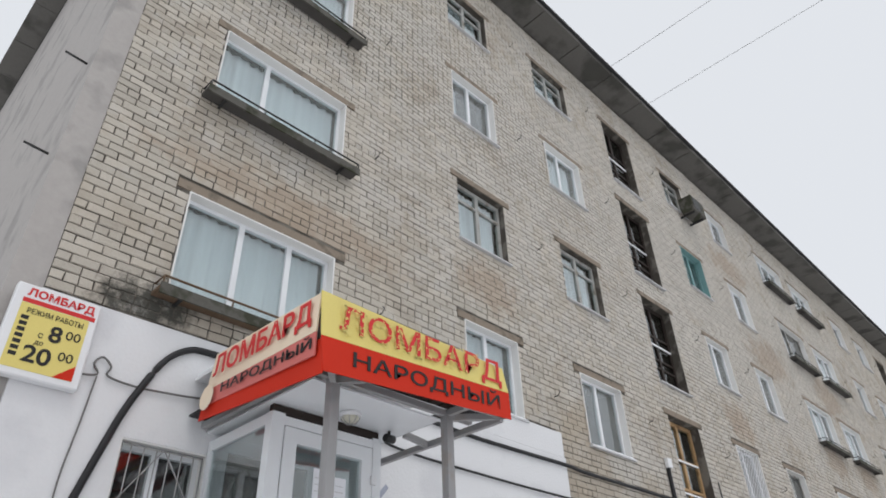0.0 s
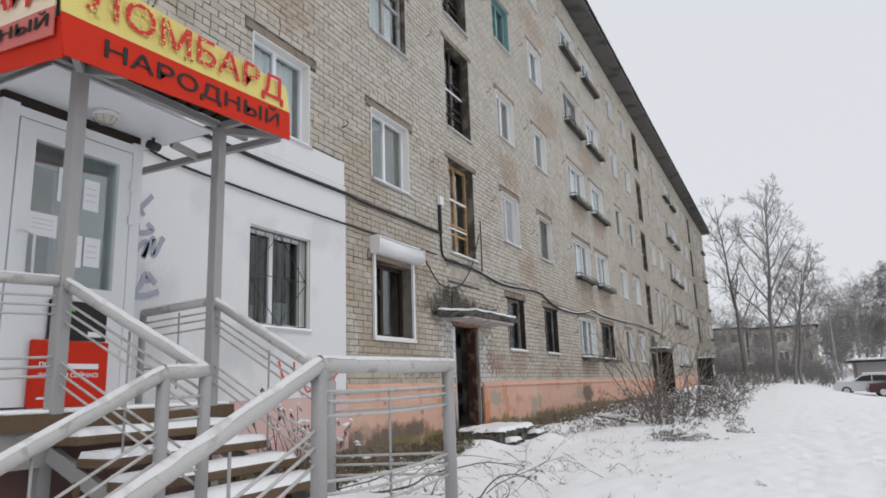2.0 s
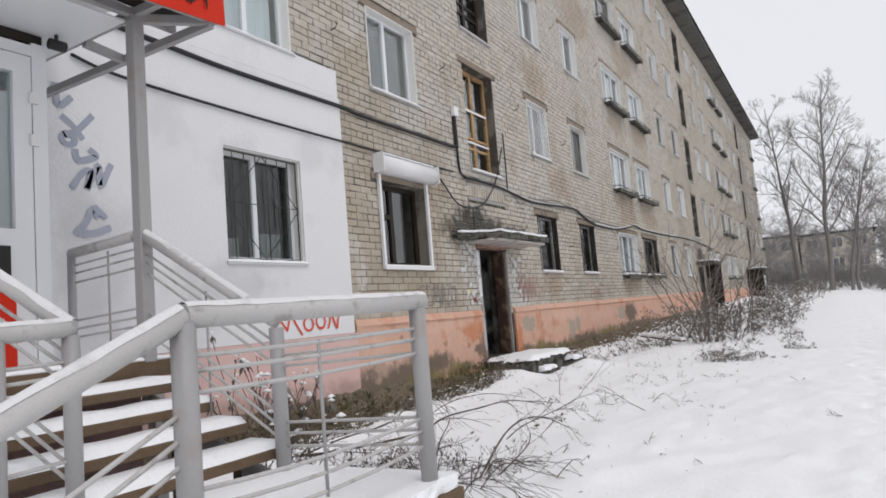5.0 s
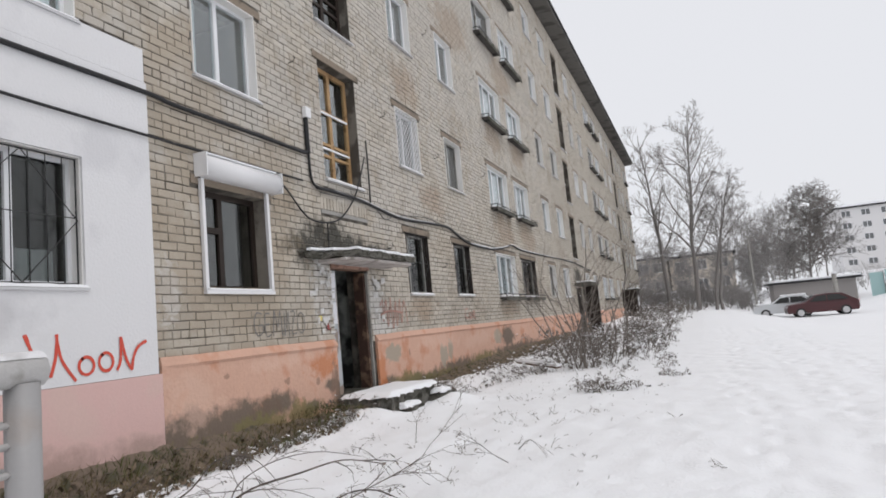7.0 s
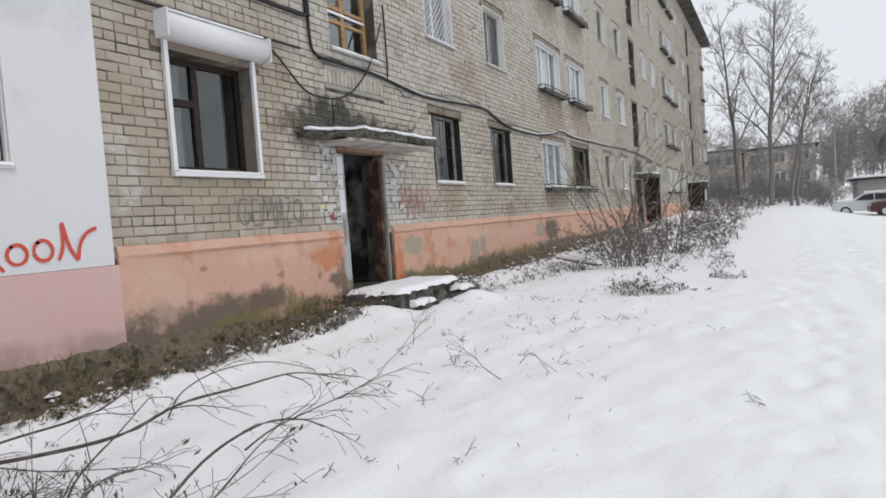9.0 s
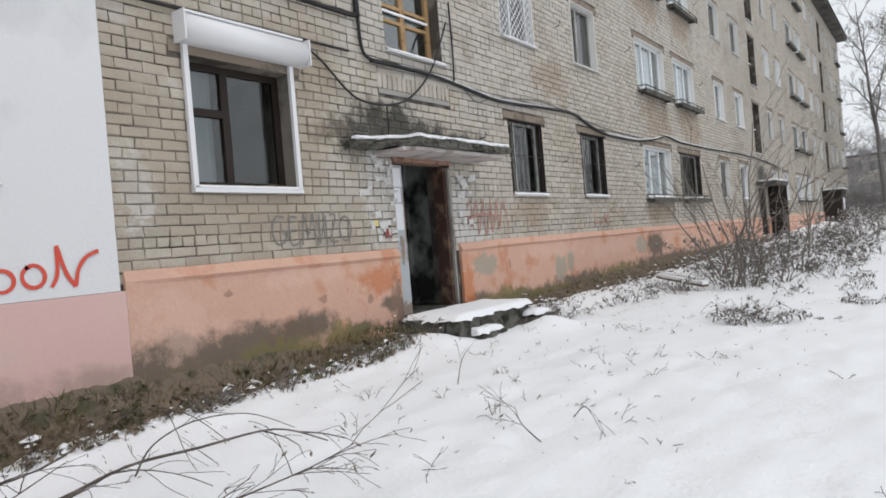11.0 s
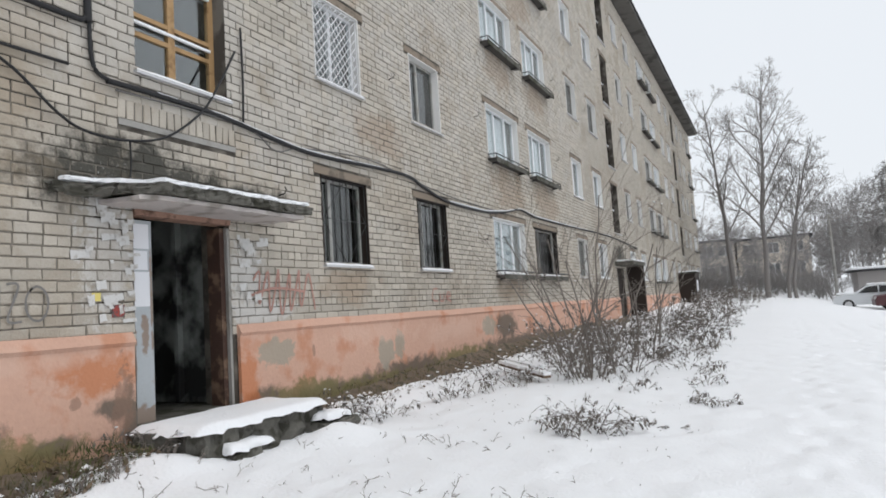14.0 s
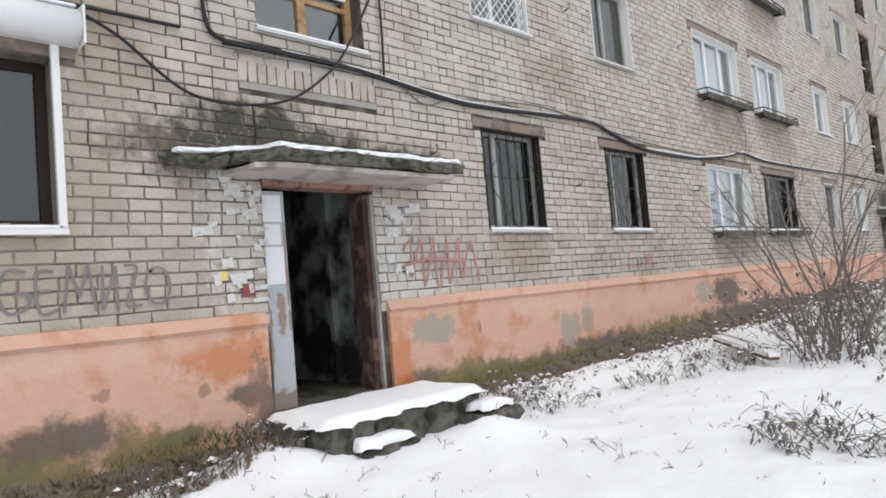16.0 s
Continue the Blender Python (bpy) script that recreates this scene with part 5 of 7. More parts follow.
lamp = thing("ceiling_lamp", "round caged porch lamp on the soffit, unlit", "lamp", at=(-4.75, 3.62, 3.68))
b = bmesh.new()
tube(b, ((0, 0, 0), (0, 0, -0.04)), 0.1, 18)
part("base", b, M_WHITEM, lamp)
b = bmesh.new()
bmesh.ops.create_uvsphere(b, u_segments=16, v_segments=8, radius=0.08, matrix=Matrix.Translation((0, 0, -0.04)) @ Matrix.Diagonal((1, 1, 0.7, 1)))
part("glass", b, mat("cloudy_lamp_glass", (0.6, 0.58, 0.48), 0.3), lamp)
for k in range(4):
    b = bmesh.new()
    a = math.pi * k / 4
    tube(b, [(0.088 * math.cos(a) * math.cos(t), 0.088 * math.sin(a) * math.cos(t), -0.04 - 0.066 * math.sin(t)) for t in [math.pi * i / 8 for i in range(9)]], 0.004, 4)
    part("cage_wire", b, M_GREY, lamp)
camr = thing("security_lamp", "small black security fitting under the canopy", "camera", at=(-4.88, 4.2, 3.605))
b = bmesh.new()
tube(b, ((0, -0.05, 0), (0, 0.06, 0.0)), 0.04, 10)
part("body", b, M_BLACKM, camr)
part("bracket", boxm(-0.01, 0.01, -0.01, 0.01, 0.03, 0.075), M_BLACKM, camr)

# opening-hours light box on the wall
hb = thing("hours_sign", "yellow and white opening-hours light box on white wall", "sign")
BX = X0 + 0.14
part("case", boxm(X0 + 0.04, BX, 0.93, 1.63, 3.74, 4.56, bevel=0.012), M_WHITEM, hb)
part("yellow_face", boxm(BX, BX + 0.004, 1.0, 1.56, 3.8, 4.38), M_YELLOW, hb)
part("red_strip", boxm(BX, BX + 0.004, 1.0, 1.6, 4.385, 4.425), M_REDTXT, hb)
b = bmesh.new()
vs = [b.verts.new((BX + 0.006, y, z)) for y, z in ((1.4, 3.8), (1.56, 3.8), (1.56, 3.94))]
b.faces.new(vs)
part("red_corner", b, M_RED, hb)
text_mesh("lettering", "ЛОМБАРД", (BX + 0.002, 1.02, 4.435), 0.56, 0.09, FONT_ROT_X, M_REDTXT, hb, 0.03)
text_mesh("lettering", "РЕЖИМ РАБОТЫ", (BX + 0.005, 1.06, 4.29), 0.46, 0.05, FONT_ROT_X, M_BLACKTXT, hb)
text_mesh("lettering", "с", (BX + 0.005, 1.2, 4.1), 0.04, 0.045, FONT_ROT_X, M_BLACKTXT, hb)
text_mesh("lettering", "8", (BX + 0.005, 1.28, 4.09), 0.1, 0.15, FONT_ROT_X, M_BLACKTXT, hb, 0.02)
text_mesh("lettering", "00", (BX + 0.005, 1.41, 4.15), 0.12, 0.08, FONT_ROT_X, M_BLACKTXT, hb)
text_mesh("lettering", "до", (BX + 0.005, 1.19, 4.03), 0.07, 0.04, FONT_ROT_X, M_BLACKTXT, hb)
text_mesh("lettering", "20", (BX + 0.005, 1.13, 3.87), 0.22, 0.15, FONT_ROT_X, M_BLACKTXT, hb, 0.02)
text_mesh("lettering", "00", (BX + 0.005, 1.4, 3.95), 0.12, 0.08, FONT_ROT_X, M_BLACKTXT, hb)
for k in range(7):
    part("print_bar", boxm(BX + 0.004, BX + 0.006, 1.03, 1.09, 3.9 + 0.055 * k, 3.935 + 0.055 * k), M_BLACKTXT, hb)

# ---- cables on the facade ----
def cable(name, label, pts, r, material, x=X0 + 0.035, cat="cable"):
    V = [Vector(p if len(p) == 3 else (x, *p)) for p in pts]
    fine = []
    for i in range(len(V) - 1):
        p0, p1, p2, p3 = V[max(i - 1, 0)], V[i], V[i + 1], V[min(i + 2, len(V) - 1)]
        for k in range(5):
            t = k / 5
            fine.append(0.5 * (2 * p1 + (p2 - p0) * t + (2 * p0 - 5 * p1 + 4 * p2 - p3) * t * t + (3 * p1 - p0 - 3 * p2 + p3) * t ** 3))
    fine.append(V[-1])
    b = bmesh.new()
    tube(b, fine, r, 6)
    return tagged(part(name, b, material), label, cat)


WX = X0 + 0.06
cable("black_cable", "thick black cable along the white wall and brick", [(WX, 4.6, 4.56), (WX, 5.7, 4.52), (WX, 6.9, 4.48), (WX, 8.82, 4.50), (X0 + 0.03, 9.4, 4.49), (X0 + 0.03, 11.0, 4.5), (X0 + 0.03, 12.05, 4.5), (X0 + 0.03, 12.28, 4.53), (X0 + 0.03, 12.3, 4.7)], 0.028, M_CABLE)
cable("conduit", "black plastic conduit on brick", [(12.3, 5.1), (12.3, 4.75), (12.31, 4.5)], 0.04, M_CABLE)
cable("black_cable", "black cable looping down the brick beside the stair window", [(12.32, 4.55), (12.33, 4.2), (12.4, 4.02), (12.6, 3.97)], 0.022, M_CABLE)
tagged(part("junction_box", boxm(X0 + 0.012, X0 + 0.09, 12.24, 12.4, 5.1, 5.28, bevel=0.008), M_WHITEM), "small white junction box on the brick", "junction box")
cable("grey_cable", "thin dark cable pinned along the wall", [(WX, 5.0, 4.1), (WX, 5.55, 4.02), (WX, 7.26, 3.99), (WX, 8.93, 3.99), (X0 + 0.03, 9.6, 4.0), (X0 + 0.03, 12.1, 4.02)], 0.016, M_CABLE)
cable("facade_cable", "thick sagging cable across the brick facade with snow", [(12.5, 3.97), (13.1, 3.98), (14.06, 3.96), (15.5, 3.83), (16.34, 3.84), (17.5, 3.9), (18.6, 3.92), (19.27, 3.78), (20.3, 3.63), (22.19, 3.63), (23.5, 3.76), (24.6, 3.93), (25.8, 3.85), (28.2, 3.86), (35.4, 3.95), (41.3, 3.75)], 0.03, M_CABLE)
b = bmesh.new()
tube(b, [(X0 + 0.045, y, z + 0.026) for y, z in ((13.1, 3.98), (14.06, 3.96), (15.5, 3.83), (16.34, 3.84), (17.5, 3.9), (18.6, 3.92))], 0.008, 6)
tube(b, [(X0 + 0.045, y, z + 0.026) for y, z in ((20.3, 3.63), (22.19, 3.63), (23.5, 3.76), (24.6, 3.93), (25.8, 3.85), (28.2, 3.86), (35.4, 3.95))], 0.014, 6)
tagged(part("snow_line", b, M_SNOW), "thin line of snow lying on the cable", "snow", kind="stuff")
cable("thin_cable", "thin cable lying beside the sagging cable", [(12.6, 3.9), (14.4, 3.93), (15.0, 3.72), (15.6, 3.86), (17.3, 4.0), (18.9, 3.86), (20.6, 3.75), (23.5, 3.72)], 0.01, M_CABLEG)
cable("loop_cable", "thin black cable hanging in a loop over the entrance", [(X0 + 0.03, 11.2, 4.0), (X0 + 0.04, 11.58, 3.82), (X0 + 0.05, 11.98, 3.51), (X0 + 0.05, 12.27, 3.4), (X0 + 0.05, 12.71, 3.4), (X0 + 0.05, 13.21, 3.54), (X0 + 0.05, 13.72, 3.94), (X0 + 0.05, 14.02, 4.37), (X0 + 0.04, 14.3, 4.85)], 0.014, M_CABLE)
cable("thin_cable", "thin cable down from the loop to the canopy", [(12.75, 3.4), (12.76, 3.2), (12.74, 2.97)], 0.009, M_CABLE)
cable("thin_rod", "thin black rod standing on the brick", [(14.42, 5.2), (14.43, 4.5), (14.41, 3.96)], 0.014, M_CABLE)
cable("hose", "thick black insulated pipe bending along the white wall", [(WX, 1.78, 2.6), (WX, 1.86, 2.95), (WX, 1.99, 3.42), (WX, 2.07, 3.69), (WX, 2.18, 3.96), (WX, 2.34, 4.27), (WX, 2.54, 4.44), (WX, 2.75, 4.48), (WX, 3.2, 4.48)], 0.034, M_CABLE)
cable("thin_cable", "thin cable with a coil on the white wall", [(WX, 1.6, 3.92), (WX, 1.77, 3.96), (WX, 1.72, 4.05), (WX, 1.78, 4.13), (WX, 1.87, 4.06), (WX, 1.86, 3.97), (WX, 2.11, 3.94), (WX, 2.46, 3.96), (WX, 2.75, 3.99)], 0.01, M_CABLEG)
cable("thin_cable", "thin cable down the white wall", [(WX, 1.77, 3.94), (WX, 1.74, 3.5), (WX, 1.7, 3.0), (WX, 1.72, 2.4)], 0.008, M_CABLEG)
for a, b_ in (((-5.4, 14.6, 16.2), (30.0, 18.3, 19.8)), ((-5.4, 12.6, 16.25), (30.0, 17.0, 21.6))):
    cable("overhead_wire", "thin overhead wire from the roof across the sky", [a, tuple((Vector(a) + Vector(b_)) / 2 - Vector((0, 0, 0.25))), b_], 0.006, M_CABLEG, cat="wire")
# wall hooks
rng = random.Random(3)
for s in STAIRS[:2]:
    for r_ in range(5):
        for off in (-8.6, -4.7, -1.6, 1.7, 4.6, 8.4):
            y, z = s + off + rng.uniform(-0.15, 0.15), SILLS[r_] + 0.75 + rng.uniform(-0.2, 0.2)
            if y < 9.1 and z < 5.0:
                continue
            b = bmesh.new()
            tube(b, ((X0, y, z), (X0 + 0.09, y, z + 0.01), (X0 + 0.13, y, z + 0.06), (X0 + 0.1, y, z + 0.1)), 0.009, 5)
            tagged(part("wall_hook", b, M_BLACKM), "small rusty steel hook in the brick facade", "hook", "wall hooks")
for z, x in ((5.2, X0 - 0.9), (6.4, X0 - 0.5), (7.7, X0 - 0.35), (9.6, X0 - 0.7)):
    b = bmesh.new()
    tube(b, ((x, Y0 - 0.3, z), (x, Y0 - 0.55, z + 0.02)), 0.015, 5)
    tagged(part("wall_hook", b, M_BLACKM), "rusty steel pin in the gable wall", "hook", "wall hooks")

# ---- graffiti ----
def stroke(bm, pts, w, x):
    P = [Vector((0, *p)) for p in pts]
    fine = []
    for i in range(len(P) - 1):
        p0, p1, p2, p3 = P[max(i - 1, 0)], P[i], P[i + 1], P[min(i + 2, len(P) - 1)]
        for k in range(6):
            t = k / 6
            fine.append(0.5 * (2 * p1 + (p2 - p0) * t + (2 * p0 - 5 * p1 + 4 * p2 - p3) * t * t + (3 * p1 - p0 - 3 * p2 + p3) * t ** 3))
    fine.append(P[-1])
    row = []
    for i, p in enumerate(fine):
        d = (fine[min(i + 1, len(fine) - 1)] - fine[max(i - 1, 0)]).normalized()
        n = Vector((0, -d.z, d.y)) * w * 0.5 * (1 + 0.2 * noise.noise(p * 9))
        row.append((bm.verts.new((x, p.y + n.y, p.z + n.z)), bm.verts.new((x, p.y - n.y, p.z - n.z))))
    for a, b in zip(row, row[1:]):
        bm.faces.new((a[0], a[1], b[1], b[0]))


def ring(y, z, ry, rz):
    return [(y + ry * math.cos(a), z + rz * math.sin(a)) for a in [2 + 6.6 * i / 9 for i in range(10)]]


def graffiti(label, strokes, w, material, x):
    root = thing("graffiti", label, "graffiti")
    for i, s in enumerate(strokes):
        b = bmesh.new()
        stroke(b, s, w, x + 0.0012 * i)
        part("stroke", b, material, root)


M_SPRAY = mat("red_spray_paint", (0.62, 0.09, 0.06), 0.7, var=0.15, scale=9)
M_SPRAYK = mat("faded_black_spray_paint", (0.20, 0.19, 0.18), 0.85, var=0.35, scale=14)
M_SPRAYB = mat("faded_blue_spray_paint", (0.34, 0.36, 0.43), 0.8, var=0.15, scale=9)
M_SPRAYP = mat("faded_red_spray_paint", (0.42, 0.24, 0.20), 0.8, var=0.2, scale=9)
graffiti("red sprayed word MOON on the white wall", [[(7.33, 1.385), (7.39, 1.44), (7.40, 1.62), (7.345, 1.80)], [(7.33, 1.80), (7.43, 1.60), (7.595, 1.40)], [(7.585, 1.40), (7.64, 1.58), (7.66, 1.79)], [(7.65, 1.79), (7.70, 1.55), (7.85, 1.335)],
         ring(7.97, 1.47, 0.085, 0.085), ring(8.2, 1.49, 0.085, 0.09), [(8.33, 1.39), (8.38, 1.5), (8.39, 1.73)], [(8.39, 1.73), (8.45, 1.5), (8.52, 1.38)], [(8.52, 1.38), (8.55, 1.52), (8.62, 1.62), (8.73, 1.67)]], 0.032, M_SPRAY, X0 + 0.038)
graffiti("faded black sprayed letters on the brick", [[(10.84, 1.92), (10.72, 1.93), (10.66, 1.78), (10.72, 1.63), (10.84, 1.66), (10.85, 1.76), (10.76, 1.76)], [(11.02, 1.92), (10.91, 1.9), (10.92, 1.62), (11.04, 1.63)], [(10.92, 1.77), (11.0, 1.78)],
         [(11.08, 1.6), (11.12, 1.96)], [(11.12, 1.96), (11.19, 1.72)], [(11.19, 1.72), (11.26, 1.96)], [(11.26, 1.96), (11.3, 1.6)], [(11.36, 1.95), (11.35, 1.6)], [(11.35, 1.6), (11.46, 1.94)], [(11.46, 1.94), (11.46, 1.58)],
         [(11.52, 1.94), (11.62, 1.92), (11.53, 1.64), (11.65, 1.62)], ring(11.78, 1.77, 0.1, 0.15)], 0.021, M_SPRAYK, X0 + 0.011)
graffiti("faded red sprayed scribble on the brick beside the door", [[(14.5, 2.0), (14.62, 2.1), (14.6, 1.7), (14.78, 2.12), (14.8, 1.6), (14.98, 2.15)], [(14.98, 2.15), (15.02, 1.55), (15.2, 2.1), (15.2, 1.6), (15.4, 2.14)], [(15.4, 2.14), (15.42, 1.65), (15.6, 2.1), (15.72, 1.6)], [(14.4, 1.8), (14.9, 1.9), (15.5, 1.85)]], 0.03, M_SPRAYP, X0 + 0.011)
graffiti("small red sprayed letters on the brick", [[(19.55, 1.88), (19.38, 1.86), (19.34, 1.68), (19.55, 1.64)], [(19.65, 1.8), (19.66, 1.65), (19.8, 1.66), (19.82, 1.8)], [(19.92, 1.72), (20.1, 1.74), (20.02, 1.82), (19.92, 1.7), (20.12, 1.63)]], 0.035, M_SPRAYP, X0 + 0.011)
graffiti("grey-blue sprayed tags on the white wall", [[(4.9, 3.51), (5.02, 3.42), (5.1, 3.32)], [(5.2, 3.57), (5.05, 3.4), (4.98, 3.36)], ring(4.96, 3.3, 0.06, 0.05), [(5.02, 3.22), (5.05, 3.12), (5.22, 3.18), (5.15, 3.24)], [(4.98, 2.85), (5.08, 3.0), (5.16, 3.03), (5.12, 2.86), (5.24, 3.1), (5.25, 2.9), (5.37, 3.13)],
         [(5.0, 2.43), (5.1, 2.55), (5.17, 2.68), (5.22, 2.6)], [(5.05, 2.44), (5.2, 2.46), (5.34, 2.52)], [(5.18, 2.7), (5.3, 2.6)], [(4.85, 3.8), (4.88, 3.6), (5.0, 3.7)]], 0.06, M_SPRAYB, X0 + 0.038)

# ---- plants ----
def limb(V, F, pts, r0, r1, sides):
    base = len(V)
    n = len(pts)
    for i, p in enumerate(pts):
        d = pts[min(i + 1, n - 1)] - pts[max(i - 1, 0)]
        if d.length < 1e-6:
            d = Vector((0, 0, 1))
        d.normalize()
        u = d.cross(Vector((0.31, 0.95, 0.05))).normalized()
        w = d.cross(u)
        r = r0 + (r1 - r0) * i / (n - 1)
        for k in range(sides):
            a = 2 * math.pi * k / sides
            V.append(tuple(p + r * (math.cos(a) * u + math.sin(a) * w)))
    for i in range(n - 1):
        for k in range(sides):
            F.append((base + i * sides + k, base + i * sides + (k + 1) % sides, base + (i + 1) * sides + (k + 1) % sides, base + (i + 1) * sides + k))


def grow(V, F, rng, p, d, length, r, level, last, kids, spread, up, segs=5, curl=0.22, tips=None, thin=0.004):
    pts, q, dd = [p.copy()], p.copy(), d.normalized()
    for i in range(segs):
        dd = (dd + curl * Vector((rng.uniform(-1, 1), rng.uniform(-1, 1), rng.uniform(-0.7, 0.7))) + Vector((0, 0, up))).normalized()
        q = q + dd * (length / segs)
        pts.append(q.copy())
    limb(V, F, pts, r, max(r * 0.45, thin), 7 if level == 0 else (4 if level < 2 else 3))
    if level >= last:
        if tips is not None:
            tips.append(pts[-1])
        return
    for k in range(kids[min(level, len(kids) - 1)]):
        t = rng.uniform(0.3, 1.0)
        i = min(int(t * segs), segs - 1)
        start = pts[i].lerp(pts[i + 1], t * segs - i)
        axis = (pts[i + 1] - pts[i]).normalized()
        side = axis.cross(Vector((rng.uniform(-1, 1), rng.uniform(-1, 1), rng.uniform(-1, 1)))).normalized()
        nd = axis * math.cos(spread) + side * math.sin(spread)
        grow(V, F, rng, start, nd, length * rng.uniform(0.42, 0.68) * (1.15 - 0.45 * t), max(r * 0.5 * (1.1 - 0.5 * t), thin), level + 1, last, kids, spread, up, max(3, segs - 1), curl, tips, thin)


# Bark and crown of the distant trees, paled to carry haze in their base colours.
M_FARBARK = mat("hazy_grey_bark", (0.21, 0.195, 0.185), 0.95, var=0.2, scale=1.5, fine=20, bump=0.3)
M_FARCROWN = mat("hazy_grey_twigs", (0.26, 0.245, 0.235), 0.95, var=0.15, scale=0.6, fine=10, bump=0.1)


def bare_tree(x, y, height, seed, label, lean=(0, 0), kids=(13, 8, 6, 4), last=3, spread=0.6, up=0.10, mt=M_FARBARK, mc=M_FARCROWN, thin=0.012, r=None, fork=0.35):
    rng = random.Random(seed)
    root = thing("tree", label, "tree", "bare trees", at=(x, y, snow_z(x, y) - 0.1))
    V, F, CV, CF = [], [], [], []
    r = r or height * 0.0125
    pts, p, d = [Vector((0, 0, 0))], Vector((0, 0, 0)), Vector((lean[0], lean[1], 1)).normalized()
    n = 12
    for i in range(n):
        d = (d + Vector((rng.uniform(-0.07, 0.07), rng.uniform(-0.07, 0.07), 0.05))).normalized()
        p = p + d * height / n
        pts.append(p.copy())
    limb(V, F, pts, r, thin, 9)
    smooth(pydata("trunk", V, F, mt, root))
    for k in range(kids[0]):
        t = rng.uniform(fork, 0.97)
        i = min(int(t * n), n - 1)
        a = rng.uniform(0, 6.283)
        if k < 3 and kids[0] < 12:
            t = fork + 0.08 + 0.09 * k
            i, a = int(t * n), 1.9 * k + seed
            d = Vector((math.cos(a) * 0.42, math.sin(a) * 0.42, 0.9))
            grow(CV, CF, rng, pts[i].lerp(pts[i + 1], t * n - i), d, height * (0.98 - t) * rng.uniform(0.8, 1.0), r * 0.55, 1, last, (0, 9, 6, 4), 0.7, 0.05, 9, 0.13, None, thin)
            continue
        d = Vector((math.cos(a) * math.sin(spread), math.sin(a) * math.sin(spread), math.cos(spread)))
        grow(CV, CF, rng, pts[i].lerp(pts[i + 1], t * n - i), d, height * rng.uniform(0.3, 0.48) * (1.3 - t * 0.85), r * 0.42 * (1.2 - 0.8 * t) + thin * 0.5, 1, last, kids, spread * 1.05, up, 7, 0.2, None, thin)
    smooth(pydata("crown", CV, CF, mc, root))
    return root


def airy_tree(x, y, height, seed, label, top, limbs=13, low=0.26, reach=0.30, fan=0.62, twin=0, thin=0.0075):
    """A tall bare tree: a bending trunk, long limbs that sweep upward and clouds of fine twigs at their ends."""
    rng = random.Random(seed)
    root = thing("tree", label, "tree", "bare trees", at=(x, y, snow_z(x, y) - 0.1))
    V, F, CV, CF = [], [], [], []
    n = 14
    for stem in range(1 + twin):
        off = Vector((0.45 * stem, 0.3 * stem, 0))
        goal = Vector((top[0] - 1.3 * stem, top[1], height * (1 - 0.16 * stem)))
        pts = []
        for i in range(n + 1):
            t = i / n
            bend = t ** 1.5
            pts.append(off + Vector((goal.x * bend + 0.018 * height * noise.noise((t * 4, seed, stem)), goal.y * bend + 0.018 * height * noise.noise((t * 4, seed, 7 + stem)), goal.z * t)))
        r = height * 0.0125
        limb(V, F, pts, r, 0.02, 9)
        for k in range(limbs):
            t = low + (0.96 - low) * (k + rng.random() * 0.8) / limbs
            i = min(int(t * n), n - 1)
            a = 2.4 * k + rng.uniform(-0.4, 0.4)
            d = Vector((math.cos(a) * fan, math.sin(a) * fan, 0.75))
            length = height * reach * (1.25 - 0.88 * t) * rng.uniform(0.75, 1.15)
            grow(CV, CF, rng, pts[i].lerp(pts[i + 1], t * n - i), d, length, r * 0.42 * (1.15 - 0.75 * t), 1, 4, (0, 7, 4, 3), 0.72, 0.05, 7, 0.13, None, thin)
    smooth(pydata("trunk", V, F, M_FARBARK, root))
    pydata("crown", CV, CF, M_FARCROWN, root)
    return root


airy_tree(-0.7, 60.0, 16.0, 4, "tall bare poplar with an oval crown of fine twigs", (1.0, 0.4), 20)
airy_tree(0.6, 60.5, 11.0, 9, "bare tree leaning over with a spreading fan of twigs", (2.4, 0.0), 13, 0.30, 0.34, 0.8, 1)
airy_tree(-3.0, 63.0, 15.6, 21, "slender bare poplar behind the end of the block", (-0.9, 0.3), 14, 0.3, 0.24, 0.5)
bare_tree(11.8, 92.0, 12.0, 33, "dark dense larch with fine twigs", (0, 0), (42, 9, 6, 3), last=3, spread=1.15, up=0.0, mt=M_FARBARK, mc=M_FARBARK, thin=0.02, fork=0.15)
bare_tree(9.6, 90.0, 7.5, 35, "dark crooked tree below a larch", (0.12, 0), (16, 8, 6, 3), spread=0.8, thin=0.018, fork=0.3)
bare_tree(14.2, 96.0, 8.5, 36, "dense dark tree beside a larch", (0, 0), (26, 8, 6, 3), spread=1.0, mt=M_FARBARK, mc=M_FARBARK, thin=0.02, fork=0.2)

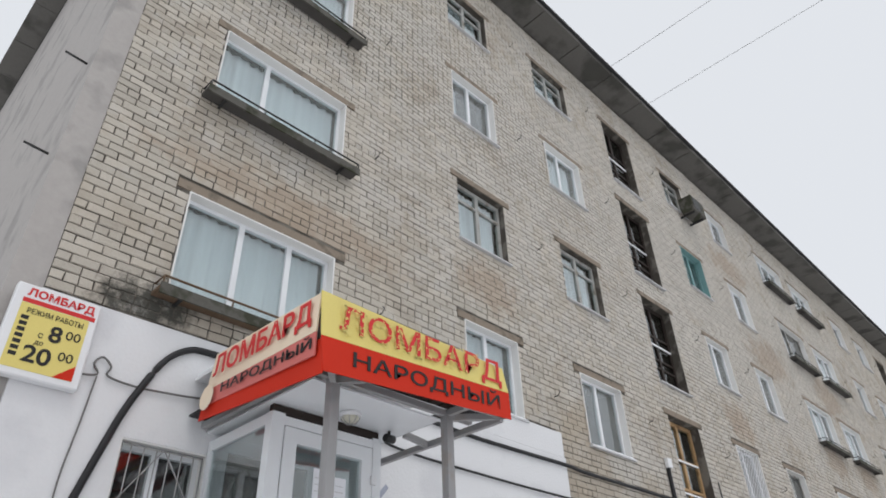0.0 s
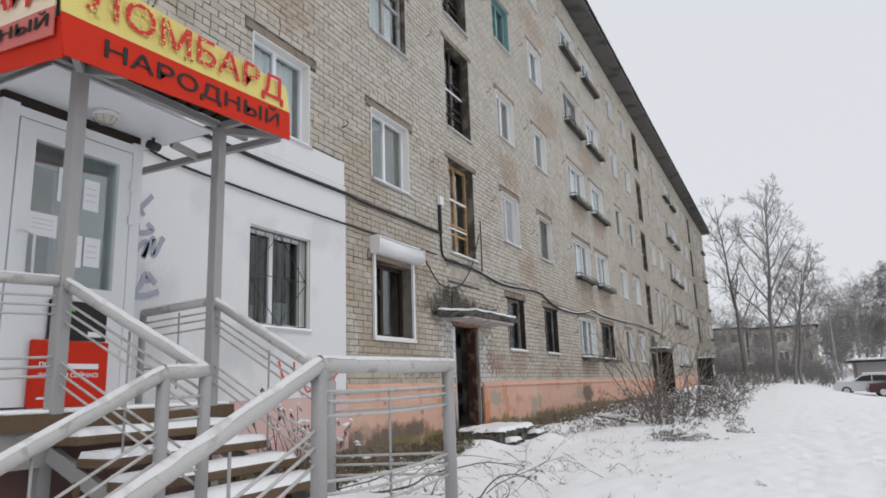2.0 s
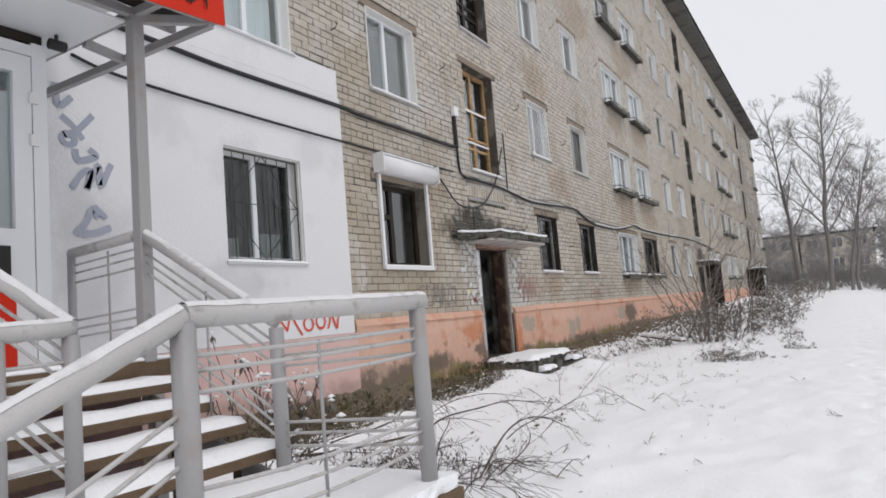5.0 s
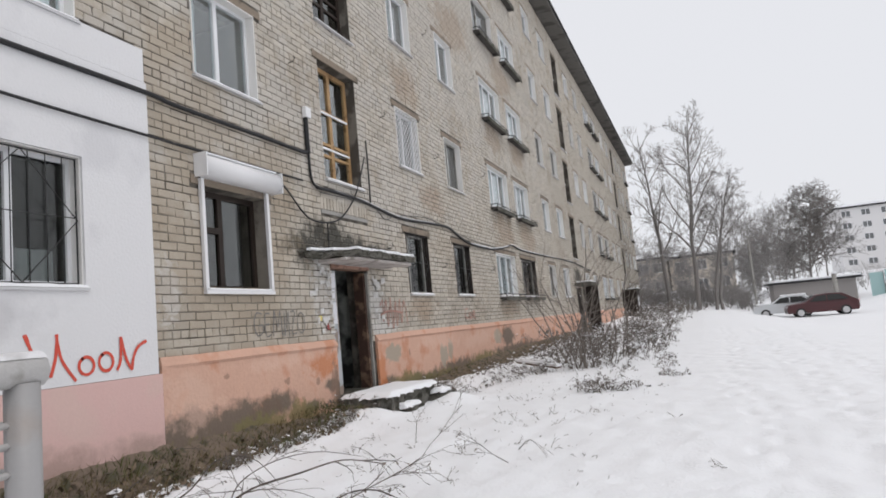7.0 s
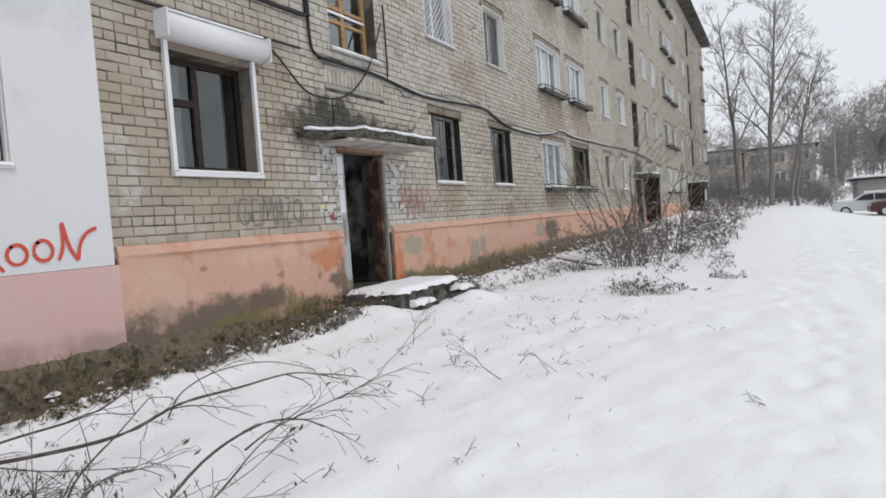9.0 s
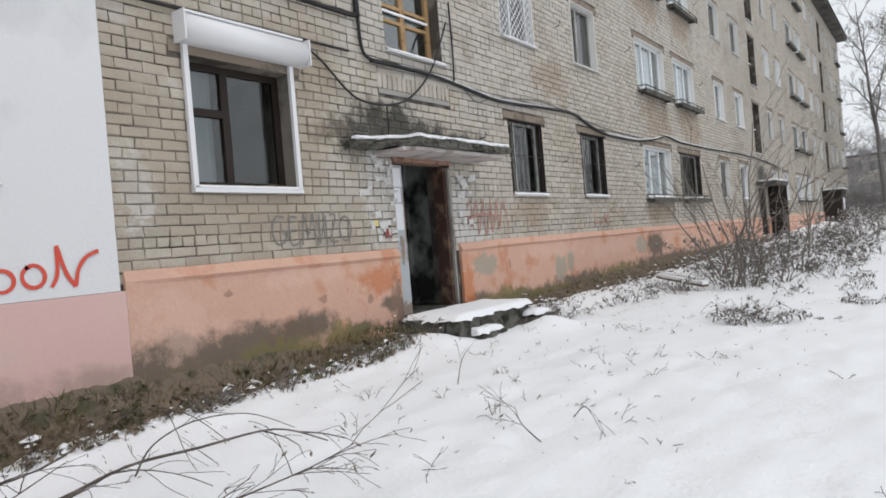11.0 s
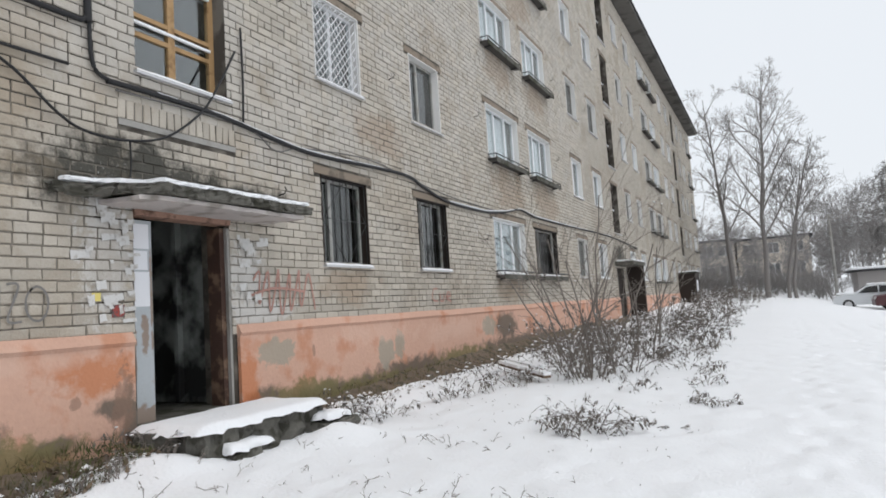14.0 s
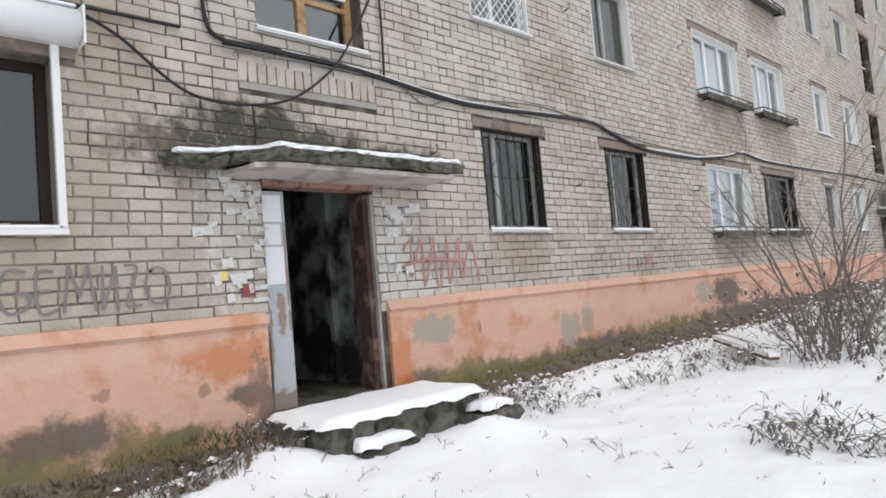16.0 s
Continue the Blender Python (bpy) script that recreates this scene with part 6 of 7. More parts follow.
rng = random.Random(77)
V, F = [], []
for k in range(190):
    x, y = rng.uniform(-17, 14), rng.uniform(80, 103)
    if 9 < x < 14 and y < 98:
        continue
    h = rng.uniform(3.0, 6.0) if x < 6 else rng.uniform(5, 10)
    if x < 6 and k % 2:
        continue
    if k % 3 == 0:
        x, y = rng.uniform(-20, 18), rng.uniform(118, 132)
        h = rng.uniform(8, 12) + 0.12 * max(0.0, x)
    p = Vector((x, y, snow_z(x, y)))
    limb(V, F, [p, p + Vector((rng.uniform(-.6, .6), 0, h * 0.5)), p + Vector((rng.uniform(-.9, .9), 0, h))], h * 0.007, 0.015, 4)
    for j in range(11):
        a, t = rng.uniform(0, 6.283), rng.uniform(0.12, 0.95)
        grow(V, F, rng, p + Vector((0, 0, h * t)), Vector((math.cos(a), math.sin(a), 0.6)), h * rng.uniform(0.2, 0.4), 0.03, 1, 3, (0, 6, 5), 0.8, 0.05, 4, 0.28, None, 0.014)
tagged(pydata("far_woods", V, F, M_FARTWIG), "bare woods in the distance, haze in their colour", "woods", kind="stuff")
V, F = [], []
for k in range(330):
    x, y = rng.uniform(-14, 24), rng.uniform(63.5, 84)
    if k % 2 == 0:
        x, y = rng.uniform(-7, 4.0), rng.uniform(62.5, 72)
    if 3.8 < x < 13 and y < 74:
        continue
    p = Vector((x, y, snow_z(x, y)))
    for j in range(4):
        grow(V, F, rng, p, Vector((rng.uniform(-.6, .6), rng.uniform(-.6, .6), 1)), rng.uniform(0.7, 1.9), 0.016, 1, 2, (0, 6), 0.7, 0.04, 3, 0.28, None, 0.010)
tagged(pydata("far_scrub", V, F, M_FARTWIG), "grey scrub at the edge of the yard, haze in its colour", "scrub", kind="stuff")


def snow_tufts(name, tips, rng, parent, size=0.02, label=""):
    V, F = [], []
    for t in tips:
        s = size * rng.uniform(0.5, 1.4)
        c = Vector(t) + Vector((0, 0, s * 0.5))
        b0 = len(V)
        V += [tuple(c + Vector(v) * s) for v in ((1.3, 0, -.1), (0, 1.1, -.15), (-1.2, 0, -.1), (0, -1.3, -.1), (0.1, 0, .45), (0, 0, -.4))]
        F += [(b0 + i, b0 + (i + 1) % 4, b0 + 4) for i in range(4)] + [(b0 + (i + 1) % 4, b0 + i, b0 + 5) for i in range(4)]
    if V:
        smooth(pydata(name, V, F, M_SNOW, parent, label, "stuff"))


M_WITHER = mat("withered_grey_leaf", (0.16, 0.143, 0.128), 0.95, var=0.2, scale=5, island=0.45)


def hanging_leaves(name, tips, rng, parent, size=0.04):
    """Withered leaves that hang from twig ends."""
    V, F = [], []
    for t in tips:
        for _ in range(2):
            s, a = size * rng.uniform(0.5, 1.3), rng.uniform(0, 6.283)
            c = Vector(t) + Vector((rng.uniform(-.03, .03), rng.uniform(-.03, .03), rng.uniform(-.02, .01)))
            u = Vector((math.cos(a) * 0.5, math.sin(a) * 0.5, -0.9)) * s
            w = Vector((-math.sin(a), math.cos(a), rng.uniform(-.3, .3))) * s * 0.24
            b0 = len(V)
            V += [tuple(c), tuple(c + u * 0.5 + w), tuple(c + u * 1.3), tuple(c + u * 0.5 - w)]
            F += [(b0, b0 + 1, b0 + 2), (b0, b0 + 2, b0 + 3)]
    if V:
        return pydata(name, V, F, M_WITHER, parent, "withered hanging leaves", "stuff")


def bush(x, y, height, stems, seed, label, spread=0.5, last=2, kids=(5, 4), thin=0.004, r=0.012, tuft=0.02, radius=0.25, share=0.5, leafy=0.0, curl=0.24, droop=0.02, leaf=0.05):
    rng = random.Random(seed)
    root = thing("bush", label, "bush", "bare bushes", at=(x, y, snow_z(x, y) - 0.02))
    V, F, tips = [], [], []
    for k in range(stems):
        a = rng.uniform(0, 6.283)
        d = Vector((math.cos(a) * math.sin(spread * rng.random() * 1.6), math.sin(a) * math.sin(spread * rng.random() * 1.6), 1))
        grow(V, F, rng, Vector((radius * math.cos(a) * rng.random(), radius * math.sin(a) * rng.random(), 0)), d, height * rng.uniform(0.5, 1.0), r, 0, last, kids, 0.6, droop, 6, curl, tips, thin)
    pydata("crown", V, F, M_TWIG, root)
    if leafy:
        hanging_leaves("dead_leaves", [t for t in tips if rng.random() < leafy], rng, root, leaf)
    snow_tufts("snow", [t for t in tips if rng.random() < share], rng, root, tuft, "flecks of snow on twigs")
    return root


for i, (x, y, h, n) in enumerate(((-3.15, 19.2, 2.9, 4), (-3.5, 19.6, 3.3, 4), (-2.85, 19.9, 2.6, 3), (-4.0, 20.6, 3.0, 3), (-2.6, 21.8, 2.7, 3))):
    bush(x, y, h, n, 101 + i, "tall thin bare bush with few twigs before the wall", 0.32, r=0.02, tuft=0.014, share=0.3, kids=(4, 2), thin=0.0035, curl=0.16)
for i, (x, y, h, n) in enumerate(((-3.15, 18.9, 1.1, 9), (-3.0, 19.4, 1.2, 8), (-3.5, 19.5, 1.05, 7), (-2.6, 19.8, 0.75, 6))):
    bush(x, y, h, n, 200 + i, "dense dark bush with withered leaves, dusted with snow", 0.75, tuft=0.016, radius=0.35, share=0.45, leafy=0.4, curl=0.3, droop=0.0, kids=(5, 3), thin=0.003, r=0.011, leaf=0.06)
for i, (x, y, h, n) in enumerate(((-2.4, 21.6, 0.6, 8), (-3.1, 23.0, 0.8, 9), (-4.2, 22.4, 0.8, 9), (-2.0, 24.0, 0.6, 9), (-3.5, 25.2, 0.9, 10), (-2.4, 27.0, 0.9, 12), (-3.3, 29.0, 1.1, 12), (-2.2, 31.0, 1.0, 12), (-3.6, 34.0, 1.3, 12), (-2.6, 38.0, 1.3, 12), (-3.4, 43.0, 1.4, 12), (-2.4, 48.0, 1.4, 12), (-3.4, 53.0, 1.5, 12), (-1.7, 51.0, 1.2, 12), (-2.2, 55.5, 1.4, 12))):
    bush(x, y, h * 0.78, n, 220 + i, "low tangled bare bush dusted with snow", 0.95, tuft=0.026, radius=0.6, share=0.5, leafy=0.35, curl=0.34, droop=-0.02, kids=(5, 4) if i < 6 else (4, 3), thin=0.004 if i < 6 else 0.008, leaf=0.09)
for i, (x, y, h, n) in enumerate(((-2.4, 15.0, 0.36, 13), (-2.1, 15.15, 0.44, 17), (-2.05, 14.8, 0.22, 6), (-1.55, 15.2, 0.18, 5), (-1.12, 16.6, 0.26, 9), (-1.3, 18.2, 0.3, 8), (-1.25, 19.6, 0.3, 7), (-5.35, 15.1, 0.35, 10), (-5.6, 12.5, 0.32, 12), (-4.95, 15.7, 0.3, 8), (-2.1, 17.6, 0.25, 6))):
    bush(x, y, h, n, 300 + i, "low clump of dead weeds with withered leaves bent under snow", 1.2, tuft=0.024, radius=0.24, share=0.4, last=1, kids=(6,), r=0.005, thin=0.0025, leafy=0.5, curl=0.3, droop=-0.14, leaf=0.055)

# a broad strip of dead weeds along the facade
rng = random.Random(8)
V, F, tips = [], [], []
for k in range(1500):
    y = 15.3 + 22 * rng.random() ** 1.25
    lim = -4.9 + min(1.0, max(0.0, (y - 15.3) / 5.0)) * (3.4 + 0.5 * noise.noise((y * 0.4, 2, 0)))
    x = rng.uniform(-5.5, lim)
    clump = noise.noise((x * 1.3, y * 0.9, 4)) + 0.5 * noise.noise((x * 3.1, y * 2.6, 8))
    if clump < rng.uniform(-0.15, 0.25):
        continue
    h = rng.uniform(0.12, 0.3) * (1.0 + 0.6 * min(1.0, max(0.0, (y - 18) / 6)))
    grow(V, F, rng, Vector((x, y, snow_z(x, y) - 0.02)), Vector((rng.uniform(-.8, .8), rng.uniform(-.8, .8), 1)), h, 0.004, 0, 1, (4,), 0.6, -0.1, 4, 0.3, tips, 0.0025)
weeds = tagged(pydata("dead_weeds", V, F, M_TWIG), "brown dead weeds poking through snow along the wall", "weeds", kind="stuff")
snow_tufts("snow_on_weeds", [t for t in tips if rng.random() < 0.45], rng, None, 0.03)
tagged(hanging_leaves("withered_leaves", [t for t in tips if rng.random() < 0.6], rng, None, 0.055), "withered grey leaves hanging on dead weeds", "leaves", kind="stuff")
tagged(bpy.data.objects["snow_on_weeds"], "clumps of snow lying on dead weeds", "snow", kind="stuff")
V, F, tips = [], [], []
for k in range(135):
    x, y = rng.uniform(-5.2, -0.3), rng.uniform(5.2, 15.5)
    if x > -2.6 and rng.random() < 0.55:
        continue
    h = rng.uniform(0.04, 0.18)
    for j in range(rng.randint(1, 5)):
        grow(V, F, rng, Vector((x + rng.uniform(-.06, .06), y + rng.uniform(-.06, .06), snow_z(x, y) - 0.015)), Vector((rng.uniform(-1.4, 1.4), rng.uniform(-1.4, 1.4), 0.8)), h * rng.uniform(0.5, 1.2), 0.003, 0, 1, (2,), 0.4, -0.06, 4, 0.35, tips, 0.0018)
for k in range(650):
    x, y = -5.4 + 4.2 * rng.random() ** 1.5, rng.uniform(5.0, 19.0)
    grow(V, F, rng, Vector((x, y, snow_z(x, y) - 0.012)), Vector((rng.uniform(-1.5, 1.5), rng.uniform(-1.5, 1.5), 0.7)), rng.uniform(0.02, 0.075), rng.uniform(0.002, 0.005), 1, 1, (0,), 0.4, -0.1, 3, 0.4, None, 0.002)
tagged(pydata("sparse_weeds", V, F, M_TWIG), "sparse thin weed stalks in the snow", "weeds", kind="stuff")


M_STEM = mat("dark_dry_stem", (0.085, 0.07, 0.06), 0.9, var=0.3, scale=8, fine=60, bump=0.3, second=(0.15, 0.125, 0.105), amount=0.4)


def dry_branch(pts, r, seed, label, twigs=8):
    rng = random.Random(seed)
    root = thing("dry_branch", label, "branch", "fallen branches")
    P = [Vector(p) for p in pts]
    fine = []
    for i in range(len(P) - 1):
        p0, p1, p2, p3 = P[max(i - 1, 0)], P[i], P[i + 1], P[min(i + 2, len(P) - 1)]
        for k in range(5):
            t = k / 5
            fine.append(0.5 * (2 * p1 + (p2 - p0) * t + (2 * p0 - 5 * p1 + 4 * p2 - p3) * t * t + (3 * p1 - p0 - 3 * p2 + p3) * t ** 3))
    fine.append(P[-1])
    V, F, tips = [], [], []
    limb(V, F, fine, r, r * 0.3, 6)
    for k in range(twigs):
        i = rng.randrange(len(fine) // 3, len(fine) - 1)
        grow(V, F, rng, fine[i], (fine[i + 1] - fine[i]).normalized() + Vector((rng.uniform(-.8, .8), rng.uniform(-.8, .8), rng.uniform(-.35, .3))), rng.uniform(0.2, 0.6), r * 0.4, 1, 2, (0, 3), 0.5, -0.05, 5, 0.2, tips, 0.0018)
    smooth(pydata("stem", V, F, M_STEM, root))
    LV, LF = [], []
    for t in tips:
        if rng.random() < 0.45:
            b0, s = len(LV), rng.uniform(0.015, 0.035)
            u, w = Vector((rng.uniform(-1, 1), rng.uniform(-1, 1), -0.6)).normalized(), Vector((rng.uniform(-1, 1), rng.uniform(-1, 1), 0.2)).normalized()
            LV += [tuple(t), tuple(t + s * u + 0.4 * s * w), tuple(t + 1.8 * s * u), tuple(t + s * u - 0.4 * s * w)]
            LF.append((b0, b0 + 1, b0 + 2, b0 + 3))
    if LV:
        pydata("dead_leaves", LV, LF, M_DIRT, root)


dry_branch([(-5.2, 6.74, 0.12), (-4.9, 7.05, 0.25), (-4.56, 7.53, 0.35), (-4.75, 8.2, 0.5), (-4.56, 8.48, 0.45), (-4.53, 8.81, 0.15)], 0.010, 1, "long arching dry bramble stem over the snow", 3)
dry_branch([(-5.3, 6.8, 0.1), (-4.59, 6.95, 0.2), (-4.11, 7.33, 0.27), (-4.06, 7.79, 0.35), (-3.8, 8.09, 0.4), (-3.6, 8.5, 0.42), (-3.24, 8.6, 0.36)], 0.015, 2, "thick arching dry bramble stem over the snow", 4)
dry_branch([(-4.56, 8.1, 0.12), (-4.5, 8.2, 0.3), (-4.23, 8.33, 0.45), (-3.86, 8.49, 0.5), (-3.41, 8.5, 0.45)], 0.007, 3, "thin arching dry stem", 2)
dry_branch([(-2.99, 6.5, 0.08), (-2.95, 6.94, 0.35), (-2.93, 7.36, 0.42), (-2.8, 7.56, 0.4), (-2.72, 7.66, 0.33)], 0.010, 4, "dry twiggy stem over the snow", 5)
dry_branch([(-3.2, 7.5, 0.2), (-3.09, 7.69, 0.3), (-2.86, 8.11, 0.4), (-2.69, 8.29, 0.5)], 0.007, 5, "dry weed stem with shrivelled leaves", 9)
dry_branch([(-3.38, 6.4, 0.06), (-3.37, 6.53, 0.35), (-3.43, 6.84, 0.5), (-3.8, 7.37, 0.55)], 0.008, 6, "dry stem rising from a tangle of weeds", 4)
dry_branch([(-2.85, 6.6, 0.1), (-2.66, 6.77, 0.3), (-2.79, 7.14, 0.35), (-3.15, 7.83, 0.3)], 0.007, 41, "thin dry stem with side twigs", 5)
dry_branch([(-5.25, 6.7, 0.1), (-5.0, 7.0, 0.3), (-4.95, 7.5, 0.5), (-5.1, 8.0, 0.62), (-5.3, 8.4, 0.6)], 0.006, 42, "thin dry stem leaning to the wall", 2)
dry_branch([(-5.4, 6.6, 0.12), (-4.9, 6.85, 0.16), (-4.3, 7.0, 0.14), (-3.9, 7.3, 0.1)], 0.008, 43, "dry stem lying on the snow", 3)
dry_branch([(-2.4, 6.6, 0.05), (-2.27, 6.75, 0.2), (-2.25, 6.95, 0.16)], 0.006, 44, "broken dry twig in the snow", 2)
dry_branch([(-2.5, 10.4, 0.1), (-2.3, 10.2, 0.24), (-2.1, 10.0, 0.12)], 0.005, 7, "thin broken stem in the snow", 1)
dry_branch([(-4.0, 11.0, 0.1), (-4.02, 11.15, 0.35), (-3.95, 11.3, 0.5)], 0.005, 8, "single dry stalk standing in the snow", 1)
dry_branch([(-3.6, 4.9, 0.1), (-3.65, 5.1, 0.35), (-3.7, 5.2, 0.55), (-3.6, 5.4, 0.65)], 0.007, 9, "dry burdock stalk behind the railing", 5)
dry_branch([(-4.1, 5.0, 0.1), (-4.2, 5.3, 0.35), (-4.1, 5.5, 0.55)], 0.007, 10, "dry burdock stalk with seed heads", 5)
dry_branch([(-2.3, 9.7, 0.05), (-2.63, 9.86, 0.17), (-2.84, 10.12, 0.22)], 0.006, 45, "short broken stem in the snow", 3)
rng = random.Random(61)
for k in range(24):
    x, y = rng.uniform(-4.1, -2.8), rng.uniform(5.5, 6.6)
    a, q = rng.uniform(-0.6, 3.4), rng.uniform(0.4, 0.8)
    dx, dy = math.cos(a), math.sin(a)
    dry_branch([(x, y, 0.08), (x + 0.3 * q * dx, y + 0.3 * q * dy, 0.15 + 0.12 * rng.random()), (x + 0.7 * q * dx, y + 0.7 * q * dy, 0.14 + 0.16 * rng.random()), (x + q * dx, y + q * dy, 0.1)], 0.006, 70 + k, "tangled dry weed stem lying in the snow", 6)
V, F, tips = [], [], []
for k in range(110):
    x = rng.uniform(-4.7, -2.75)
    y = rng.uniform(5.3, 6.85)
    grow(V, F, rng, Vector((x, y, snow_z(x, y) - 0.02)), Vector((rng.uniform(-.7, .7), rng.uniform(-.7, .7), 1)), rng.uniform(0.12, 0.34), 0.003, 0, 1, (5,), 0.55, -0.05, 5, 0.25, tips, 0.0016)
tagged(pydata("weed_tangle", V, F, M_STEM), "tangle of thin dry weeds rising out of the snow", "weeds", kind="stuff")
tagged(hanging_leaves("tangle_leaves", [t for t in tips if rng.random() < 0.5], rng, None, 0.035), "small shrivelled leaves on dry weeds", "leaves", kind="stuff")
snow_tufts("snow_on_tangle", [t for t in tips if rng.random() < 0.15], rng, None, 0.014)
tagged(bpy.data.objects["snow_on_tangle"], "flecks of snow on dry weeds", "snow", kind="stuff")
rng = random.Random(19)
root = thing("burdock", "dry burdock stalks with snow-capped seed heads", "weeds")
V, F, tips = [], [], []
for k in range(7):
    x, y = rng.uniform(-3.9, -3.15), rng.uniform(4.75, 5.05)
    grow(V, F, rng, Vector((x, y, snow_z(x, y))), Vector((rng.uniform(-.15, .15), rng.uniform(-.15, .15), 1)), rng.uniform(0.65, 1.1), 0.007, 0, 1, (8,), 0.6, 0.05, 6, 0.1, tips, 0.003)
pydata("stem", V, F, M_STEM, root)
hanging_leaves("seed_head", tips, rng, root, 0.05)
snow_tufts("snow_caps", [t + Vector((0, 0, 0.015)) for t in tips], rng, root, 0.03, "round caps of snow on seed heads")

# boards dumped by the wall
for i, (p, q) in enumerate((((-4.9, 19.6, 0.42), (-3.6, 18.2, 0.34)), ((-5.0, 20.2, 0.4), (-3.9, 18.7, 0.4)))):
    b = bmesh.new()
    beam(b, p, q, 0.12, 0.04)
    pl = tagged(part("plank", b, M_RUSTY), "discarded plank under snow beside the bushes", "plank", "dumped planks")
    b = bmesh.new()
    beam(b, Vector(p) + Vector((0, 0, 0.045)), Vector(q) + Vector((0, 0, 0.045)), 0.13, 0.05)
    part("snow", b, M_SNOW, pl)

# ---- bank of soil and dead grass against the plinth ----
def bank(y0, y1, height, width, name, label):
    V, F, n, m = [], [], int((y1 - y0) / 0.05), 14
    for i in range(n + 1):
        y = y0 + (y1 - y0) * i / n
        e = min(1.0, 4 * i / n, 4 * (n - i) / n)
        hh = height * e * (0.7 if 9.0 < y < 14 else 1.0) * (1 + 0.5 * noise.noise((y * 0.9, 3, 0)))
        ww = width * (0.5 + 0.5 * e) * (1 + 0.35 * noise.noise((y * 1.3, 8, 0)) + 0.25 * noise.noise((y * 5, 2, 0)))
        for k in range(m + 1):
            t = k / m
            x = X0 + 0.03 + ww * t
            V.append((x, y, snow_z(x, y) + hh * (1 - t) ** 1.3 + 0.03 * noise.noise((x * 5, y * 5, 1)) + 0.022 * noise.noise((x * 16, y * 16, 4)) - (0.06 if k == m else -0.012)))
    for i in range(n):
        for k in range(m):
            a = i * (m + 1) + k
            F.append((a, a + 1, a + m + 2, a + m + 1))
    tagged(smooth(pydata(name, V, F, M_DIRT)), label, "soil", kind="structure")


bank(4.4, 12.4, 0.28, 0.44, "soil_bank", "bank of bare soil and dead grass against the plinth")
bank(14.7, 40.0, 0.16, 0.5, "soil_bank_far", "narrow bank of dead grass against the plinth")
rng = random.Random(31)
M_GRASS = mat("dead_and_green_grass", (0.17, 0.135, 0.07), 0.9, var=0.2, scale=1.2, second=(0.09, 0.10, 0.035), amount=0.6, island=0.4)
V, F = [], []
for k in range(5200):
    far = rng.random() < 0.35
    y = rng.uniform(14.8, 30) if far else rng.uniform(4.5, 12.5)
    t = rng.random()
    x = X0 + 0.06 + t * (0.45 if far else 0.55)
    z = snow_z(x, y) + (0.13 if far else 0.18 if y > 9 else 0.27) * (1 - t) ** 1.3
    h, a = rng.uniform(0.03, 0.1) * (0.9 if 9 < y < 13 else 1), rng.uniform(0, 6.283)
    dx, dy = math.cos(a) * 0.006, math.sin(a) * 0.006
    lx, ly = rng.uniform(-.05, .09), rng.uniform(-.07, .07)
    b0 = len(V)
    V += [(x - dx, y - dy, z - 0.02), (x + dx, y + dy, z - 0.02), (x + lx, y + ly, z + h)]
    F.append((b0, b0 + 1, b0 + 2))
tagged(pydata("bank_grass", V, F, M_GRASS), "dead brown and green grass on the soil bank", "grass", kind="stuff")
rng = random.Random(33)
V, F = [], []
for k in range(170):
    far = k % 3 == 0
    y = rng.uniform(14.8, 32) if far else rng.uniform(4.5, 12.4)
    t = 0.45 + 0.55 * rng.random()
    x = X0 + 0.1 + t * 0.5
    z = snow_z(x, y) + (0.13 if far or y > 9 else 0.25) * (1 - t) ** 1.3 + 0.01
    s = rng.uniform(0.01, 0.05)
    b0 = len(V)
    V += [(x + s * 1.3 * math.cos(a) * rng.uniform(0.6, 1.2), y + s * 1.6 * math.sin(a) * rng.uniform(0.6, 1.2), z - 0.012) for a in [i * 1.047 for i in range(6)]] + [(x, y, z + s * 0.4)]
    F += [(b0 + i, b0 + (i + 1) % 6, b0 + 6) for i in range(6)]
tagged(smooth(pydata("snow_flecks", V, F, M_SNOW)), "small patches of snow on the soil bank", "snow", kind="stuff")
V, F = [], []
for k in range(2000):
    far = k % 3 == 0
    y = rng.uniform(14.8, 32) if far else rng.uniform(4.4, 12.5)
    t = rng.random() ** 0.7
    x = X0 + 0.08 + t * 0.6
    z = snow_z(x, y) + (0.13 if far or y > 9 else 0.25) * max(0, 1 - t) ** 1.3 + 0.01
    s, a = rng.uniform(0.015, 0.045), rng.uniform(0, 6.283)
    u, w = Vector((math.cos(a), math.sin(a), rng.uniform(-.5, .8))) * s, Vector((-math.sin(a), math.cos(a), rng.uniform(-.6, .6))) * s * 0.6
    c = Vector((x, y, z))
    b0 = len(V)
    V += [tuple(c - u), tuple(c + w), tuple(c + u + Vector((0, 0, s * 0.3))), tuple(c - w)]
    F.append((b0, b0 + 1, b0 + 2, b0 + 3))
M_LEAF = mat("dead_leaf_litter", (0.15, 0.115, 0.082), 0.9, var=0.2, island=0.5)
tagged(pydata("leaf_litter", V, F, M_LEAF), "dark dead leaves over the soil bank", "leaves", kind="stuff")
rng = random.Random(32)
for k in range(9):
    y = rng.uniform(9.2, 12.2)
    bush(X0 + rng.uniform(0.45, 0.7), y, 0.2, 9, 400 + k, "small green-brown weed clump at the snow edge", 1.1, tuft=0.01, radius=0.08, share=0.1, last=1, kids=(3,), r=0.005, thin=0.003)

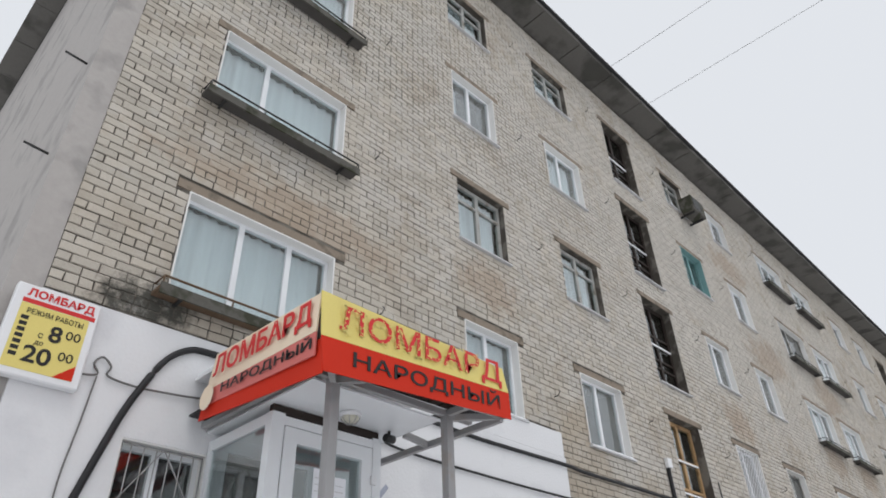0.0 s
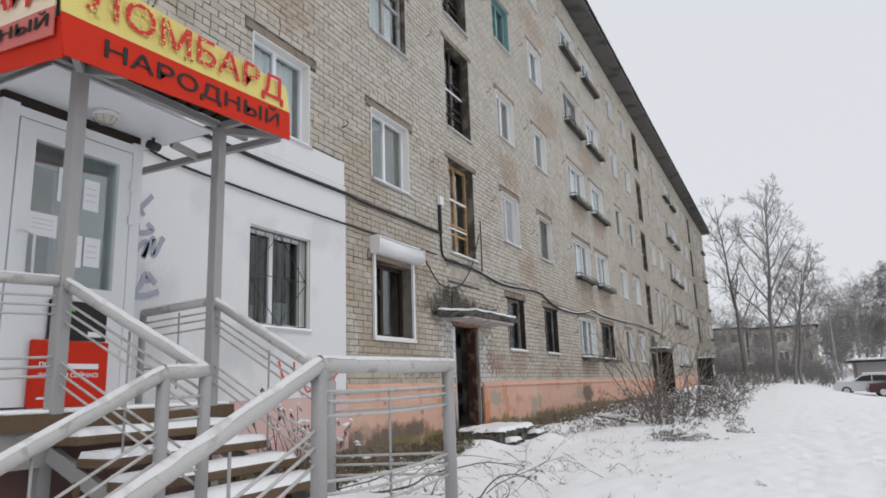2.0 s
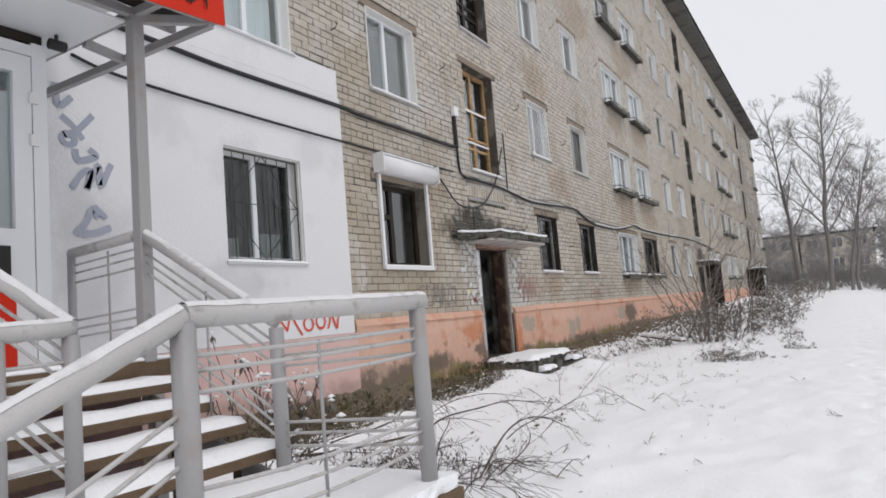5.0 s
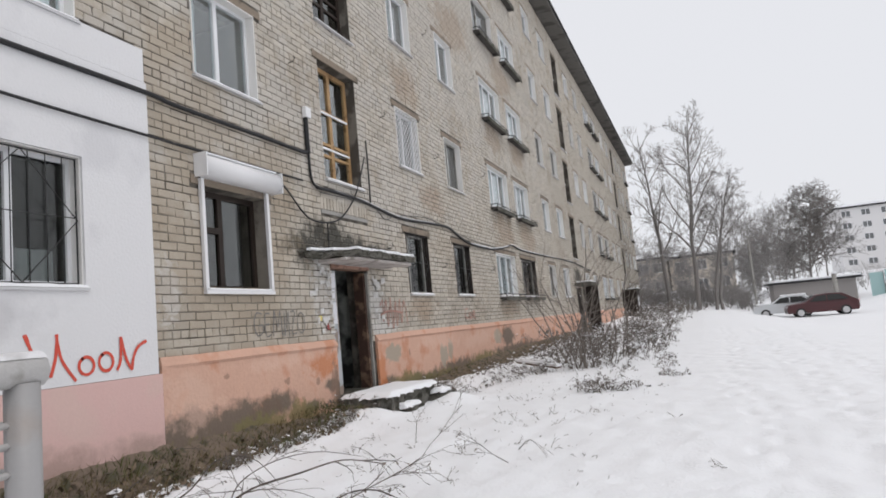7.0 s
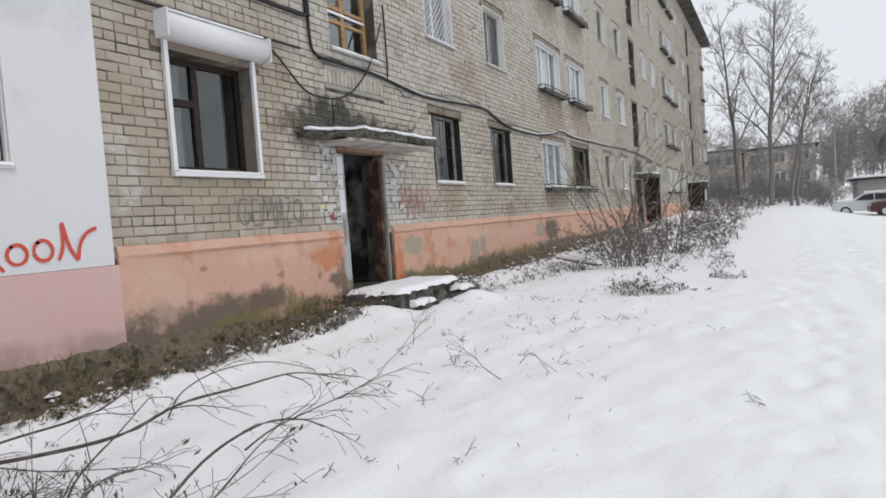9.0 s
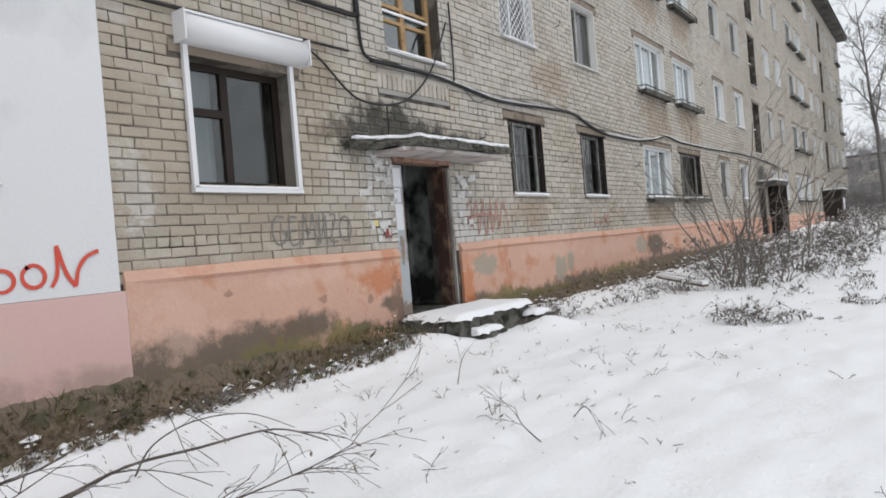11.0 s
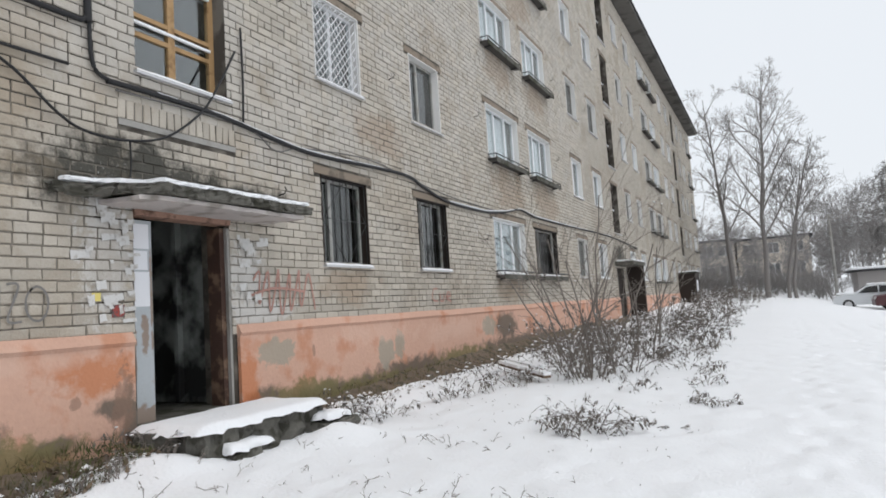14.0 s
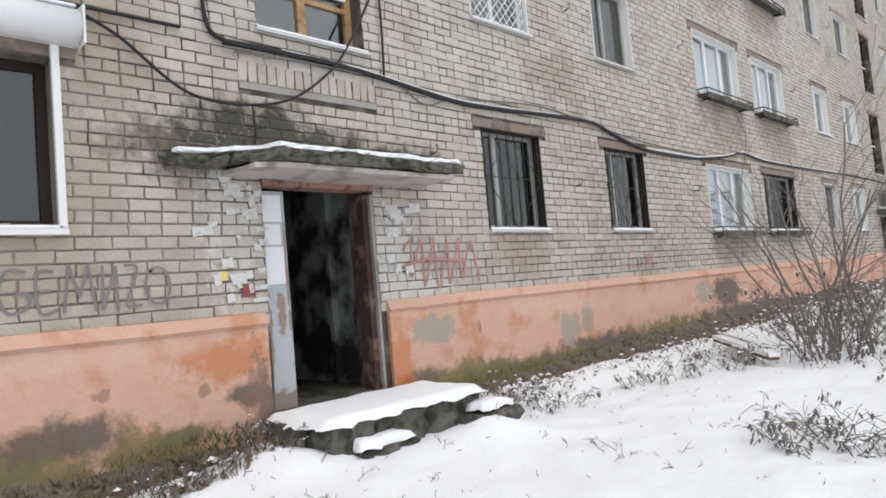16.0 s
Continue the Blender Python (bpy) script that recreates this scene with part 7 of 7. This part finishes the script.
# ---- the far side of the yard ----
def car(name, at, yaw, paint, label, snowy):
    root = thing(name, label, "car", "parked cars")
    m_ = at
    L, W, = 4.2, 1.72
    prof = [(-2.08, 0.32), (-2.1, 0.62), (-1.95, 0.85), (-1.0, 0.96), (-0.35, 1.38), (0.3, 1.46), (1.2, 1.42), (1.85, 1.02), (2.05, 0.9), (2.1, 0.5), (2.0, 0.3)]
    b = bmesh.new()
    sides = []
    for y, ins in ((-W / 2, 1), (-W / 2 + 0.08, 0), (W / 2 - 0.08, 0), (W / 2, 1)):
        sides.append([b.verts.new((x * (0.985 if ins else 1), y * (0.82 if z > 1.0 else 1), z - (0.03 if ins else 0))) for x, z in prof])
    n = len(prof)
    for p, q in zip(sides, sides[1:]):
        for i in range(n):
            b.faces.new((p[i], q[i], q[(i + 1) % n], p[(i + 1) % n]))
    b.faces.new(sides[0])
    b.faces.new(sides[-1][::-1])
    bmesh.ops.recalc_face_normals(b, faces=b.faces)
    body = part("body", b, paint, root)
    for sgn in (-1, 1):
        for xs in (((-0.75, 0.97), (-0.32, 1.3), (0.25, 1.36), (0.25, 0.97)), ((0.32, 0.97), (0.32, 1.36), (1.05, 1.33), (1.5, 1.0))):
            bb = bmesh.new()
            vs = [bb.verts.new((x, sgn * (W / 2 * (0.83 if z > 1.0 else 0.99) + 0.012), z)) for x, z in xs]
            f = bb.faces.new(vs)
            g_ = bmesh.ops.extrude_face_region(bb, geom=[f])
            bmesh.ops.translate(bb, vec=(0, -sgn * 0.02, 0), verts=[v for v in g_["geom"] if isinstance(v, bmesh.types.BMVert)])
            part("side_window", bb, M_BLACKM, body)
        for x in (-1.3, 1.28):
            bb = bmesh.new()
            tube(bb, ((x, sgn * (W / 2 - 0.18), 0.31), (x, sgn * (W / 2 + 0.015), 0.31)), 0.31, 18)
            wh = part("wheel", bb, M_BLACKM, root)
            bb = bmesh.new()
            tube(bb, ((x, sgn * (W / 2 + 0.012), 0.31), (x, sgn * (W / 2 + 0.03), 0.31)), 0.2, 14)
            part("rim", bb, M_SILL, wh, "pale alloy rim")
    part("headlight", boxm(-2.1, -2.03, -0.75, -0.45, 0.66, 0.8), M_SILL, body)
    part("headlight", boxm(-2.1, -2.03, 0.45, 0.75, 0.66, 0.8), M_SILL, body)
    part("tail_light", boxm(2.03, 2.09, -0.75, -0.5, 0.74, 0.9), M_REDTXT, body)
    part("windscreen", sign_quad(((-0.96, -0.62, 0.975), (-0.96, 0.62, 0.975), (-0.4, 0.6, 1.37), (-0.4, -0.6, 1.37))), M_BLACKM, body)
    if snowy:
        for x0, x1, z in ((-0.3, 1.3, 1.47), (-1.9, -1.0, 0.97), (1.5, 2.0, 1.12)):
            part("snow", boxm(x0, x1, -0.66, 0.66, z - 0.06, z + 0.06, bevel=0.04), M_SNOW, root, "layer of snow")
    root.matrix_basis = Matrix.Translation(m_) @ Matrix.Rotation(yaw, 4, "Z")
    return root


def sign_quad(q):
    b = bmesh.new()
    vs = [b.verts.new(Vector(v) + Vector((-0.012, 0, 0.012))) for v in q] + [b.verts.new(v) for v in q]
    for f in ((0, 1, 2, 3), (7, 6, 5, 4), (0, 4, 5, 1), (1, 5, 6, 2), (2, 6, 7, 3), (3, 7, 4, 0)):
        b.faces.new([vs[i] for i in f])
    return b


M_CARRED = mat("dark_red_car_paint", (0.06, 0.009, 0.012), 0.3, var=0.05, spec=0.6)
M_CARWHITE = mat("snowed_white_car_paint", (0.62, 0.64, 0.66), 0.3, var=0.05, spec=0.6)
car("parked_car", (6.75, 53.0, snow_z(6.75, 53.0) - 0.02), 0.0, M_CARRED, "dark red hatchback parked on snow", False)
car("parked_car", (5.0, 55.5, snow_z(5.0, 55.5) - 0.02), -0.15, M_CARWHITE, "pale car covered in snow beside a red car", True)

gar = thing("garage", "low brick garage with a snowy flat roof", "garage")
GZ = snow_z(8, 68)
M_FARB = mat("far_grey_brick", (0.33, 0.31, 0.30), 0.9, var=0.12, scale=0.8)
part("wall", boxm(5.4, 11.6, 67, 71, GZ - 0.5, GZ + 2.1), M_FARB, gar)
rf = part("roof", boxm(5.0, 12.0, 66.6, 71.4, GZ + 2.1, GZ + 2.25), M_ROOF, gar)
part("snow", boxm(5.02, 11.98, 66.62, 71.38, GZ + 2.252, GZ + 2.45, bevel=0.05), M_SNOW, rf)
fen = thing("fence", "pale turquoise sheet fence on the snowy slope", "fence")
M_TURQ = mat("turquoise_sheet", (0.38, 0.55, 0.55), 0.6, var=0.08)
for k in range(14):
    x = 12.4 + k * 1.0
    z = snow_z(x, 66 - k * 0.3)
    part("panel", boxm(x, x + 0.94, 66 - k * 0.3, 66.04 - k * 0.3, z, z + 1.9), M_TURQ, fen)
    part("post", boxm(x + 0.945, x + 0.995, 65.97 - k * 0.3, 66.05 - k * 0.3, z - 0.2, z + 2.0), M_GREY, fen)

lp = thing("street_lamp", "grey concrete street lamp post in the yard", "street lamp", at=(3.6, 62.0, snow_z(3.6, 62.0)))
b = bmesh.new()
tube(b, ((0, 0, -0.1), (0, 0, 6.2)), [0.11, 0.07], 8)
part("pole", b, M_CONC, lp)
b = bmesh.new()
tube(b, ((0, 0, 6.2), (0.2, -0.3, 6.5), (0.3, -0.8, 6.55)), 0.03, 6)
part("arm", b, M_GREY, lp)
part("lamp_head", boxm(0.22, 0.38, -1.2, -0.8, 6.5, 6.6, bevel=0.02), M_SILL, lp)
gp = thing("utility_pole", "short thick grey post beside the garage", "post", at=(9.4, 63.0, snow_z(9.4, 63.0)))
b = bmesh.new()
tube(b, ((0, 0, -0.1), (0, 0, 2.7)), [0.2, 0.16], 8)
part("pole", b, M_CONC, gp)
part("snow_cap", boxm(-0.2, 0.2, -0.2, 0.2, 2.7, 2.85, bevel=0.06), M_SNOW, gp)


M_FARPANE = mat("distant_window_pane", (0.14, 0.145, 0.15), 0.2, var=0.1, spec=0.6)


def far_house(name, label, x0, x1, y0, y1, z0, z1, rows, cols, material, sx):
    root = thing(name, label, "building")
    part("wall", boxm(x0, x1, y0, y1, z0 - 3, z1), material, root)
    rf = part("roof", boxm(x0 - 0.4, x1 + 0.4, y0 - 0.4, y1 + 0.4, z1, z1 + 0.3), M_ROOF, root)
    part("snow", boxm(x0 - 0.38, x1 + 0.38, y0 - 0.38, y1 + 0.38, z1 + 0.302, z1 + 0.65), M_SNOW, rf)
    pitch, rise = (x1 - x0) / cols, (z1 - z0) / rows
    for r_ in range(rows):
        for c_ in range(cols):
            xa, za = x0 + pitch * (c_ + 0.5) - sx / 2, z0 + rise * r_ + rise * 0.3
            wn_ = part("window", boxm(xa, xa + sx, y0 - 0.03, y0 + 0.1, za, za + rise * 0.5), M_PVC, root)
            for h_ in (0, 1):
                part("pane", boxm(xa + 0.07 + h_ * (sx / 2), xa + sx / 2 - 0.05 + h_ * (sx / 2), y0 - 0.05, y0 - 0.031, za + 0.08, za + rise * 0.5 - 0.08), M_FARPANE, wn_)
    return root


M_SCHOOL = mat("faded_ochre_render", (0.62, 0.55, 0.47), 0.9, var=0.1, scale=0.5)
# Panel block colour is lightened to hold the haze of its distance.
M_PANEL = mat("pale_panel_block", (0.70, 0.69, 0.69), 0.9, var=0.08, scale=0.4)
far_house("school_building", "old two-storey building behind the trees with snow on its roof", -16.0, -4.6, 106, 116, 2.4, 8.0, 2, 5, M_SCHOOL, 1.7)
far_house("school_wing", "blank two-storey wing behind the trees", -4.3, 4.5, 108, 116, 2.4, 7.9, 2, 3, M_SCHOOL, 1.4)
far_house("panel_block", "pale five-storey apartment block on a snowy rise", 25.6, 62.0, 150, 162, 4.6, 16.3, 5, 11, M_PANEL, 1.5)

# ---- bricks, course by course ----
COURSE, LONG, JOINT = 0.1033, 0.268, 0.0150
rng = random.Random(42)
FRONT = X0
cuts = [(h[0] - 0.002, h[1] + 0.002, h[2] - 0.002, h[3] + 0.002) for h in HOLES] + [(a - 0.004, b + 0.004, z, z + 0.124) for a, b, z in LINTELS]
SOLDIER = (12.64, 14.3, 3.565, 3.86)
cuts.append(SOLDIER)
part("lintel", boxm(X0 - 0.05, X0 + 0.006, SOLDIER[0] + 0.01, SOLDIER[1] - 0.01, 3.57, 3.635), M_CONC, wall_front)
covered = [(Y0 - 1, 8.885, -1, 4.62), (4.3, 8.855, 4.5, 5.02), (8.8, Y1 + 1, -1, 1.36)]


def brick_mesh(name, w, h):
    me = bpy.data.meshes.new(name)
    b = 0.011
    j = [rng.uniform(-0.008, 0.008) for _ in range(16)]
    v = [(0, 0, 0), (0, w, 0), (0, w, h), (0, 0, h), (0.009, 0.001, 0.001), (0.009, w - 0.001, 0.001), (0.009, w - 0.001, h - 0.001), (0.009, 0.001, h - 0.001), (0.0125, b + j[8], b + j[9]), (0.0135, w - b + j[10], b + j[11]), (0.0125, w - b + j[12], h - b + j[13]), (0.0135, b + j[14], h - b + j[15])]
    v[4:8] = [(x, y + j[2 * i], z + j[2 * i + 1] * 0.6) for i, (x, y, z) in enumerate(v[4:8])]
    f = [(8, 9, 10, 11)] + [(i, (i + 1) % 4, 4 + (i + 1) % 4, 4 + i) for i in range(4)] + [(4 + i, 4 + (i + 1) % 4, 8 + (i + 1) % 4, 8 + i) for i in range(4)]
    me.from_pydata(v, [], f)
    me.materials.append(M_BRICK1)
    return me


FULL = [brick_mesh("brick_full", LONG - JOINT, COURSE - JOINT) for _ in range(10)]
HALF = [brick_mesh("brick_half", LONG / 2 - JOINT, COURSE - JOINT) for _ in range(6)]
SOLDIERS = [brick_mesh("brick_upright", 0.088, 0.205) for _ in range(6)]
for k in range(16):
    ob = new("brick", rng.choice(SOLDIERS))
    ob.parent = wall_front
    ob.matrix_basis = Matrix.Translation((FRONT - 0.0125 + rng.uniform(-0.004, 0.003), SOLDIER[0] + 0.012 + k * 0.1028, 3.645))
V, F, singles = [], [], 0
n_course = int((TOP - 1.36) / COURSE)
for ci in range(n_course):
    z0 = 1.36 + ci * COURSE
    z1 = z0 + COURSE - JOINT
    zm = (z0 + z1) / 2
    head = ci % 6 == 3
    step_w = LONG / 2 if head else LONG
    y = Y0 - (0 if head else (LONG / 2 if ci % 2 else 0)) - rng.uniform(0, 0.02)
    blocks = sorted((c[0], c[1]) for c in cuts if c[2] < zm < c[3])
    skip = [(c[0], c[1]) for c in covered if c[2] < zm < c[3]]
    while y < Y1:
        a, b = max(y, Y0), min(y + step_w - JOINT, Y1)
        y += step_w
        pieces = [(a, b)]
        for p, q in blocks:
            nxt = []
            for s, e in pieces:
                if q <= s or p >= e:
                    nxt.append((s, e))
                else:
                    if p - s > 0.03:
                        nxt.append((s, p))
                    if e - q > 0.03:
                        nxt.append((q, e))
            pieces = nxt
        for s, e in pieces:
            if e - s < 0.02 or any(p < (s + e) / 2 < q for p, q in skip):
                continue
            proud = rng.uniform(-0.005, 0.004)
            whole = abs((e - s) - (step_w - JOINT)) < 1e-6
            if whole and singles < 284 and 10.9 < s < 13.9 and 1.5 < z0 < 3.75:
                ob = new("brick", rng.choice(HALF if head else FULL))
                ob.parent = wall_front
                ob.matrix_basis = Matrix.Translation((FRONT - 0.0125 + proud, s, z0))
                singles += 1
                continue
            k = len(V)
            xb, xm, xf = FRONT - 0.0125, FRONT - 0.004 + proud, FRONT + proud
            c = 0.010
            j = [rng.uniform(-0.010, 0.010) for _ in range(4)]
            if s < 32 and z0 < 10:
                V += [(xb, s, z0), (xb, e, z0), (xb, e, z1), (xb, s, z1), (xm, s + j[2] * 0.8, z0 + j[3] * 0.8), (xm, e + j[1], z0 + j[0] * 0.7), (xm, e + j[3] * 0.8, z1 + j[2] * 0.7), (xm, s + j[0], z1 + j[1] * 0.7),
                      (xf, s + c + j[0], z0 + c + j[1]), (xf, e - c + j[2], z0 + c), (xf, e - c + j[3], z1 - c + j[0]), (xf, s + c + j[1], z1 - c + j[2])]
                F += [(k + 8, k + 9, k + 10, k + 11)] + [(k + i, k + (i + 1) % 4, k + 4 + (i + 1) % 4, k + 4 + i) for i in range(4)] + [(k + 4 + i, k + 4 + (i + 1) % 4, k + 8 + (i + 1) % 4, k + 8 + i) for i in range(4)]
            else:
                V += [(xb, s, z0), (xb, e, z0), (xb, e, z1), (xb, s, z1), (xf, s + c, z0 + c), (xf, e - c, z0 + c), (xf, e - c, z1 - c), (xf, s + c, z1 - c)]
                F += [(k + 4, k + 5, k + 6, k + 7)] + [(k + i, k + (i + 1) % 4, k + 4 + (i + 1) % 4, k + 4 + i) for i in range(4)]
pydata("bricks", V, F, M_BRICK, wall_front, "weathered sand-lime bricks", kind="stuff")
